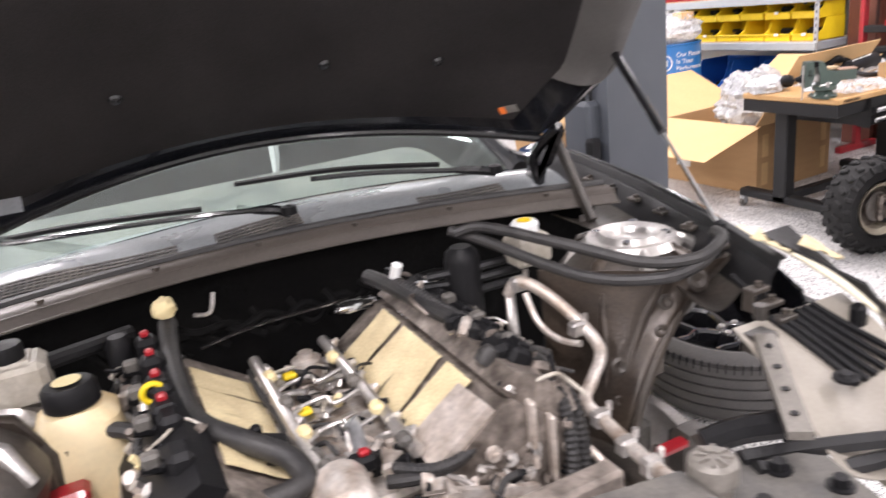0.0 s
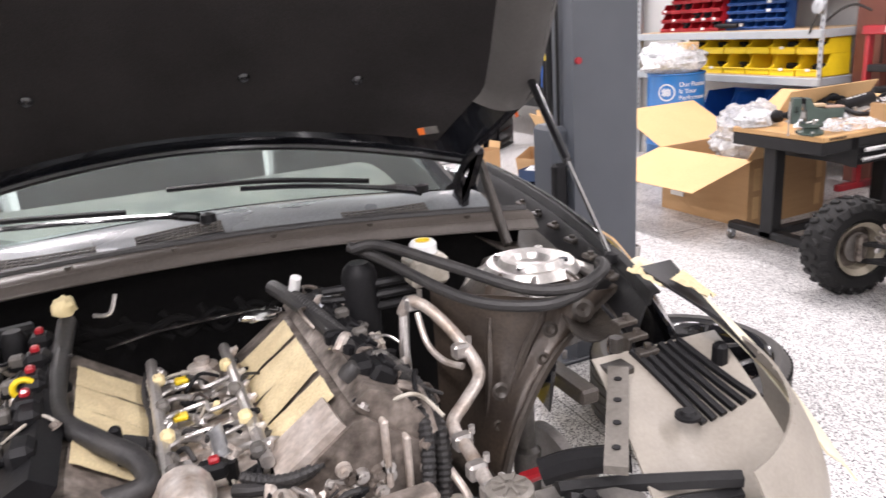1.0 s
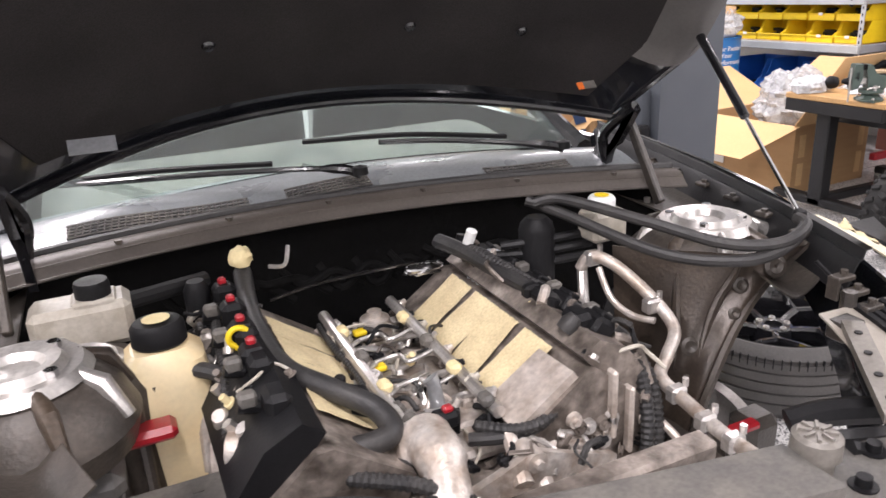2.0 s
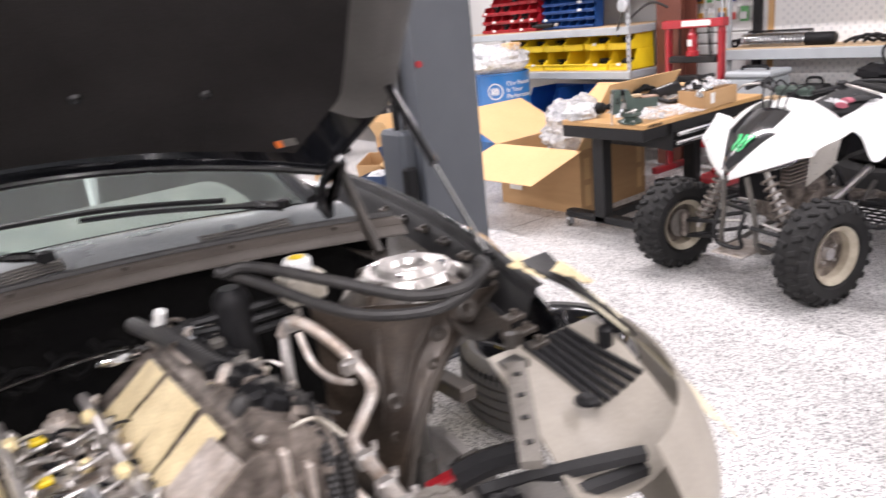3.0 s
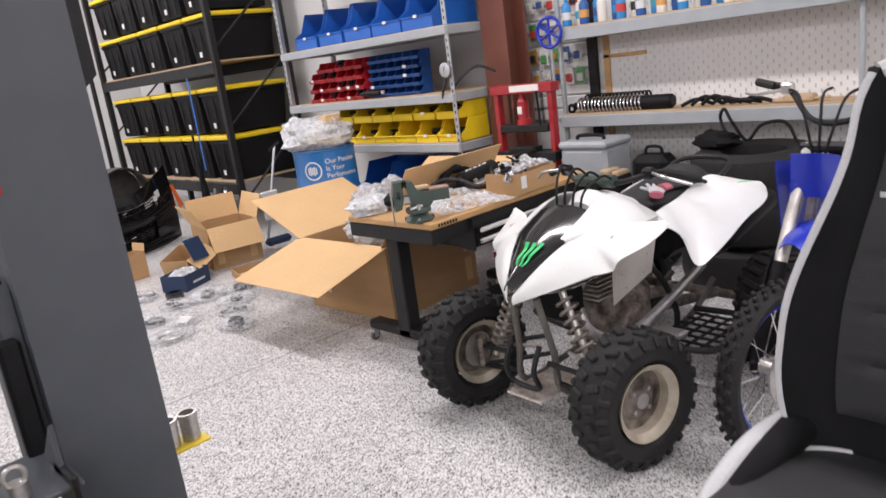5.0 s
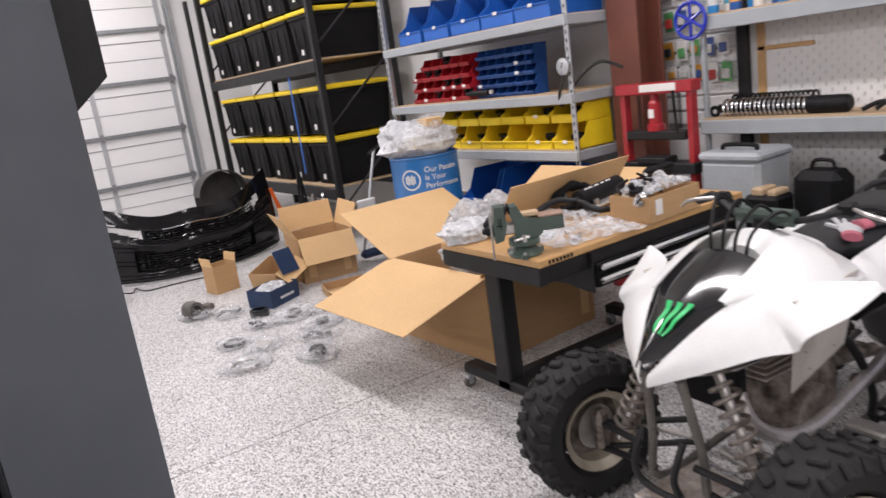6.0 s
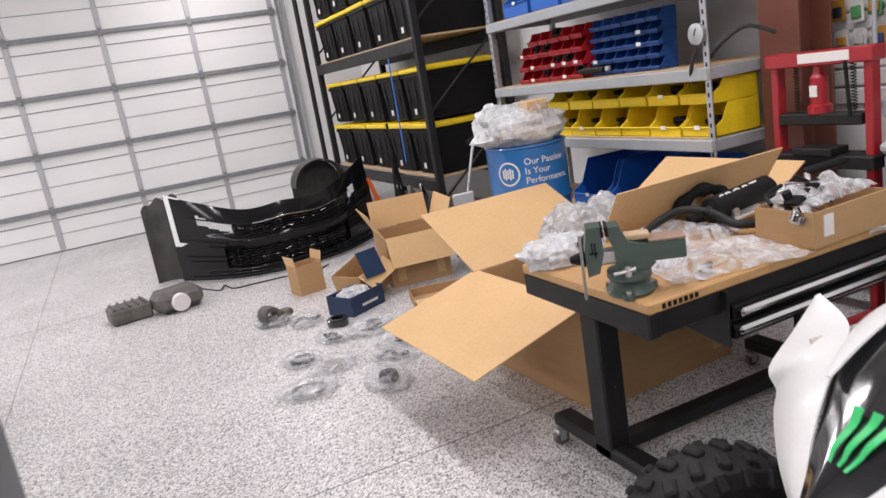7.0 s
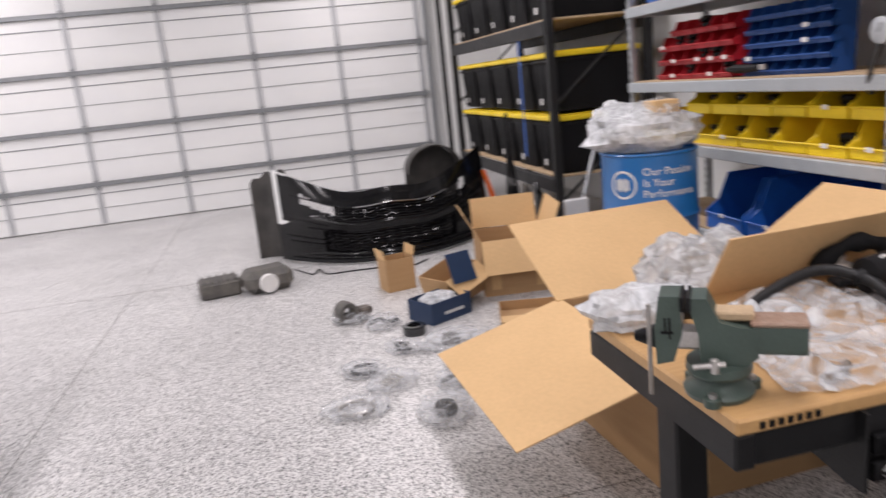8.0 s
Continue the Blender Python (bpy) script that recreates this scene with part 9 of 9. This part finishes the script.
def wall_shelf():
    S = thing("wall_shelf", "grey steel shelf with wooden boards along the wall", "shelving")
    x0, x1, y0, y1 = 7.74, 8.08, 1.2, 5.68
    for z in (1.12, 1.82):
        part("beam", Shape().box((x0, (y0 + y1) / 2, z - 0.045), (0.03, y1 - y0, 0.095), 0.006), M_GREY, S)
        part("board", Shape().box(((x0 + x1) / 2 + 0.01, (y0 + y1) / 2, z + 0.005), (x1 - x0, y1 - y0, 0.018), 0.002), M_PLY, S, "raw board")
        part("end_beam", Shape().box(((x0 + x1) / 2, y1, z - 0.045), (x1 - x0, 0.03, 0.095), 0.006), M_GREY, S)
    part("post", Shape().box((x0 + 0.04, y1 - 0.02, 1.25), (0.04, 0.03, 2.5), 0.004), M_GREY, S)
    part("post", Shape().box((x0 + 0.04, 3.4, 1.0), (0.04, 0.03, 2.0), 0.004), M_GREY, S)
    # wood trim and picture frame behind
    whole("trim_batten", Shape().box((8.085, 5.42, 1.35), (0.03, 0.06, 1.1), 0.004).box((8.085, 5.25, 1.56), (0.03, 0.4, 0.03), 0.003), M_WOOD, "wooden batten on the wall", "batten", kind="structure")
    whole("trim_post", Shape().box((8.07, 5.55, 1.2), (0.05, 0.08, 2.4), 0.004), M_BLACKPAINT, "dark steel upright on the wall", "upright", kind="structure")
    # shock absorber with springs lying on the shelf
    sh = thing("coilover_shocks", "pair of black coil-over shocks lying on the wall shelf", "shock absorber")
    z = 1.19
    part("body", Shape().tube([(7.84, 5.6, z), (7.84, 5.2, z), (7.84, 4.85, z)], [0.03, 0.035, 0.03], 14).tube([(7.84, 4.98, z), (7.84, 4.96, z), (7.84, 4.72, z), (7.84, 4.7, z)], [0.03, 0.055, 0.055, 0.04], 16), M_BLACK, sh)
    for dx, dz in ((0, 0), (0.1, 0.02)):
        part("spring", Shape().tube([(7.84 + dx + 0.058 * math.cos(k * 0.45), 5.55 - 0.0024 * k, z + dz + 0.058 * math.sin(k * 0.45)) for k in range(250)], 0.009, 6), M_CHROME if dx == 0 else M_BLACK, sh, "coil spring")
    part("eye", Shape().tube(arc((7.84, 5.64, z - 0.02), 0.03, 0, 360, 16, "x")[:-1], 0.013, 8, loop=True), M_BLACK, sh)
    tl = thing("black_tools", "heap of black tools and cables on the wall shelf", "tools")
    for k in range(7):
        y = 4.62 - 0.07 * k
        part("tool", Shape().tube(spline([(7.8 + 0.02 * k, y, 1.15), (7.84, y - 0.1, 1.19 + 0.02 * math.sin(k)), (7.86, y - 0.22, 1.15)], 5), 0.014, 8), M_BLACK, tl)
    whole("hand_tools", Shape().tube([(7.86, 4.0, 1.15), (7.9, 3.7, 1.15)], 0.012, 8).tube([(7.82, 3.95, 1.15), (7.84, 3.6, 1.16)], 0.01, 8).box((7.86, 3.8, 1.16), (0.1, 0.2, 0.05), 0.012), M_PLY, "wooden-handled tools on the wall shelf", "hand tools")
    # bottles and cans on the upper shelf
    cols = [(0.03, 0.25, 0.6), (0.7, 0.7, 0.7), (0.02, 0.1, 0.35), (0.55, 0.05, 0.05), (0.05, 0.35, 0.5), (0.75, 0.72, 0.65), (0.03, 0.03, 0.03), (0.7, 0.35, 0.1)]
    cm = [material("bottle_" + w, c, 0.3, var=0.05, scale=20, bump=0.0) for w, c in zip(("cyan", "white", "navy", "red", "teal", "cream", "black", "orange"), cols)]
    bm_ = mesh_of(Shape().lathe([(0, 0), (0.036, 0), (0.038, 0.01), (0.038, 0.15), (0.03, 0.17), (0.014, 0.185), (0.014, 0.21), (0, 0.21)], n=18), "bottle_body")
    for k in range(30):
        me = bm_.copy()
        ob = part("bottle", me, cm[(k * 5 + k // 3) % 8], None, "", pose(7.82 + 0.07 * (k % 2), 5.6 - 0.085 * k, 1.835, 0, 0, 30 * k))
        tagged(ob, "small coloured spray bottle or can on the upper shelf", "bottle", "bottles on the upper shelf")
        part("band", Shape().lathe([(0.0385, 0.05), (0.0392, 0.05), (0.0392, 0.11), (0.0385, 0.11)], n=18, closed=True), cm[(k * 3 + 1) % 8], ob)
    # blue steering-wheel-like ornament
    e = thing("wheel_emblem", "blue round spoked metal emblem hanging on the shelf end", "wall ornament", pose(7.7, 5.7, 1.81))
    part("ring", Shape().tube(arc((0, 0, 0), 0.12, 0, 360, 32, "x")[:-1], 0.013, 8, loop=True), M_BIKEBLUE, e)
    for k in range(3):
        a = radians(60 * k + 30)
        part("spoke", Shape().cyl((0, 0.11 * math.cos(a), 0.11 * math.sin(a)), (0, -0.11 * math.cos(a), -0.11 * math.sin(a)), 0.011, n=8), M_BIKEBLUE, e)
    part("stem", Shape().cyl((0.01, 0, -0.12), (0.01, 0, -0.8), 0.012, n=8), M_GREY, e)


wall_shelf()


def slat_wall():
    # slatted display wall with hooks and packets
    sw = thing("wall_slats", "white slatted display wall with hooks", "slat wall", kind="structure")
    for k in range(14):
        part("slat", Shape().box((8.085, 6.05, 1.1 + 0.11 * k), (0.03, 1.0, 0.098), 0.008), M_WALL, sw)
    cols = [(0.55, 0.06, 0.05), (0.7, 0.7, 0.7), (0.03, 0.03, 0.035), (0.1, 0.35, 0.12), (0.6, 0.3, 0.05), (0.65, 0.65, 0.6), (0.05, 0.1, 0.3)]
    cm = [material("packet_" + w, c, 0.4, var=0.15, scale=30, bump=0.1) for w, c in zip(("red", "white", "black", "green", "orange", "cream", "blue"), cols)]
    for r, z in enumerate((2.12, 1.9, 1.68, 1.5)):
        for k in range(8):
            y = 6.5 - 0.118 * k - 0.02 * (r % 2)
            p = thing("hanging_packet", "small blister packet hanging on a wall hook", "packet", pose(8.02, y, z, random.uniform(-4, 4), 0, 0), group="packets on the slat wall")
            h = random.uniform(0.1, 0.15)
            part("card", Shape().box((0, 0, -h / 2), (0.008, 0.085, h), 0.002), M_PAPER if (k + r) % 3 == 0 else cm[(k * 3 + r) % 7], p)
            part("blister", Shape().box((-0.012, 0, -h * 0.6), (0.02, 0.06, h * 0.5), 0.006), cm[(k + 2 * r + 2) % 7], p)
            part("hook", Shape().cyl((0.06, 0, 0.004), (-0.05, 0, 0.01), 0.003, n=6), M_CHROME, p)


slat_wall()


def peg_wall():
    pw = Shape().box((8.09, 3.2, 1.3), (0.012, 4.4, 2.4))
    whole("wall_pegboard", pw, M_WALL, "white perforated board on the wall", "pegboard", kind="structure")
    hs = Shape()
    for i in range(110):
        for j in range(26):
            if j * 0.075 + 0.25 > 2.3:
                continue
            y, z = 5.3 - 0.04 * i, 0.3 + 0.075 * j + (0.037 if i % 2 else 0)
            hs.add([(8.0836, y - 0.005, z), (8.0836, y + 0.005, z), (8.0836, y + 0.005, z + 0.028), (8.0836, y - 0.005, z + 0.028)], [(0, 1, 2, 3)])
    whole("wall_peg_slots", hs, M_GALV, "small upright slots of the perforated board", "slots", kind="stuff")


peg_wall()


def under_shelf():
    g = thing("tool_case", "grey plastic tool case under the wall shelf", "tool case", pose(7.5, 5.2, 0))
    part("body", Shape().box((0, 0, 0.46), (0.36, 0.42, 0.92), 0.03), M_GREY, g)
    part("lid", Shape().box((0, 0, 0.94), (0.38, 0.44, 0.06), 0.02), M_GREY, g)
    part("handle", Shape().tube(spline([(-0.05, 0.12, 0.97), (-0.05, 0.1, 1.0), (-0.05, -0.1, 1.0), (-0.05, -0.12, 0.97)], 5), 0.014, 8), M_BLACK, g)
    b = thing("black_case", "black case with handle under the wall shelf", "case", pose(7.55, 4.72, 0))
    part("body", Shape().box((0, 0, 0.42), (0.22, 0.3, 0.84), 0.05), M_BLACK, b)
    part("handle", Shape().tube(spline([(0, 0.07, 0.84), (0, 0.05, 0.89), (0, -0.05, 0.89), (0, -0.07, 0.84)], 5), 0.012, 8), M_BLACK, b)
    t = thing("tyre_stack", "black tyres lying in a stack under the wall shelf", "tyre stack")
    prof = [(0.2, 0.02), (0.33, 0), (0.39, 0.04), (0.405, 0.1), (0.405, 0.2), (0.39, 0.26), (0.33, 0.3), (0.2, 0.28), (0.19, 0.15)]
    for k in range(3):
        part("tyre", Shape().lathe(prof, pose(7.42 + 0.02 * k, 4.0 - 0.03 * k, 0.302 * k), 40, closed=True), M_RUBBER, t)
    s = thing("strap_bundle", "black straps and cable loops on the tyres", "straps")
    part("loop", Shape().tube(spline([(7.5, 4.1, 0.92), (7.55, 4.2, 1.07), (7.5, 4.15, 1.15), (7.46, 4.08, 1.07), (7.5, 4.0, 0.94), (7.5, 3.9, 1.04), (7.5, 3.75, 1.05), (7.5, 3.68, 0.92)], 7), 0.011, 8), M_BLACK, s)
    part("coiled_strap", crumple(0.12, 0.16, 0.07, 77, 18, 12), M_CLOTH, s, m=pose(7.48, 4.2, 0.94))
    c = thing("parts_tray", "tray of orange and brown small goods beside the case", "tray", pose(7.35, 4.95, 0))
    part("tray", Shape().box((0, 0, 0.36), (0.2, 0.22, 0.72), 0.02), M_BLACK, c)
    part("goods", Shape().box((0, 0.03, 0.74), (0.16, 0.08, 0.05), 0.01).box((0.0, -0.06, 0.735), (0.15, 0.06, 0.04), 0.01), M_PLY, c)
    r = thing("floor_jack", "red floor jack under the workbench", "floor jack", pose(7.0, 5.2, 0))
    part("frame", Shape().box((0, 0, 0.09), (0.6, 0.26, 0.1), 0.03), M_REDPAINT, r)
    part("arm", Shape().box((0.05, 0, 0.18), (0.4, 0.1, 0.06), 0.02), M_REDPAINT, r)
    for x in (-0.25, 0.25):
        for y in (-0.14, 0.14):
            part("wheel", Shape().cyl((x, y - 0.02, 0.045), (x, y + 0.02, 0.045), 0.045, n=18), M_BLACK, r)


under_shelf()

# ---- bring the whole plan to true size ----
for ob in list(scene.collection.all_objects):
    if ob.parent is None and ob.type != "CAMERA":
        ob.matrix_basis = Matrix.Scale(TRUE, 4) @ ob.matrix_basis
